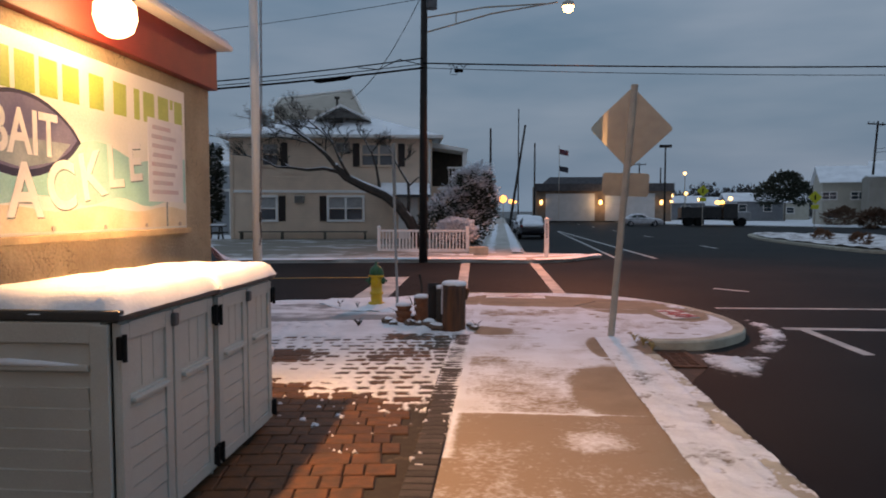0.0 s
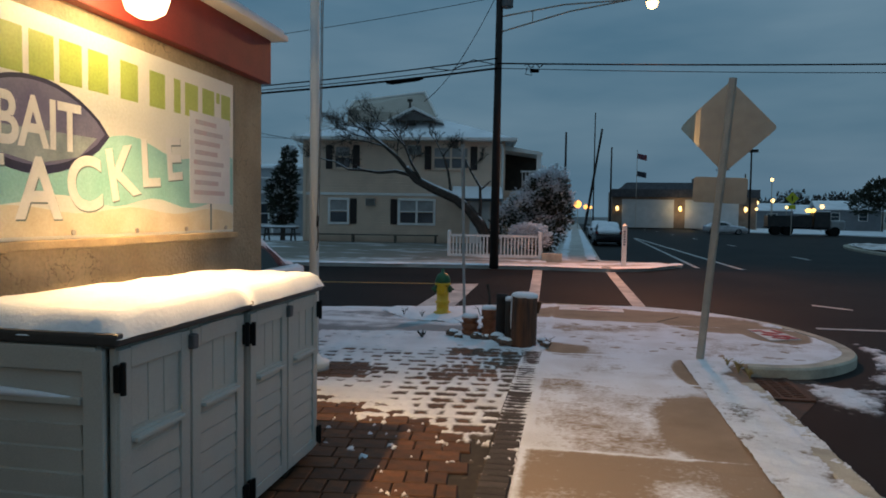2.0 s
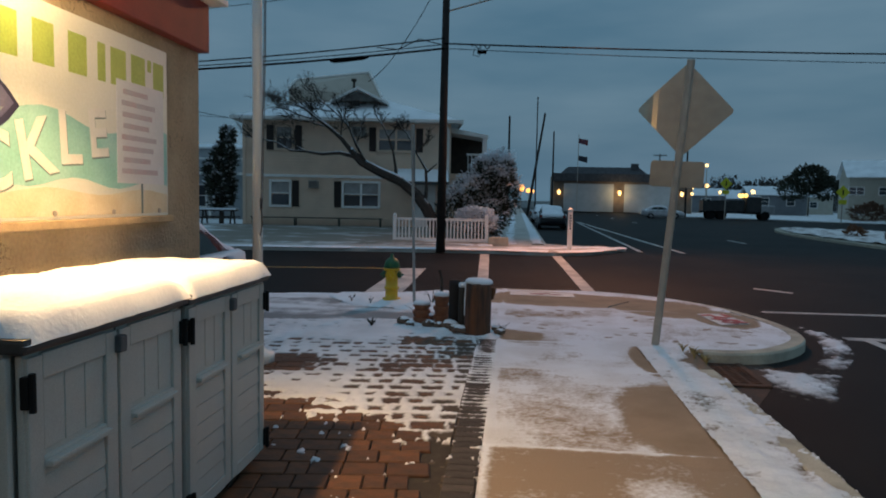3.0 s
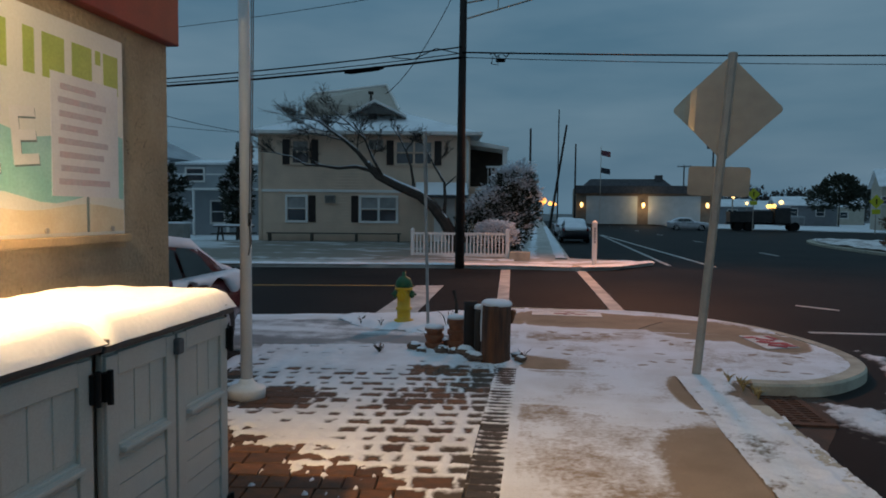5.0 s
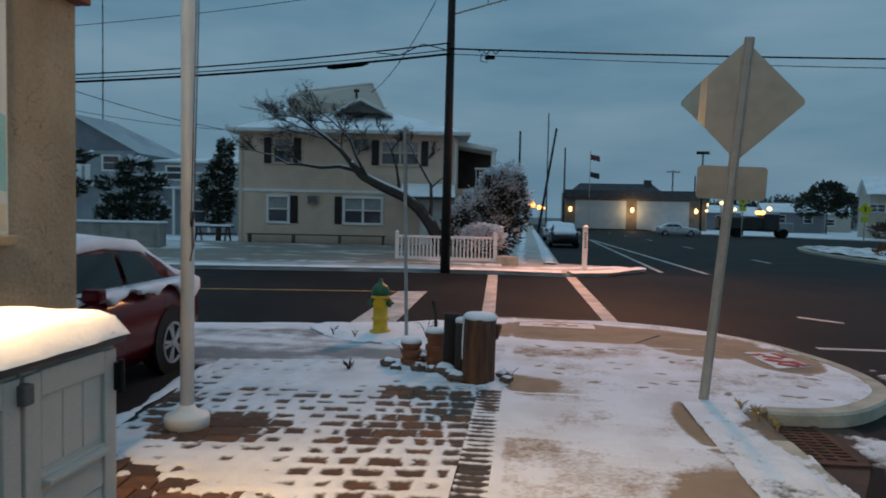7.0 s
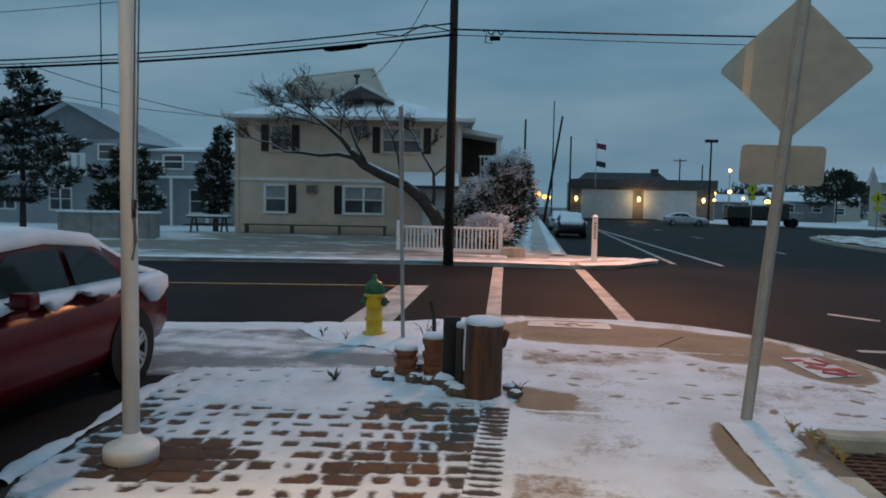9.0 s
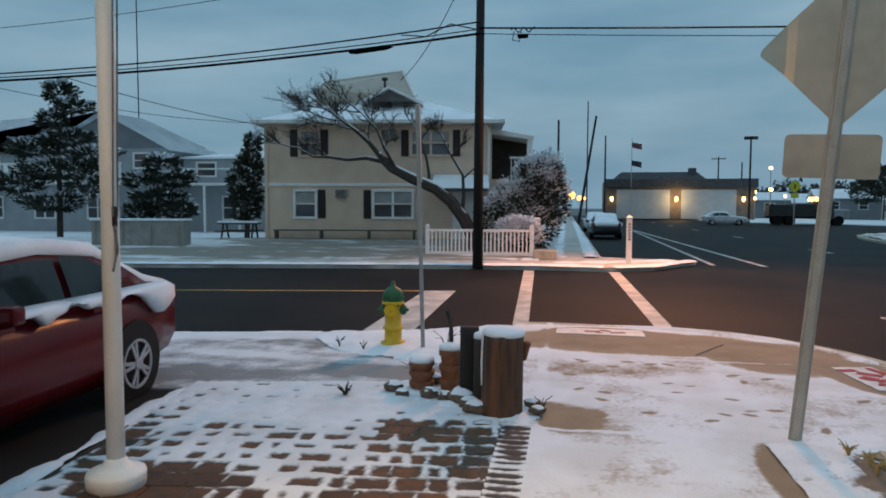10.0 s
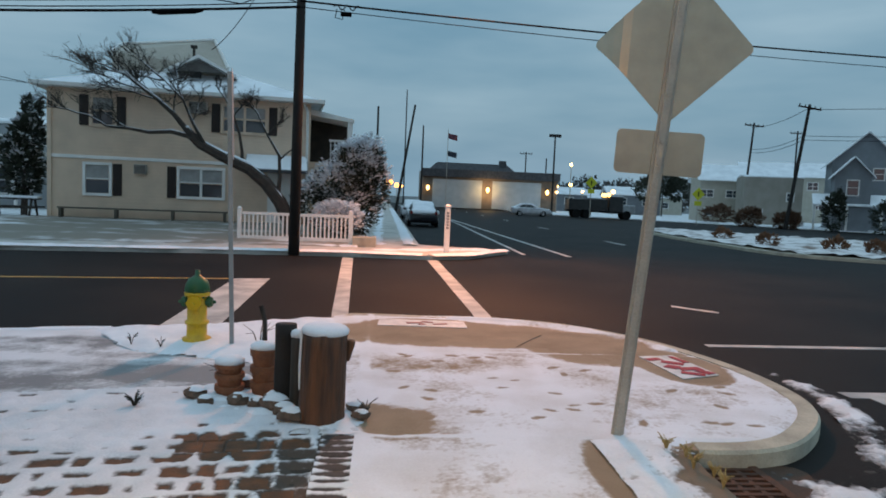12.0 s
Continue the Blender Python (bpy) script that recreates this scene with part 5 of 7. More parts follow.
def gable_house(name, at, w, d, h, rise, wall, label, over=0.4, wins=(), along=False, door=None, trim=TRIM):
    """A plain house whose front faces -y; the ridge runs along x, or along y."""
    t = thing(name, at, label, "house")
    b = B()
    if along:
        loft(b, [[(-w / 2, y, -0.2), (-w / 2, y, h), (0, y, h + rise), (w / 2, y, h), (w / 2, y, -0.2)] for y in (0, d)])
    else:
        loft(b, [[(x, 0, -0.2), (x, 0, h), (x, d / 2, h + rise), (x, d, h), (x, d, -0.2)] for x in (-w / 2, w / 2)])
    part("wall", b, wall, t)
    b = B()
    e = 0.14
    if along:
        sl = rise / (w / 2)
        loft(b, [[(-w / 2 - over, y, h - over * sl + 0.02), (0, y, h + rise + 0.02), (w / 2 + over, y, h - over * sl + 0.02), (w / 2 + over, y, h - over * sl + e), (0, y, h + rise + e + 0.06), (-w / 2 - over, y, h - over * sl + e)] for y in (-over, d + over)])
    else:
        sl = rise / (d / 2)
        loft(b, [[(x, -over, h - over * sl + 0.02), (x, d / 2, h + rise + 0.02), (x, d + over, h - over * sl + 0.02), (x, d + over, h - over * sl + e), (x, d / 2, h + rise + e + 0.06), (x, -over, h - over * sl + e)] for x in (-w / 2 - over, w / 2 + over)])
    part("roof", b, FAR_SNOW, t, "snow-covered roof")
    for x, z, ww, wh in wins:
        window(t, x, z, ww, wh, 0, 2 if ww > 1.3 else 1, (), trim, 0)
    return t


hall = thing("house", pose(-26.2, 40, 0.1), "large grey gabled house with a snowy roof behind conifers", "house")
bm = B()
loft(bm, [[(u, 0.0, -0.2), (u, 0.0, 4.9), (u, 6.0, 4.9), (u, 6.0, -0.2)] for u in (-14, 3.9)])
part("wall", bm, BLUE, hall)
# gable front takes a darker grey than the wall, for its shade
bm = B()
loft(bm, [[(-4.0, v, 4.9), (0, v, 6.85), (3.9, v, 4.9)] for v in (-0.02, 1.2)])
part("gable", bm, GREY_S, hall, "front gable coloured dark grey for its shade")
bm = B()
lower = [bm.verts.new(p) for p in ((-14.5, -0.35, 4.75), (4.3, -0.35, 4.75), (4.3, 6.5, 4.75), (-14.5, 6.5, 4.75))]
upper = [bm.verts.new(p) for p in ((-14.5, 2.2, 6.6), (0, -0.35, 7.0), (0.4, 3.2, 7.0), (-14.5, 3.4, 6.6))]
bm.faces.new((lower[1], lower[2], upper[2], upper[1]))
bm.faces.new((lower[2], lower[3], upper[3], upper[2]))
bm.faces.new((lower[3], lower[0], upper[0], upper[3]))
edge = bm.verts.new((-4.3, -0.35, 4.75))
bm.faces.new((lower[0], edge, upper[1], upper[0]))
bm.faces.new((upper[0], upper[1], upper[2], upper[3]))
bmesh.ops.solidify(bm, geom=bm.faces[:], thickness=0.12)
part("roof", bm, FAR_SNOW, hall, "snow-covered roof")
bm = B()
box(bm, (15, 1.8, 0.15), (-5.2, -0.95, 2.9))
balcony = part("balcony", bm, TRIM, hall, "pale balcony")
for k in range(30):
    bm = B()
    box(bm, (0.3, 0.05, 0.9), (-12.5 + k * 0.505, -1.8, 3.45))
    part("baluster", bm, TRIM, balcony)
bm = B()
box(bm, (15, 0.08, 0.1), (-5.2, -1.8, 3.95))
part("handrail", bm, TRIM, balcony)
for u in (-11, -7.5, -4, -0.5, 2.4):
    window(hall, u, 1.5, 1.3, 1.2, 0, 2, (), TRIM, 0)
    window(hall, u, 4.2, 1.0, 0.8, 0, 1, (), TRIM, 0)
gable_house("house", pose(-19.0, 41.5, 0.1, 0, 0, 4), 6.0, 8, 4.35, 0.4, BLUE, "pale blue flat house wing with small windows", 0.15, [(-1.6, 3.75, 1.1, 0.75), (1.6, 3.75, 0.9, 0.75), (-0.2, 1.5, 0.8, 1.3)])
bm = B()
box(bm, (6.6, 1.6, 0.12), (0, -0.8, 2.85))
for k in range(4):
    box(bm, (0.12, 0.12, 2.8), (-3.1 + k * 2.05, -1.5, 1.4))
box(bm, (6.6, 0.06, 0.08), (0, -1.55, 3.7))
whole("deck", bm, TRIM, "pale balcony deck on the neighbouring house", "deck", at=pose(-19.0, 41.5, 0.1, 0, 0, 4))
conifers = ((-22.3, 31.5, [(0.2, 0, 6.2, 0.7, 0.6, 0.55), (0.9, 0, 5.6, 0.8, 0.5, 0.3), (-0.2, 0, 5.1, 0.7, 0.6, 0.4), (0.5, 0, 4.3, 1.3, 0.9, 0.4), (-1.2, 0, 3.9, 1.2, 0.9, 0.45), (1.6, 0, 3.6, 1.2, 0.9, 0.35), (0, 0, 3.0, 2.0, 1.2, 0.45), (-1.8, 0, 2.4, 1.2, 1.0, 0.5), (1.5, 0, 2.3, 1.1, 0.9, 0.45), (-0.3, 0, 1.6, 1.6, 1.1, 0.45)], 9000, 6.0),
            (-17.9, 32.2, [(0.2, 0, 3.2, 0.8, 0.7, 0.4), (0.8, 0, 2.6, 0.9, 0.7, 0.4), (-0.7, 0, 2.5, 0.8, 0.7, 0.4), (0, 0, 1.8, 1.3, 0.9, 0.5), (0.9, 0, 1.3, 0.8, 0.7, 0.5), (-0.8, 0, 1.2, 0.7, 0.7, 0.5)], 6500, 3.2),
            (-14.5, 34.0, [(0, 0, 1.8, 0.9, 0.9, 1.2), (0.2, 0, 3.2, 0.7, 0.7, 0.8), (0.3, 0, 4.2, 0.45, 0.4, 0.5), (-0.4, 0, 2.6, 0.6, 0.6, 0.5)], 4500, 3.6))
for k, (x, y, lobes, n, th) in enumerate(conifers):
    leafy("conifer", pose(x, y, 0.2), [(a * 1.1, b, c * 1.05, d * (0.75 if k == 2 else 1.0), e, f * 1.0) for a, b, c, d, e, f in lobes], int(n * 0.7), 0.2, "dark wind-bent conifer dusted with snow", "tree", LEAF, 0.07, 20 + k, th, SNOW, 0.72)
bm = B()
box(bm, (3.5, 0.6, 1.0), (0, 0, 0.5), bevel=0.02)
for k in range(4):
    box(bm, (0.05, 0.04, 0.9), (-1.6 + k * 1.06, -0.31, 0.5))
blockwall = whole("yard_wall", bm, mat("grey_board", (0.30, 0.29, 0.265), (0.22, 0.21, 0.19), 0.9, 3, 0.3), "low grey yard wall topped with snow", "wall", at=pose(-15.3, 27.1, 0.15, 0, 0, 6))
bm = B()
box(bm, (3.6, 0.7, 0.08), (0, 0, 1.04), bevel=0.03)
part("snow_cap", bm, SNOW, blockwall)
table = thing("picnic_table", pose(-12.95, 30.2, 0.25, 0, 0, 12), "dark wooden picnic table covered with snow", "table")
bm = B()
box(bm, (1.6, 0.7, 0.05), (0, 0, 0.75))
part("tabletop", bm, GREY_WOOD, table)
for s in (-1, 1):
    bm = B()
    box(bm, (1.6, 0.25, 0.05), (0, s * 0.65, 0.45))
    part("seat", bm, GREY_WOOD, table)
    bm = B()
    for a in (-1, 1):
        tube(bm, [(s * 0.6, a * 0.65, -0.05), (s * 0.6, a * 0.2, 0.75)], 0.04, 6)
    part("leg", bm, GREY_WOOD, table)
bm = B()
box(bm, (1.62, 0.72, 0.08), (0, 0, 0.81), bevel=0.03)
part("snow_cap", bm, SNOW, table)

# ---- red car ----
CARRED = mat("red_car_paint", (0.10, 0.003, 0.006), (0.08, 0.003, 0.005), 0.25, 2, 0.02, spec=0.3)
RUBBER = mat("tyre_rubber", (0.010, 0.010, 0.010), None, 0.85, 20, 0.2, spec=0.15)
RIM = mat("alloy_rim", (0.50, 0.50, 0.51), (0.36, 0.36, 0.37), 0.35, 8, 0.05, metal=0.6)
CARGLASS = mat("car_glass", (0.022, 0.042, 0.042), None, 0.06, 2, 0, spec=0.9)


def car(name, at, length, width, height, paint, label, rear=0.95, base=2.6, snowy=True, group=""):
    """A sedan along y: its tail at y = 0, its nose towards -y."""
    t = thing(name, at, label, "car", group)
    w = width / 2
    b = B()
    secs = []
    for y, zlo, zhi, k in ((0.0, 0.42, 0.86, 0.80), (-0.1, 0.30, 0.97, 0.90), (-0.5, 0.26, 1.0, 0.97), (-1.2, 0.2, 0.98, 1.0), (-2.2, 0.19, 0.95, 1.0), (-length + 1.0, 0.2, 0.90, 0.99), (-length + 0.35, 0.25, 0.80, 0.93), (-length, 0.34, 0.62, 0.76)):
        ring = []
        for x, zz in ((-0.9, 0), (-1, 0.25), (-1.0, 0.55), (-0.97, 0.8), (-0.86, 1.0), (-0.4, 1.04), (0.4, 1.04), (0.86, 1.0), (0.97, 0.8), (1.0, 0.55), (1, 0.25), (0.9, 0)):
            ring.append((x * w * k, y, zlo + (zhi - zlo) * zz))
        secs.append(ring)
    loft(b, secs)
    body = part("body", b, paint, t, "", True)
    b = B()
    cab = []
    for y, z, k in ((-0.32, 0.97, 0.78), (-0.75, 1.2, 0.74), (-1.15, height - 0.06, 0.69), (-1.8, height, 0.67), (-2.4, height - 0.05, 0.68), (-3.15, 0.93, 0.80)):
        cab.append([(-w * min(0.92, k + 0.2), y, 0.9), (-w * k, y, z - 0.03), (-w * (k - 0.12), y, z), (w * (k - 0.12), y, z), (w * k, y, z - 0.03), (w * min(0.92, k + 0.2), y, 0.9)])
    loft(b, cab)
    part("cabin", b, paint, t, "", True)
    for s in (-1, 1):
        for quad in (((-1.72, 0.98), (-1.70, height - 0.12), (-2.25, height - 0.13), (-2.85, 1.0)), ((-0.95, 1.0), (-1.1, 1.2), (-1.35, height - 0.13), (-1.62, height - 0.11), (-1.64, 0.99))):
            b = B()
            vs = []
            for y, z in quad:
                f = (z - 0.9) / (height - 0.93)
                x = s * (w * (0.915 - 0.225 * f) + 0.012)
                vs.append(b.verts.new((x, y, z)))
            fc = b.faces.new(vs)
            bmesh.ops.solidify(b, geom=[fc], thickness=0.01)
            part("side_window", b, CARGLASS, t)
        b = B()
        box(b, (0.17, 0.12, 0.13), (s * (w + 0.1), -2.55, 1.0), bevel=0.035)
        box(b, (0.1, 0.05, 0.03), (s * (w + 0.01), -2.55, 0.97))
        part("mirror", b, paint, t)
        for y in (-1.45, -2.5):
            b = B()
            box(b, (0.03, 0.2, 0.035), (s * (w * 1.0 + 0.005), y, 0.88), bevel=0.01)
            part("door_handle", b, paint, t)
        b = B()
        box(b, (0.16, 0.1, 0.16), (s * w * 0.78, -0.04, 0.84), pose(0, 0, 0, 0, 0, s * 25), 0.02)
        part("tail_light", b, mat("tail_red", (0.2, 0.01, 0.01), None, 0.2, 5, 0), t)
        for y in (-rear, -rear - base):
            hub = new("wheel")
            hub.parent = t
            hub.matrix_basis = pose(s * (w - 0.1), y, 0.315, 0, 90, 0)
            b = B()
            lathe(b, [(0.2, -0.1), (0.29, -0.1), (0.318, -0.07), (0.318, 0.07), (0.29, 0.105), (0.2, 0.105)], 28)
            part("tyre", b, RUBBER, hub, "", True)
            b = B()
            lathe(b, [(0.215, s * 0.06), (0.215, s * 0.10), (0.205, s * 0.112)], 24)
            part("rim", b, BLACK, hub)
            for k in range(10):
                b = B()
                a = radians(36 * k + (9 if k % 2 else -9))
                box(b, (0.2, 0.034, 0.02), (0.105 * math.cos(a), 0.105 * math.sin(a), s * 0.118), pose(0, 0, 0, 0, 0, math.degrees(a)), 0.006)
                part("spoke", b, RIM, hub)
            b = B()
            lathe(b, [(0.222, s * 0.1), (0.224, s * 0.124), (0.2, s * 0.122), (0.196, s * 0.112)], 28, (0, 0, 0), False)
            part("rim_edge", b, RIM, hub)
            b = B()
            lathe(b, [(0.055, s * 0.11), (0.055, s * 0.135), (0.04, s * 0.14)], 14)
            part("hub_cap", b, RIM, hub)
            b = B()
            drum(b, 0.375, 0.375, 0.03, (s * (w - 0.018), y, 0.335), pose(0, 0, 0, 0, 90, 0), 24)
            part("wheel_arch", b, BLACK, t)
    if snowy:
        b = B()
        secs = []
        for y, z, k in ((0.02, 0.90, 0.70), (-0.06, 1.0, 0.8), (-0.3, 1.045, 0.82), (-0.42, 1.08, 0.78), (-0.8, 1.27, 0.72), (-1.15, height - 0.015, 0.73), (-1.8, height + 0.045, 0.715), (-2.4, height, 0.72), (-2.8, 1.19, 0.68), (-3.1, 1.0, 0.76), (-length + 0.4, 0.88, 0.82), (-length + 0.08, 0.7, 0.7)):
            secs.append([(x * w * k, y, z - d + 0.01 * fbm(x * 3, y * 4, 1, 8)) for x, d in ((-1.0, 0.12), (-0.93, 0.01), (-0.5, -0.015), (0, -0.02), (0.5, -0.015), (0.93, 0.01), (1.0, 0.12), (0.9, 0.16), (-0.9, 0.16))])
        loft(b, secs)
        part("lying_snow", b, SNOW, t, "snow on roof, boot and glass", True)
        for s in (-1, 1):
            b = B()
            secs = []
            for k in range(33):
                y = -0.28 - k * 0.1
                drop = 0.055 + 0.1 * fbm(y * 2.6, s, 1, 3) + 0.06 * fbm(y * 11, s, 1, 6) + (0.14 if k < 5 else 0)
                zt = 0.975
                secs.append([(s * (w * 0.9), y, zt + 0.03), (s * (w + 0.012), y, zt - 0.02), (s * (w + 0.016), y, zt - drop), (s * (w - 0.05), y, zt - drop)])
            loft(b, secs)
            part("clinging_snow", b, SNOW, t, "", True)
    return t


car("parked_car", pose(-4.6, 10.55, -0.05, 0, 0, 2.5), 4.05, 1.82, 1.44, CARRED, "dark red sedan with snow on its roof and boot", 0.95, 2.55)

# ---- far down the street ----
WHITECAR = mat("pale_car_paint", (0.5, 0.5, 0.52), None, 0.35, 2, 0.02)
DARKCAR = mat("dark_car_paint", (0.02, 0.02, 0.025), None, 0.3, 2, 0.02)
car("parked_car", pose(2.45, 44.5, ROAD_Z, 0, 0, 180), 4.4, 1.8, 1.45, DARKCAR, "dark car under a thick cap of snow by the kerb", 0.95, 2.6, True, "parked cars")
car("parked_car", pose(2.4, 57, ROAD_Z, 0, 0, 180), 4.4, 1.8, 1.45, WHITECAR, "pale car under snow by the kerb", 0.95, 2.6, True, "parked cars")
car("parked_car", pose(15.0, 84, ROAD_Z, 0, 0, 84), 4.7, 1.85, 1.45, WHITECAR, "pale car under snow across the street", 0.95, 2.7, True, "parked cars")

GX, GY = 6.3, 115
firehouse = thing("garage_building", pose(GX, GY, 0), "low brick garage with two pale doors and a dark parapet", "garage")
bm = B()
box(bm, (22.0, 12, 6.0), (11.0, 6, 3.0))
part("wall", bm, mat("brown_brick", (0.22, 0.17, 0.13), (0.16, 0.12, 0.09), 0.9, 1.2, 0.2), firehouse)
bm = B()
box(bm, (22.6, 0.9, 1.3), (11.0, -0.1, 5.55), bevel=0.05)
part("parapet", bm, SHINGLE, firehouse, "dark parapet")
bm = B()
hip_roof(bm, 1.0, 15.5, 1.5, 10, 6.0, 1.4, 1.5)
box(bm, (1.1, 1.1, 1.6), (13.3, 3, 7.2))
part("roof", bm, SHINGLE, firehouse)
for u in (5.6, 15.3):
    bm = B()
    box(bm, (8.0, 0.12, 4.5), (u, -0.05, 2.3))
    part("garage_door", bm, mat("pale_door", (0.46, 0.49, 0.50), (0.40, 0.43, 0.44), 0.6, 1, 0.05), firehouse, "large pale sectional door")
WARM = mat("warm_bulb", (1.0, 0.62, 0.22), None, 0.4, 1, 0, glow=3.5)
for u in (0.8, 10.45, 20.2):
    bm = B()
    bmesh.ops.create_icosphere(bm, subdivisions=2, radius=0.3, matrix=Matrix.Translation((u, -0.75, 3.1)) @ Matrix.Diagonal((0.85, 0.85, 1.4, 1)))
    part("wall_light", bm, WARM, firehouse, "glowing wall light")
    bm = B()
    box(bm, (0.5, 0.4, 0.2), (u, -0.45, 3.55))
    part("wall_light_hood", bm, BLACK, firehouse)
lamp("garage_lamp_light", "POINT", (GX + 10.45, GY - 1.6, 3.0), (1.0, 0.66, 0.3), 160, 0.3)

truck = thing("dump_truck", pose(22.6, 86, ROAD_Z, 0, 0, 86), "dark dump truck with amber lamps parked across the street", "truck")
DTRUCK = mat("dark_truck", (0.015, 0.017, 0.018), (0.03, 0.03, 0.03), 0.5, 2, 0.1)
bm = B()
loft(bm, [[(-1.1, y, 1.0), (-1.15, y, z), (1.15, y, z), (1.1, y, 1.0)] for y, z in ((0.4, 2.2), (-4.2, 2.3))])
part("bed", bm, DTRUCK, truck)
bm = B()
box(bm, (2.1, 1.7, 1.9), (0, -5.3, 1.75), bevel=0.15)
part("cab", bm, DTRUCK, truck)
bm = B()
box(bm, (1.9, 1.6, 1.1), (0, -6.9, 1.2), bevel=0.2)
part("bonnet", bm, mat("pale_truck", (0.3, 0.32, 0.33), None, 0.5, 2, 0.1), truck)
bm = B()
box(bm, (1.0, 8.4, 0.25), (0, -3.6, 0.85))
part("chassis", bm, BLACK, truck)
for s in (-1, 1):
    for y in (-0.6, -1.8, -6.6):
        bm = B()
        drum(bm, 0.52, 0.52, 0.35, (s * 0.85 - 0.17, y, 0.52), pose(0, 0, 0, 0, 90, 0), 18)
        part("wheel", bm, RUBBER, truck)
for x, y in ((-0.8, -4.4), (0.8, -4.4), (0.2, -4.0)):
    bm = B()
    bmesh.ops.create_icosphere(bm, subdivisions=2, radius=0.24, matrix=Matrix.Translation((x, y, 2.85)))
    part("beacon", bm, mat("amber_lamp", (1.0, 0.55, 0.12), None, 0.4, 1, 0, glow=3.5), truck, "lit amber lamp")
bm = B()
box(bm, (2.1, 1.6, 0.12), (0, -5.3, 2.75), bevel=0.05)
part("lying_snow", bm, FAR_SNOW, truck)

# warm lights strung along the far streets
for k, (x, y, z, r) in enumerate([(0.8, 100, 3.4, 0.55), (2.2, 118, 3.3, 0.38), (3.0, 118, 3.2, 0.25), (27, 118, 4.0, 0.3), (29.5, 120, 4.3, 0.28), (31.3, 118, 4.6, 0.33), (34, 120, 3.6, 0.25), (28, 114, 3.2, 0.22), (36, 110, 3.6, 0.33), (28.5, 108, 7.4, 0.25)]):
    fl = thing("street_light", pose(x, y, 0), "distant lit street light", "street lamp", "distant lights")
    bm = B()
    tube(bm, [(0, 0, -0.1), (0, 0, z)], 0.06, 6)
    part("pole", bm, STEEL, fl)
    bm = B()
    bmesh.ops.create_icosphere(bm, subdivisions=2, radius=r, matrix=Matrix.Translation((0, 0, z)))
    part("bulb", bm, mat("orange_bulb", (1.0, 0.40, 0.08), None, 0.4, 1, 0, glow=3.0) if k < 3 else WARM, fl, "glowing bulb")


def far_pole(x, y, h, arm=True, lean=0.0, lights=False, r=0.16):
    p = thing("utility_pole", pose(x, y, -0.1, 0, lean, 0), "weathered wooden utility pole by the street", "utility pole", "distant poles")
    b = B()
    tube(b, [(0, 0, 0), (0, 0, h)], [r, r * 0.7], 8)
    part("shaft", b, BARK_POLE, p)
    if arm:
        b = B()
        box(b, (2.4, 0.12, 0.14), (0, -0.1, h - 0.35))
        for k in (-1.1, -0.5, 0.5, 1.1):
            box(b, (0.08, 0.08, 0.2), (k, -0.1, h - 0.2))
        part("crossarm", b, BARK_POLE, p)
    if lights:
        b = B()
        box(b, (1.5, 0.4, 0.35), (0, 0, h))
        part("floodlights", b, BARK_POLE, p)
    return p


far_pole(-0.85, 86, 12.0, False)
far_pole(1.5, 82, 12.0, False, 8.5)
far_pole(5.8, 110, 12.5, False)
far_pole(4.3, 150, 23.7, False, 0, False, 0.16)
far_pole(21.8, 92, 10.2, False, 0, True, 0.14)
far_pole(43.7, 85, 12.3, True, 3.5)
far_pole(40.2, 70, 12.5, True, 7.2, False, 0.2)
far_pole(59.4, 100, 13.4, True)
far_pole(-37.4, 60, 25, False, 0, False, 0.06)
cable((-14.5, 22.2, 5.5), (-12.05, 30.3, 5.0), 0.15, 0.012, "thin service cable running to the house")
cable((-17.5, 21.8, 5.4), (-12.05, 30.35, 5.05), 0.25, 0.01, "thin service cable running to the house")
far_pole(31, 135, 10, False)
far_pole(27, 135, 11, True)
for z in (11.8, 9.2, 8.8):
    cable((44.2, 85, z - 0.2), (41.4, 70, z), 0.4, 0.025)
    cable((41.4, 70, z), (75, 40, z + 0.5), 0.6, 0.025)
flag = thing("flagpole", pose(9.8, 112, 0), "flagpole with two small flags behind the garage", "flagpole")
bm = B()
tube(bm, [(0, 0, 0), (0, 0, 12.2)], 0.05, 6)
part("shaft", bm, STEEL, flag)
for z, m in ((11.6, mat("flag_dark", (0.10, 0.05, 0.08), (0.2, 0.05, 0.05), 0.8, 2, 0)), (8.9, mat("flag_blue", (0.03, 0.035, 0.05), None, 0.8, 2, 0))):
    bm = B()
    loft(bm, [[(0.05 + u, 0.1 * math.sin(u * 4), z - u * 0.2), (0.05 + u, 0.1 * math.sin(u * 4), z - 0.8 - u * 0.25), (0.05 + u, 0.02 + 0.1 * math.sin(u * 4), z - 0.8 - u * 0.25), (0.05 + u, 0.02 + 0.1 * math.sin(u * 4), z - u * 0.2)] for u in (0, 0.35, 0.7, 1.05, 1.4)])
    part("flag", bm, m, flag)


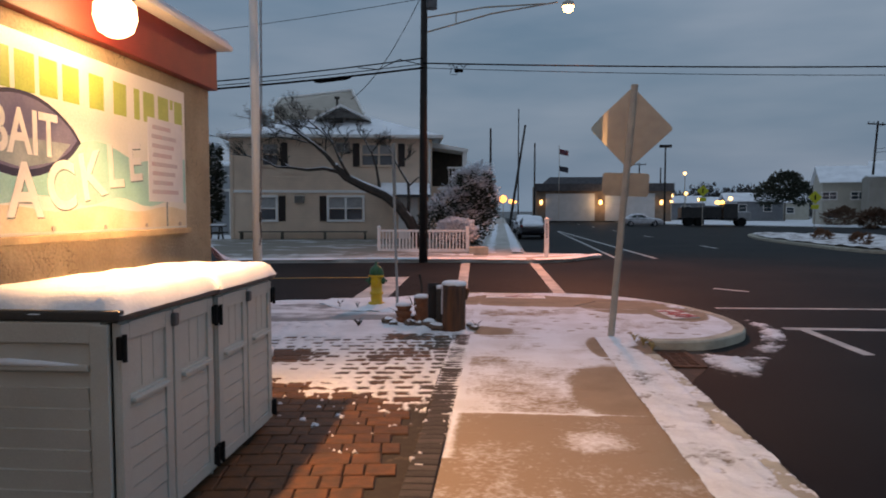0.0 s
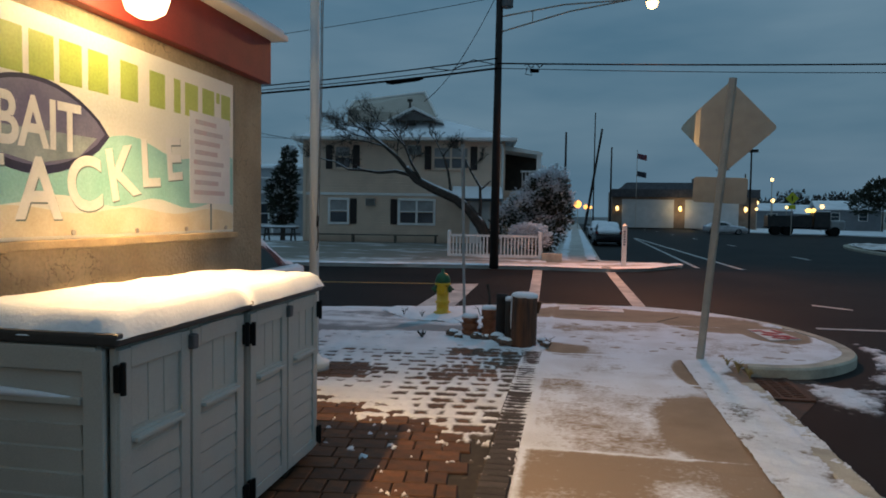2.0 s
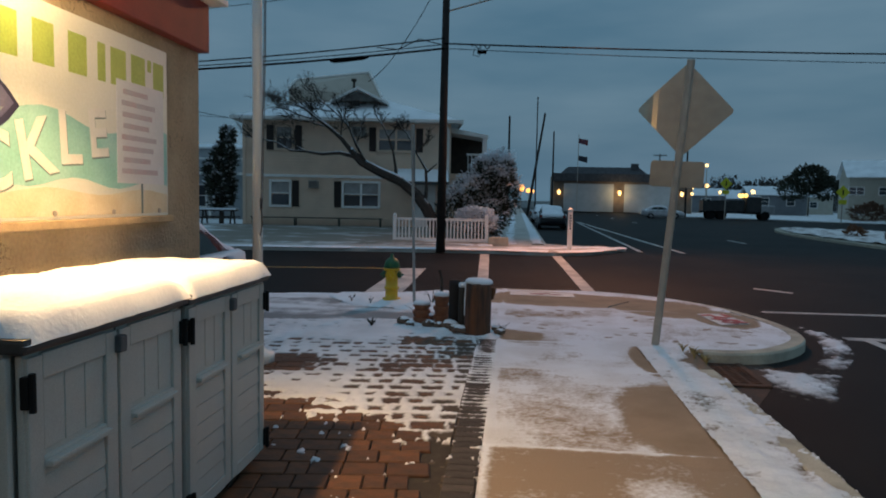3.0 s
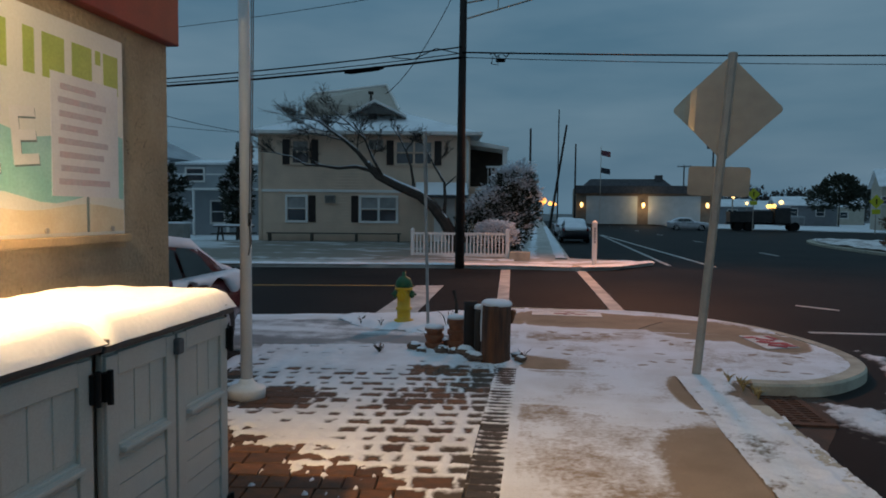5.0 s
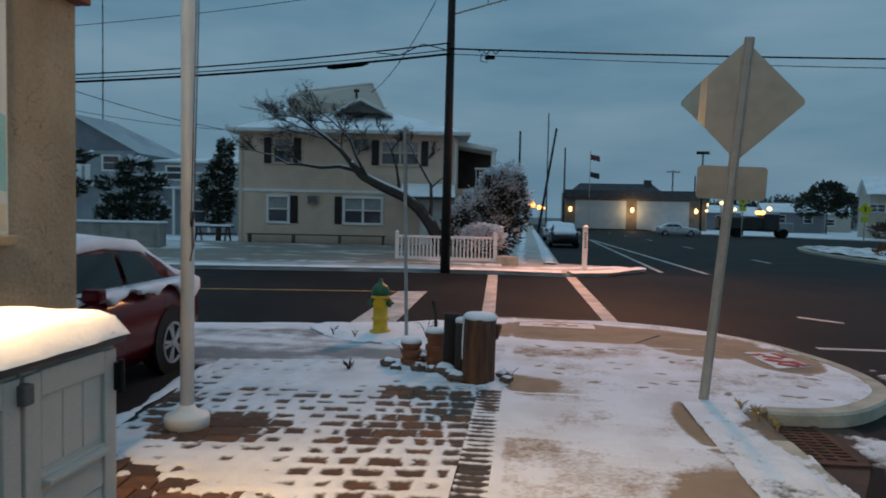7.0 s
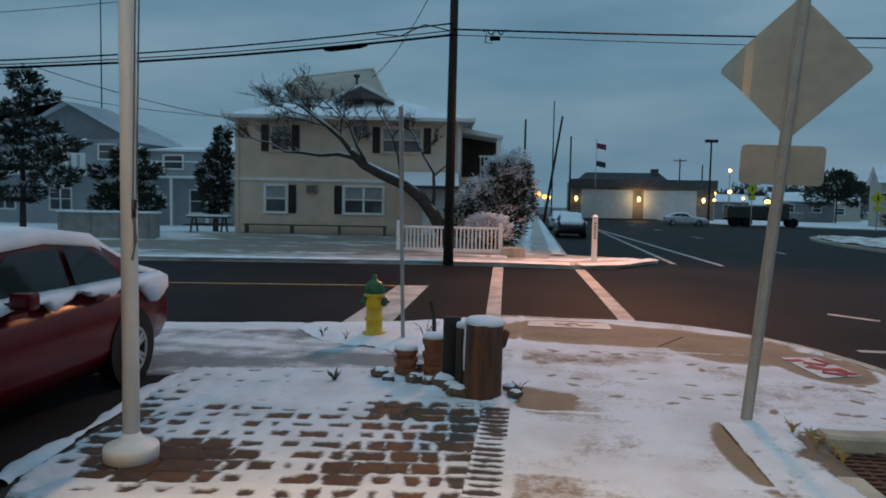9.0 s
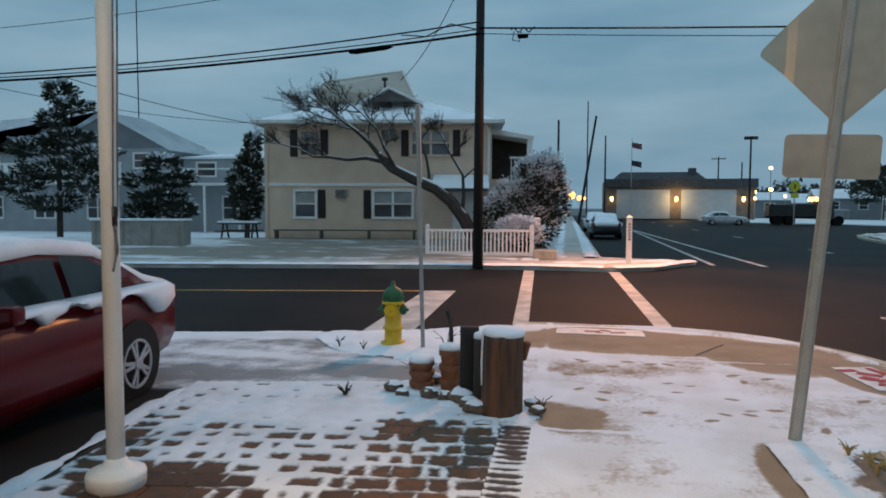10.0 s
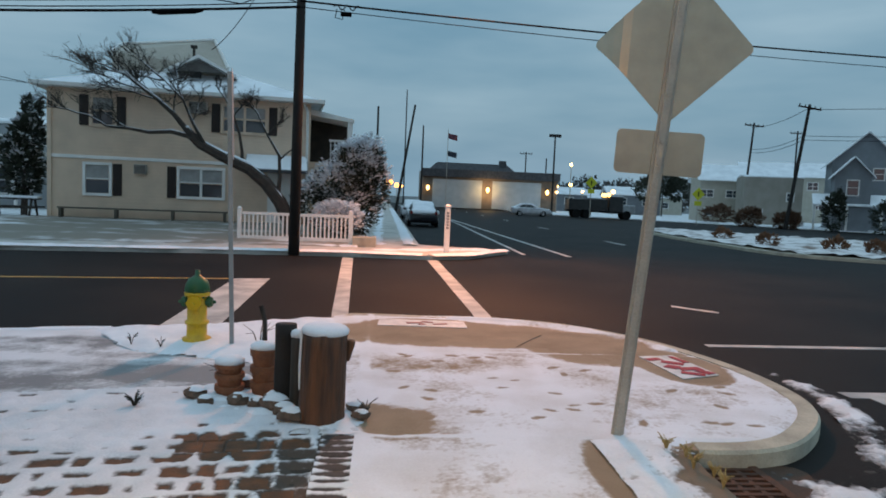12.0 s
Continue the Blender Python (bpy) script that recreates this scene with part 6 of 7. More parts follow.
def ped_sign(x, y, h=4.0):
    p = thing("crossing_sign", pose(x, y, -0.05), "yellow-green diamond crossing sign on a post", "road sign", "yellow signs")
    b = B()
    tube(b, [(0, 0, 0), (0, 0, h)], 0.05, 6)
    part("post", b, STEEL, p)
    lime = mat("lime_sign", (0.55, 0.55, 0.02), (0.5, 0.5, 0.02), 0.5, 4, 0, glow=0.0)
    b = B()
    box(b, (0.95, 0.03, 0.95), (0, -0.05, h - 0.6), pose(0, 0, 0, 0, 45, 0), 0.02)
    part("panel", b, lime, p)
    b = B()
    box(b, (0.75, 0.03, 0.45), (0, -0.05, h - 1.55), None, 0.02)
    part("plate", b, lime, p)
    b = B()
    box(b, (0.14, 0.012, 0.5), (0, -0.072, h - 0.6))
    part("emblem", b, BLACK, p)


ped_sign(23.2, 80, 4.6)
ped_sign(31.9, 72, 3.7)

# low dark woods and roofs that close the view far down the street
wrnd = random.Random(31)
leafy("far_woods", pose(0, 0, -0.1), [(22 + k * 4.6 + wrnd.uniform(-1.5, 1.5), 152 + wrnd.uniform(-6, 6), wrnd.uniform(2.0, 4.6), wrnd.uniform(2.6, 4.6), 2.5, wrnd.uniform(2.4, 4.4)) for k in range(22)], 12000, 0.55, "low dark line of bare winter woods", "woods", mat("far_twigs", (0.035, 0.035, 0.034), (0.06, 0.055, 0.05), 0.9, 0.6, 0.2), 0.0, 77, 0, FAR_SNOW, 1.2)
for x, y, w, h, label in ((39, 140, 13, 2.8, "low grey house far off under a snowy roof"), (54, 138, 11, 3.4, "far tan house under a snowy roof"), (20, 142, 9, 2.6, "small far house under a snowy roof")):
    gable_house("house", pose(x, y, 0, 0, 0, wrnd.uniform(-14, 6)), w, 8, h, 1.5, (GREY_S, CREAM)[int(x > 50)], label, 0.4, [(-w * 0.25, 1.8, 1.3, 1.1), (w * 0.2, 1.8, 1.3, 1.1)])
leafy("far_tree", pose(46.5, 116, -0.1), [(0, 0, 5.6, 3.6, 2.5, 2.3), (2.6, 0, 4.6, 2.6, 2.0, 2.0), (-2.4, 0, 4.4, 2.4, 2.0, 1.8), (0.5, 0, 7.0, 1.8, 1.6, 1.2)], 4200, 0.4, "dark evergreen tree among far houses", "tree", LEAF, 0.0, 81, 5.0, FAR_SNOW, 1.2)
# houses across the main street
gable_house("house", pose(44.8, 90, 0, 0, 0, -16), 7.6, 8, 5.4, 2.0, CREAM, "cream two-storey house with a snowy roof", 0.4, [(-3, 3.6, 1.6, 0.9), (0.2, 3.6, 1.6, 0.9), (-2.6, 1.2, 1.2, 0.9), (3, 3.6, 1.2, 0.9)])
gable_house("house", pose(45.2, 81, 0, 0, 0, -20), 6.2, 7, 5.5, 0.25, mat("tan_block", (0.32, 0.29, 0.25), (0.26, 0.24, 0.2), 0.9, 0.8, 0.1), "plain tan flat-roofed building", 0.05, [(1.8, 3.3, 0.7, 0.9), (-1.6, 1.4, 1.0, 0.7)])
gable_house("house", pose(66.5, 110, 0, 0, 0, -25), 17, 9, 7.4, 2.2, CREAM, "long cream house with a snowy roof and balconies", 0.6, [(-6, 5.8, 1.5, 1.2), (-2.5, 5.8, 1.5, 1.2), (2, 5.8, 1.5, 1.2), (5.5, 5.8, 1.5, 1.2), (-4, 2.8, 1.5, 1.2), (3, 2.8, 1.5, 1.2)])
gable_house("house", pose(51.6, 74.5, 0, 0, 0, -30), 6.4, 9, 7.4, 3.0, GREY_S, "grey gabled house with a steep snowy roof", 0.5, [(-1.9, 6.0, 0.9, 1.2), (1.2, 6.0, 1.0, 1.2), (-2, 1.6, 1.4, 1.2)], True)
gable_house("house", pose(47.0, 70, 0, 0, 0, -30), 3.2, 4, 5.6, 1.7, GREY_S, "grey gabled bay with a tall white window", 0.35, [(0, 4.3, 1.0, 1.5)], True)
bm = B()
loft(bm, [[(u, -2.6, 2.6), (u, 0, 3.7), (u, 0, 3.5), (u, -2.6, 2.45)] for u in (-4.6, 4.6)])
porch = whole("porch", bm, FAR_SNOW, "snow-covered porch roof of the grey house", "porch", at=pose(49.2, 71.5, 0, 0, 0, -30))
for u in (-4.4, -1.5, 1.5, 4.4):
    bm = B()
    box(bm, (0.2, 0.2, 2.6), (u, -2.4, 1.2))
    part("post", bm, TRIM, porch)
gable_house("house", pose(44, 122, 0, 0, 0, -8), 9, 7, 3.4, 1.3, GREY_S, "small grey house with a snowy roof", 0.4, [(-2, 2.2, 1.2, 1.2), (2, 2.2, 1.2, 1.2)])
gable_house("house", pose(33, 132, 0, 0, 0, 0), 11, 8, 3.2, 1.2, GREY_S, "low grey house far down the street", 0.4, [(-2, 2.0, 1.6, 1.2), (2, 2.0, 1.6, 1.2)])
gable_house("house", pose(-9, 72, 0.1, 0, 0, 6), 12, 9, 4.0, 1.5, GREY_S, "dim grey house far along the pavement", 0.4, [(3, 2, 1.4, 1.2)])
gable_house("house", pose(-6, 100, 0.1, 0, 0, 6), 10, 9, 3.4, 1.2, mat("brick_red", (0.14, 0.06, 0.04), (0.1, 0.045, 0.03), 0.9, 2, 0.2), "low red brick house far along the pavement", 0.4, [(2, 2, 1.4, 1.2)])
for k, (x, y, r, h) in enumerate([(38.5, 74, 1.5, 1.8), (41, 71, 1.3, 1.5), (43.5, 67.5, 1.1, 3.6), (46.5, 64, 1.5, 3.2), (33, 150, 5, 6), (29, 152, 4, 5), (40, 84, 2.0, 2.0)]):
    leafy("shrub", pose(x, y, -0.1), [(0, 0, h * 0.5, r, r, h * 0.55), (r * 0.3, 0, h * 0.75, r * 0.6, r * 0.6, h * 0.4)], 900, 0.3 if y < 100 else 0.9, "dark winter shrub by the street", "shrub", LEAF if k in (2, 3, 4, 5) else mat("russet_twig", (0.14, 0.07, 0.04), (0.1, 0.06, 0.04), 0.9, 3, 0.2), 0.03, 40 + k, 0, SNOW, 1.3)
for k, (x, y) in enumerate([(17.6, 34.5), (19.5, 32.5), (20.6, 31.4), (22.5, 30.6), (24.5, 30), (18.3, 40), (26, 31)]):
    leafy("grass_clump", pose(x, y, 0.0), [(0, 0, 0.28, 0.5, 0.4, 0.35)], 260, 0.16, "clump of russet dry grass on the median", "grass", mat("russet_grass", (0.20, 0.09, 0.045), (0.14, 0.07, 0.04), 0.9, 3, 0.2), 0.05, 60 + k, 0, SNOW, 1.4)

# ---- snow lying about ----
def steps(a, b, s):
    return [a + (b - a) * k / max(1, round((b - a) / s)) for k in range(max(1, round((b - a) / s)) + 1)]


def patch(cx, cy, rx, ry):
    return lambda x, y: ((x - cx) / rx) ** 2 + ((y - cy) / ry) ** 2


# pavers: rows laid a little askew, with lengths that vary
PA = radians(7)
PC, PS = math.cos(PA), math.sin(PA)
ROW = 0.205
prnd = random.Random(11)
rows = {}
for r in range(-20, 60):
    cuts, u = [], -5.0 + prnd.uniform(0, 0.2)
    while u < 1.5:
        cuts.append(u)
        u += prnd.choice((0.14, 0.21, 0.21, 0.28))
    rows[r] = cuts


def to_uv(x, y):
    return x * PC + y * PS, -x * PS + y * PC


def joint_distance(x, y):
    u, v = to_uv(x, y)
    r = math.floor(v / ROW)
    dv = min(v - r * ROW, (r + 1) * ROW - v)
    cuts = rows.get(r, [])
    du = min((abs(u - c) for c in cuts), default=1)
    return min(du, dv)


def patio(x, y):
    if y < 6.55:
        return WX + 0.0 < x < -0.30
    left = -2.95 - 0.13 * (y - 7.4)
    return left < x < -0.30 and y < 10.05 + 0.19 * (x + 3.3)


PATIO_OUT = [(WX + 0.01, -4), (-0.085, -4), (-0.085, 10.62), (-3.35, 10.0), (-2.95, 7.0), (-2.95, 6.5), (WX + 0.01, 6.5)]
bare_patches = [patch(0.3, 9.62, 0.35, 0.42)]


def paver_snow(x, y):
    edge = y - (5.72 - 0.55 * (x + 0.18))
    d = min(0.1, joint_distance(x, y))
    wob = 0.3 * fbm(x, y, 3.0, 1) + 0.16 * fbm(x, y, 11.0, 8) - 0.16 * min(1, d / 0.06) + 0.1
    big = fbm(x, y, 0.9, 4)
    m = 0.05 + 1.5 * big
    if edge < 0.75:
        m = 1.35 - 1.6 * max(0, edge - 0.25) - 1.0 * max(0, min(1, (x + 1.5) / 0.6)) + 0.8 * big
    if y > 8.75 - 0.1 * x and x < -1.2:
        m = 1.7 + 1.0 * big
    band = patch(-0.95, 7.6, 0.75, 0.75)(x, y)
    m -= 1.0 * max(0, 1 - band)
    m -= 1.3 * max(0, 1 - patch(-1.1, 9.05, 0.75, 0.25)(x, y))
    m -= 2.4 * max(0, 1 - patch(-2.25, 7.75, 0.85, 0.5)(x, y))
    m -= 1.6 * max(0, 1 - patch(-3.0, 8.8, 0.25, 1.2)(x, y))
    m += 2.0 * max(0, 1 - patch(-1.0, 9.75, 0.85, 0.5)(x, y))
    u, v = to_uv(x, y)
    r = math.floor(v / ROW)
    cell = sum(1 for c in rows.get(r, []) if c < u)
    own = 1.5 * noise.noise(Vector((r * 1.7, cell * 2.3, 0.5))) * 1.6
    z = 0.006 * (2.2 * m + own) + 0.011 * (1 - d / 0.032) + 0.007 * fbm(x, y, 9, 2) + 0.004 * fbm(x, y, 30, 2)
    if z > 0.010:
        z = 0.010 + 0.3 * (z - 0.010)
    if edge + wob < 0.0:
        lump = fbm(x, y, 6.5, 9)
        z = min(z, -0.03 + max(0, lump - 0.52) * 0.35) if edge > -1.4 else -0.03
    return z


sheet("snow_on_pavers", "snow lying in the joints and drifting over the pavers", steps(-3.3, -0.29, 0.022), steps(4.3, 10.6, 0.022), lambda x, y: paver_snow(x, y) + 0.0065, PAVER_SNOW, keep=patio,
      depth=lambda x, y: max(0.0, min(1.0, (paver_snow(x, y) + 0.0085) / 0.017)))
def edging_snow(x, y):
    k = (y - 3.9 + 0.0525) / 0.105
    d = 0.0525 - abs(k % 1 - 0.5) * 0.105
    own = 0.016 * noise.noise(Vector((math.floor(k) * 1.9, 3.3, 0)))
    z = -0.0095 + own + 0.010 * fbm(x, y, 1.3, 5) + 0.011 * (1 - d / 0.022) + 0.006 * fbm(x, y, 8, 2) + 0.003 * fbm(x, y, 30, 2) + 0.013 * max(0, 1 - abs(x + 0.085) / 0.05) + 0.009 * max(0, 1 - abs(x + 0.3) / 0.03)
    if y < 5.75 + 0.2 * fbm(x, y, 3, 7) and fbm(x, y, 6, 3) < 0.3:
        z -= 0.06
    return z


sheet("snow_on_edging", "snow in the joints of the brick edging", steps(-0.31, -0.06, 0.018), steps(4.4, 9.6, 0.018), lambda x, y: edging_snow(x, y) + 0.004, PAVER_SNOW,
      depth=lambda x, y: max(0.0, min(1.0, (edging_snow(x, y) + 0.006) / 0.014)))


def pave_cover(x, y):
    n = fbm(x, y, 1.1, 6) * 0.55 + fbm(x, y, 7, 2) * 0.22 + fbm(x, y, 28, 5) * 0.2 + fbm(x, y, 70, 3) * 0.14
    m = (-0.22 if y < 7.95 else 0.08 if y < 9.3 else 0.0) + n
    if y < 5.72:
        m = -0.75 + n * 0.7 + 0.5 * max(0, 1 - patch(1.0, 5.0, 0.35, 0.3)(x, y))
    m -= 1.5 * max(0, 1 - patch(1.42, 6.5, 0.5, 1.1)(x, y)) ** 0.8
    m -= 2.6 * max(0, 1 - patch(1.56, 8.55, 0.17, 0.8)(x, y))
    m -= 1.5 * max(0, 1 - patch(0.12 + 0.25 * (9.7 - y), 9.68, 0.4, 0.48)(x, y) + 0.5 * fbm(x, y, 2.5, 9)) * (abs(y - 9.68) < 0.6) * (x < 0.9)
    m -= 1.9 * max(0, 1 - patch(0.95, 12.9, 1.9, 0.8)(x, y)) ** 0.6
    m -= 1.9 * max(0, 1 - patch(2.5, 12.3, 0.8, 0.95)(x, y)) ** 0.6
    m -= 4 * max(0, 1 - patch(3.22, 11.48, 0.5, 0.8)(x, y))
    m -= 4 * max(0, 1 - patch(0.63, 13.56, 0.85, 0.36)(x, y))
    m -= 0.45 * max(0, 1 - patch(0.7, 11.3, 0.9, 0.35)(x, y))
    for j in (5.7, 7.95, 9.3, 11.95):
        m += 1.3 * max(0, 1 - abs(y - j + 0.03 * fbm(x, y, 3, 1)) / 0.045)
    m += 0.8 * max(0, 1 - abs(x + 0.06) / 0.06) * (y > 4.6)
    return m


prints = []
frnd = random.Random(5)
for k in range(44):
    prints.append((frnd.uniform(0.2, 3.3), frnd.uniform(9.3, 11.9), frnd.gauss(0.2, 0.5)))


def print_hole(x, y):
    h = 0
    for px, py, a in prints:
        dx, dy = x - px, y - py
        if abs(dx) < 0.16 and abs(dy) < 0.16:
            u, v = dx * math.cos(a) + dy * math.sin(a), -dx * math.sin(a) + dy * math.cos(a)
            h = max(h, 1 - (u / 0.09) ** 2 - (v / 0.04) ** 2)
    return h


def snow_depth(x, y):
    return max(0.0, min(1.0, (pave_cover(x, y) + 0.85) / 1.25)) - 0.95 * max(0, print_hole(x, y))


sheet("snow_on_pavement", "thin trodden snow on the pavement slabs", steps(-0.085, 1.58, 0.024), steps(3.6, 9.32, 0.024), lambda x, y: 0.0065 + 0.0065 * max(-1.6, min(0.9, pave_cover(x, y))) - 0.006 * print_hole(x, y), THIN_SNOW, depth=snow_depth)
OUTER = curve_through([(-0.55, 13.98), (0.7, 14.14), (1.66, 14.12), (2.6, 13.75), (3.4, 12.85), (3.83, 11.7), (3.93, 10.7), (3.76, 9.98), (3.3, 9.4), (2.85, 9.12), (2.3, 9.08), (1.8, 8.9), (-0.5, 8.7), (-0.6, 11.6)], 4)
sheet("snow_on_corner", "thin trodden snow on the rounded pavement corner", steps(-0.55, 3.95, 0.028), steps(9.05, 14.15, 0.028),
      lambda x, y: 0.0045 + 0.0065 * max(-1.6, min(0.9, pave_cover(x, y))) + 0.03 * max(0, 1 - abs(away(OUTER, x, y) - 0.2) / 0.1) * (y > 12.2) * (x > 1) - 0.035 * max(0, 1 - away(OUTER, x, y) / (0.18 + 0.05 * fbm(x, y, 5, 4))) * (y < 13.4) - 0.006 * print_hole(x, y), THIN_SNOW, depth=snow_depth,
      keep=lambda x, y: inside(OUTER, x, y) and not (x < 1.56 and y < 9.29))


def verge_snow(x, y):
    m = 0.25 + 0.8 * fbm(x, y, 2.6, 3) + 0.5 * fbm(x, y, 11, 3) + 0.35 * fbm(x, y, 32, 3)
    m -= 1.2 * max(0, 1 - patch(2.15, 8.5, 0.2, 0.7)(x, y))
    return -0.004 + 0.024 * max(-1, min(0.9, m - (0.5 if x > 2.06 else 0.0)))


sheet("snow_on_verge", "lumpy trodden snow on the verge and kerb", steps(1.57, 2.2, 0.022), steps(2.5, 9.25, 0.024), lambda x, y: verge_snow(x, y) + 0.008, VERGE_SNOW,
      depth=lambda x, y: max(0.0, min(1.0, (verge_snow(x, y) + 0.02) / 0.026)))
GUT = curve_through([(2.76, 9.02), (2.78, 8.5), (2.72, 7.9), (3.1, 7.6), (3.5, 8.4), (3.95, 9.15), (4.35, 9.9), (4.6, 10.8), (4.55, 11.6), (4.3, 12.2), (4.3, 11.5), (4.2, 10.7), (3.95, 9.9), (3.55, 9.2), (3.15, 8.9)], 4)


def gutter_snow(x, y):
    m = 0.75 * min(1, away(GUT, x, y) / 0.25) + 0.55 * fbm(x, y, 2.2, 3) + 0.3 * fbm(x, y, 9, 3)
    m -= 0.8 * max(0, 1 - patch(3.5, 8.95, 0.45, 0.25)(x, y))
    return max(0.0, min(1.0, m))


sheet("snow_in_gutter", "ploughed snow in the gutter round the corner", steps(2.6, 4.95, 0.03), steps(7.5, 12.6, 0.03),
      lambda x, y: ROAD_Z - 0.004 + 0.045 * gutter_snow(x, y) + 0.012 * fbm(x, y, 14, 3), GUTTER_SNOW, keep=lambda x, y: inside(GUT, x, y), depth=gutter_snow)
STRIP = curve_through([(-2.5, 11.85), (-1.9, 11.65), (-0.5, 11.3), (-0.28, 12.4), (-0.4, 13.95), (-2.0, 13.4), (-3.2, 12.95), (-2.9, 12.35)], 4)
sheet("snow_by_hydrant", "snow bank round the hydrant", steps(-4.0, -0.25, 0.04), steps(11.1, 14.0, 0.04),
      lambda x, y: -0.044 + 0.07 * min(1, away(STRIP, x, y) / 0.3) + 0.025 * fbm(x, y, 3, 3) - 0.07 * max(0, 1 - patch(-0.75, 11.6, 0.5, 0.25)(x, y)), keep=lambda x, y: inside(STRIP, x, y))
HEAP = curve_through([(-1.6, 10.05), (-1.0, 9.55), (-0.3, 9.3), (-0.02, 9.25), (0.05, 9.6), (-0.05, 10.2), (-0.5, 10.7), (-1.4, 10.6)], 4)
sheet("snow_round_pots", "snow heaped round the pilings and pots", steps(-1.7, 0.1, 0.025), steps(9.2, 10.8, 0.025),
      lambda x, y: -0.03 + 0.06 * min(1, away(HEAP, x, y) / 0.22) + 0.03 * fbm(x, y, 5, 3), keep=lambda x, y: inside(HEAP, x, y))


def strip_snow(name, label, pts, width, z, thick, res, rag=0.5, seed=0):
    """Snow along a line, ragged at its sides."""
    pts = [Vector(p) for p in pts]
    verts, faces = [], []
    along = []
    for a, b in zip(pts, pts[1:]):
        n = max(2, int((b - a).length / res))
        along += [(a.lerp(b, k / n), (b - a).normalized()) for k in range(n)]
    cols = 7
    for p, w in along:
        side = Vector((-w.y, w.x))
        grow = 1 + rag * fbm(p.x, p.y, 0.9, seed) + rag * 0.6 * fbm(p.x, p.y, 4.0, seed + 1)
        for c in range(cols):
            s = (c / (cols - 1) - 0.5) * width * max(0.05, grow)
            q = p + side * s
            e = 1 - (2 * c / (cols - 1) - 1) ** 2
            verts.append((q.x, q.y, z + thick * (e ** 0.5) * min(1.3, max(0.1, grow)) - 0.005))
    for k in range(len(along) - 1):
        for c in range(cols - 1):
            i = k * cols + c
            faces.append((i, i + 1, i + cols + 1, i + cols))
    me = bpy.data.meshes.new(name)
    me.from_pydata(verts, [], faces)
    me.materials.append(SNOW)
    for f in me.polygons:
        f.use_smooth = True
    return tagged(new(name, me), label, "snow", kind="stuff")


strip_snow("snow_along_kerb", "snow along the far kerb", [(-40, 17.75), (-4.4, 23.95), (-0.8, 24.35), (1.45, 24.1)], 0.4, 0.0, 0.05, 0.2, 0.5, 1)
strip_snow("snow_along_kerb", "snow along the far corner kerb", [(1.45, 24.1), (2.6, 24.75), (4.1, 27.0)], 0.5, 0.0, 0.05, 0.12, 0.4, 2)
strip_snow("snow_along_kerb", "snow across the far corner", [(-0.2, 25.4), (1.5, 26.0), (3.6, 27.1)], 0.7, 0.0, 0.03, 0.12, 0.8, 3)
strip_snow("snow_along_pavement", "snow along the pavement down the street", [(1.0, 27.5), (1.05, 40), (1.1, 90)], 0.42, 0.0, 0.05, 0.4, 0.6, 4)
strip_snow("snow_along_pavement", "thin snow on the pavement down the street", [(-0.1, 27.5), (-0.1, 90)], 0.4, 0.0, 0.02, 0.4, 1.3, 5)
strip_snow("snow_along_kerb", "snow along the near edge of the side street", [(-30, 8.45), (-4.6, 12.72), (-3.0, 13.05)], 0.16, -0.06, 0.03, 0.12, 0.6, 6)


def apron_snow(x, y):
    edge = 12.75 + 0.17 * (x + 4.4)
    m = 0.42 + 0.4 * fbm(x * 0.5, y * 2.2, 1.0, 15) + 0.3 * fbm(x, y, 4, 4)
    m += 0.7 * max(0, 1 - abs(y - edge + 0.2) / 0.28) - 0.5 * max(0, 1 - abs(y - 10.9 - 0.17 * (x + 2)) / 0.5)
    return max(0.0, min(1.0, m))


sheet("snow_on_driveway", "thin streaks of frost and snow on the driveway apron", steps(-9, -0.45, 0.06), steps(9.2, 13.2, 0.05), lambda x, y: -0.047 + 0.006 * apron_snow(x, y), APRON_SNOW,
      keep=lambda x, y: 10.06 + 0.18 * (x + 3.3) < y < 12.72 + 0.17 * (x + 4.4), depth=apron_snow)
strip_snow("snow_on_driveway", "snow along the edge of the pavers", [(-3.1, 7.3), (-3.35, 9.9), (-1.4, 10.35)], 0.15, -0.03, 0.03, 0.05, 1.3, 8)
strip_snow("snow_by_fence", "snow at the foot of the fence", [(-4.8, 26.3), (-0.5, 26.5)], 0.7, 0.0, 0.05, 0.2, 0.5, 9)
GRASSY = mat("snowy_grass", (0.74, 0.70, 0.69), (0.20, 0.13, 0.095), 0.9, 1.3, 0.5, fine=9, low=0.47, high=0.72)
sheet("snow_on_median", "thin snow and dead grass on the median", steps(15.5, 46, 0.3), steps(22, 54, 0.3), lambda x, y: 0.03 + 0.08 * min(1, away(MEDIAN, x, y) / 0.6) + 0.1 * fbm(x, y, 0.9, 2), GRASSY, keep=lambda x, y: inside(MEDIAN, x, y) and away(MEDIAN, x, y) > 0.22)
strip_snow("snow_across_street", "snow along the far side of the main street", [(24, 99), (45, 78), (61, 61.5), (120, 61.5)], 2.4, -0.02, 0.1, 0.8, 0.5, 12)

# ---- pavers, laid last ----
bm = B()
slab(bm, PATIO_OUT, -0.16, -0.022)
patio_ob = whole("paver_patio", bm, SAND, "brown clay pavers with a grey brick edging", "paving", kind="structure")


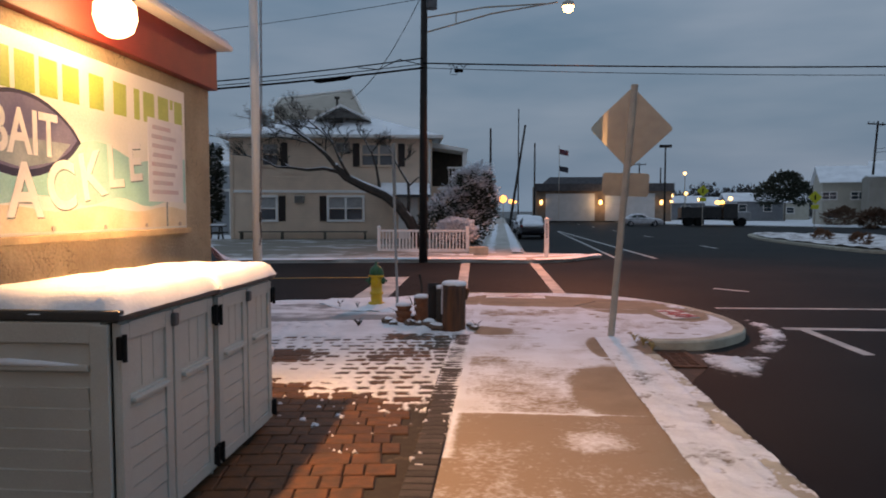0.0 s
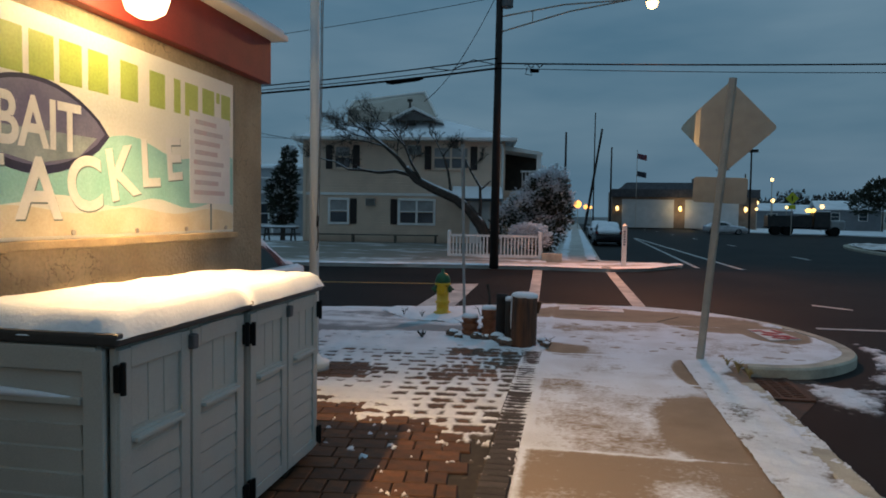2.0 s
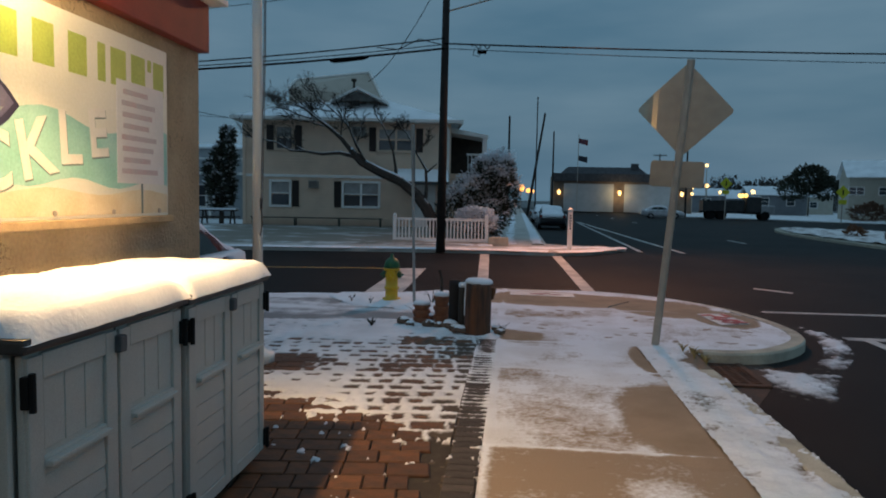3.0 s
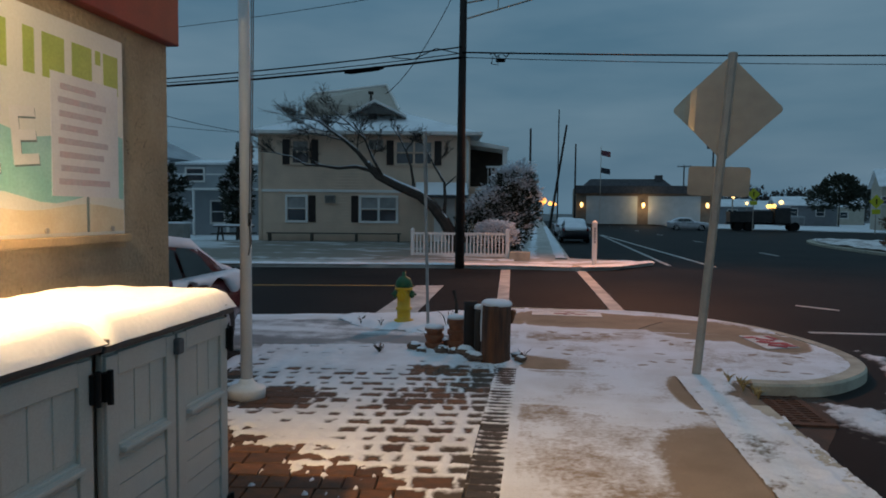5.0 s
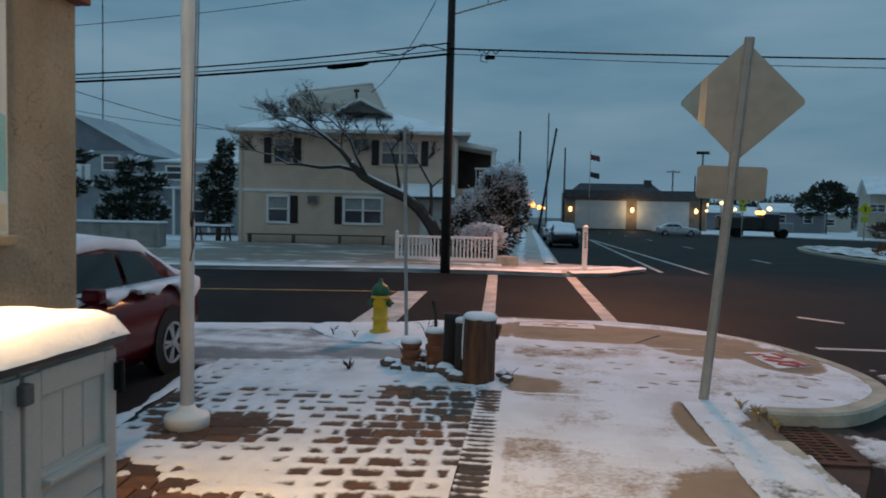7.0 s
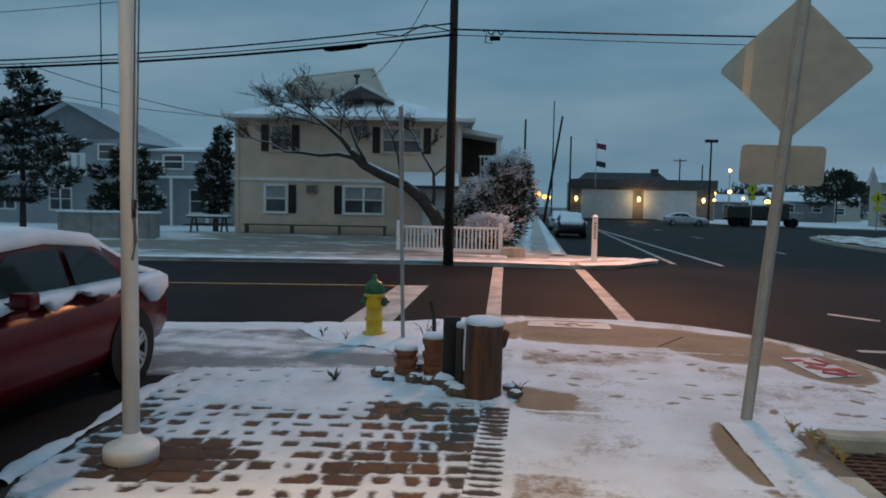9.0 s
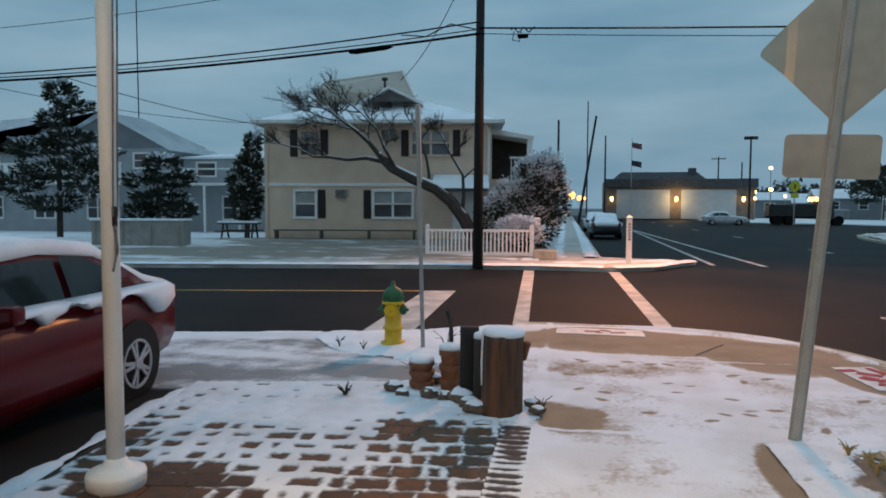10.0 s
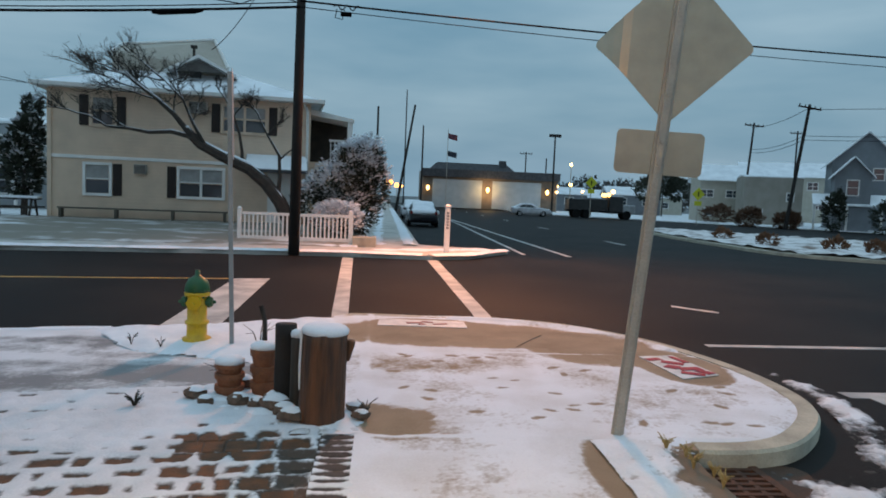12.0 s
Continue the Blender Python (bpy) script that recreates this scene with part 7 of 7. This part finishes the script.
def paver_mesh(name, l, w, material):
    c, h = 0.006, 0.05
    vs = [(x * (l / 2), y * (w / 2), -h) for x, y in ((-1, -1), (1, -1), (1, 1), (-1, 1))]
    vs += [(x * (l / 2), y * (w / 2), -c) for x, y in ((-1, -1), (1, -1), (1, 1), (-1, 1))]
    vs += [(x * (l / 2 - c), y * (w / 2 - c), 0) for x, y in ((-1, -1), (1, -1), (1, 1), (-1, 1))]
    fs = [(8, 9, 10, 11)] + [(a + k, a + (k + 1) % 4, a + 4 + (k + 1) % 4, a + 4 + k) for a in (0, 4) for k in range(4)]
    me = bpy.data.meshes.new(name)
    me.from_pydata(vs, [], fs)
    me.materials.append(material)
    return me, vs, fs


MESHES = {}
rest_v, rest_f = [], []
count = 0
for r, cuts in rows.items():
    for u0, u1 in zip(cuts, cuts[1:]):
        uc, vc = (u0 + u1) / 2, (r + 0.5) * ROW
        x, y = uc * PC - vc * PS, uc * PS + vc * PC
        half = (u1 - u0) / 2
        if not (patio(x + half + 0.02, y) and patio(x - half - 0.02, y) and patio(x, y + 0.1)) or y < 2.0:
            continue
        key = round(u1 - u0, 2)
        if key not in MESHES:
            MESHES[key] = paver_mesh("paver", key - 0.012, ROW - 0.012, PAVER)
        tilt = pose(x, y, prnd.uniform(-0.004, 0.001), prnd.uniform(-0.7, 0.7), prnd.uniform(-0.7, 0.7), 7)
        if count < 240 and 4.7 < y < 8.2:
            ob = new("paver", MESHES[key][0])
            ob.parent = patio_ob
            ob.matrix_basis = tilt
            count += 1
        else:
            n = len(rest_v)
            rest_v += [tuple(tilt @ Vector(v)) for v in MESHES[key][1]]
            rest_f += [tuple(i + n for i in f) for f in MESHES[key][2]]
edge_me = paver_mesh("edging_brick", 0.195, 0.096, PAVER_GREY)
for k in range(64):
    y = 3.9 + k * 0.105
    if y > 10.4:
        break
    m = pose(-0.195, y, prnd.uniform(-0.003, 0.001), prnd.uniform(-0.8, 0.8), prnd.uniform(-0.8, 0.8), 0)
    ob = new("edging_brick", edge_me[0])
    ob.parent = patio_ob
    ob.matrix_basis = m
me = bpy.data.meshes.new("paver_rest")
me.from_pydata(rest_v, [], rest_f)
me.materials.append(PAVER)
rest = new("paver_rest", me)
rest.parent = patio_ob
tagged(rest, kind="stuff")
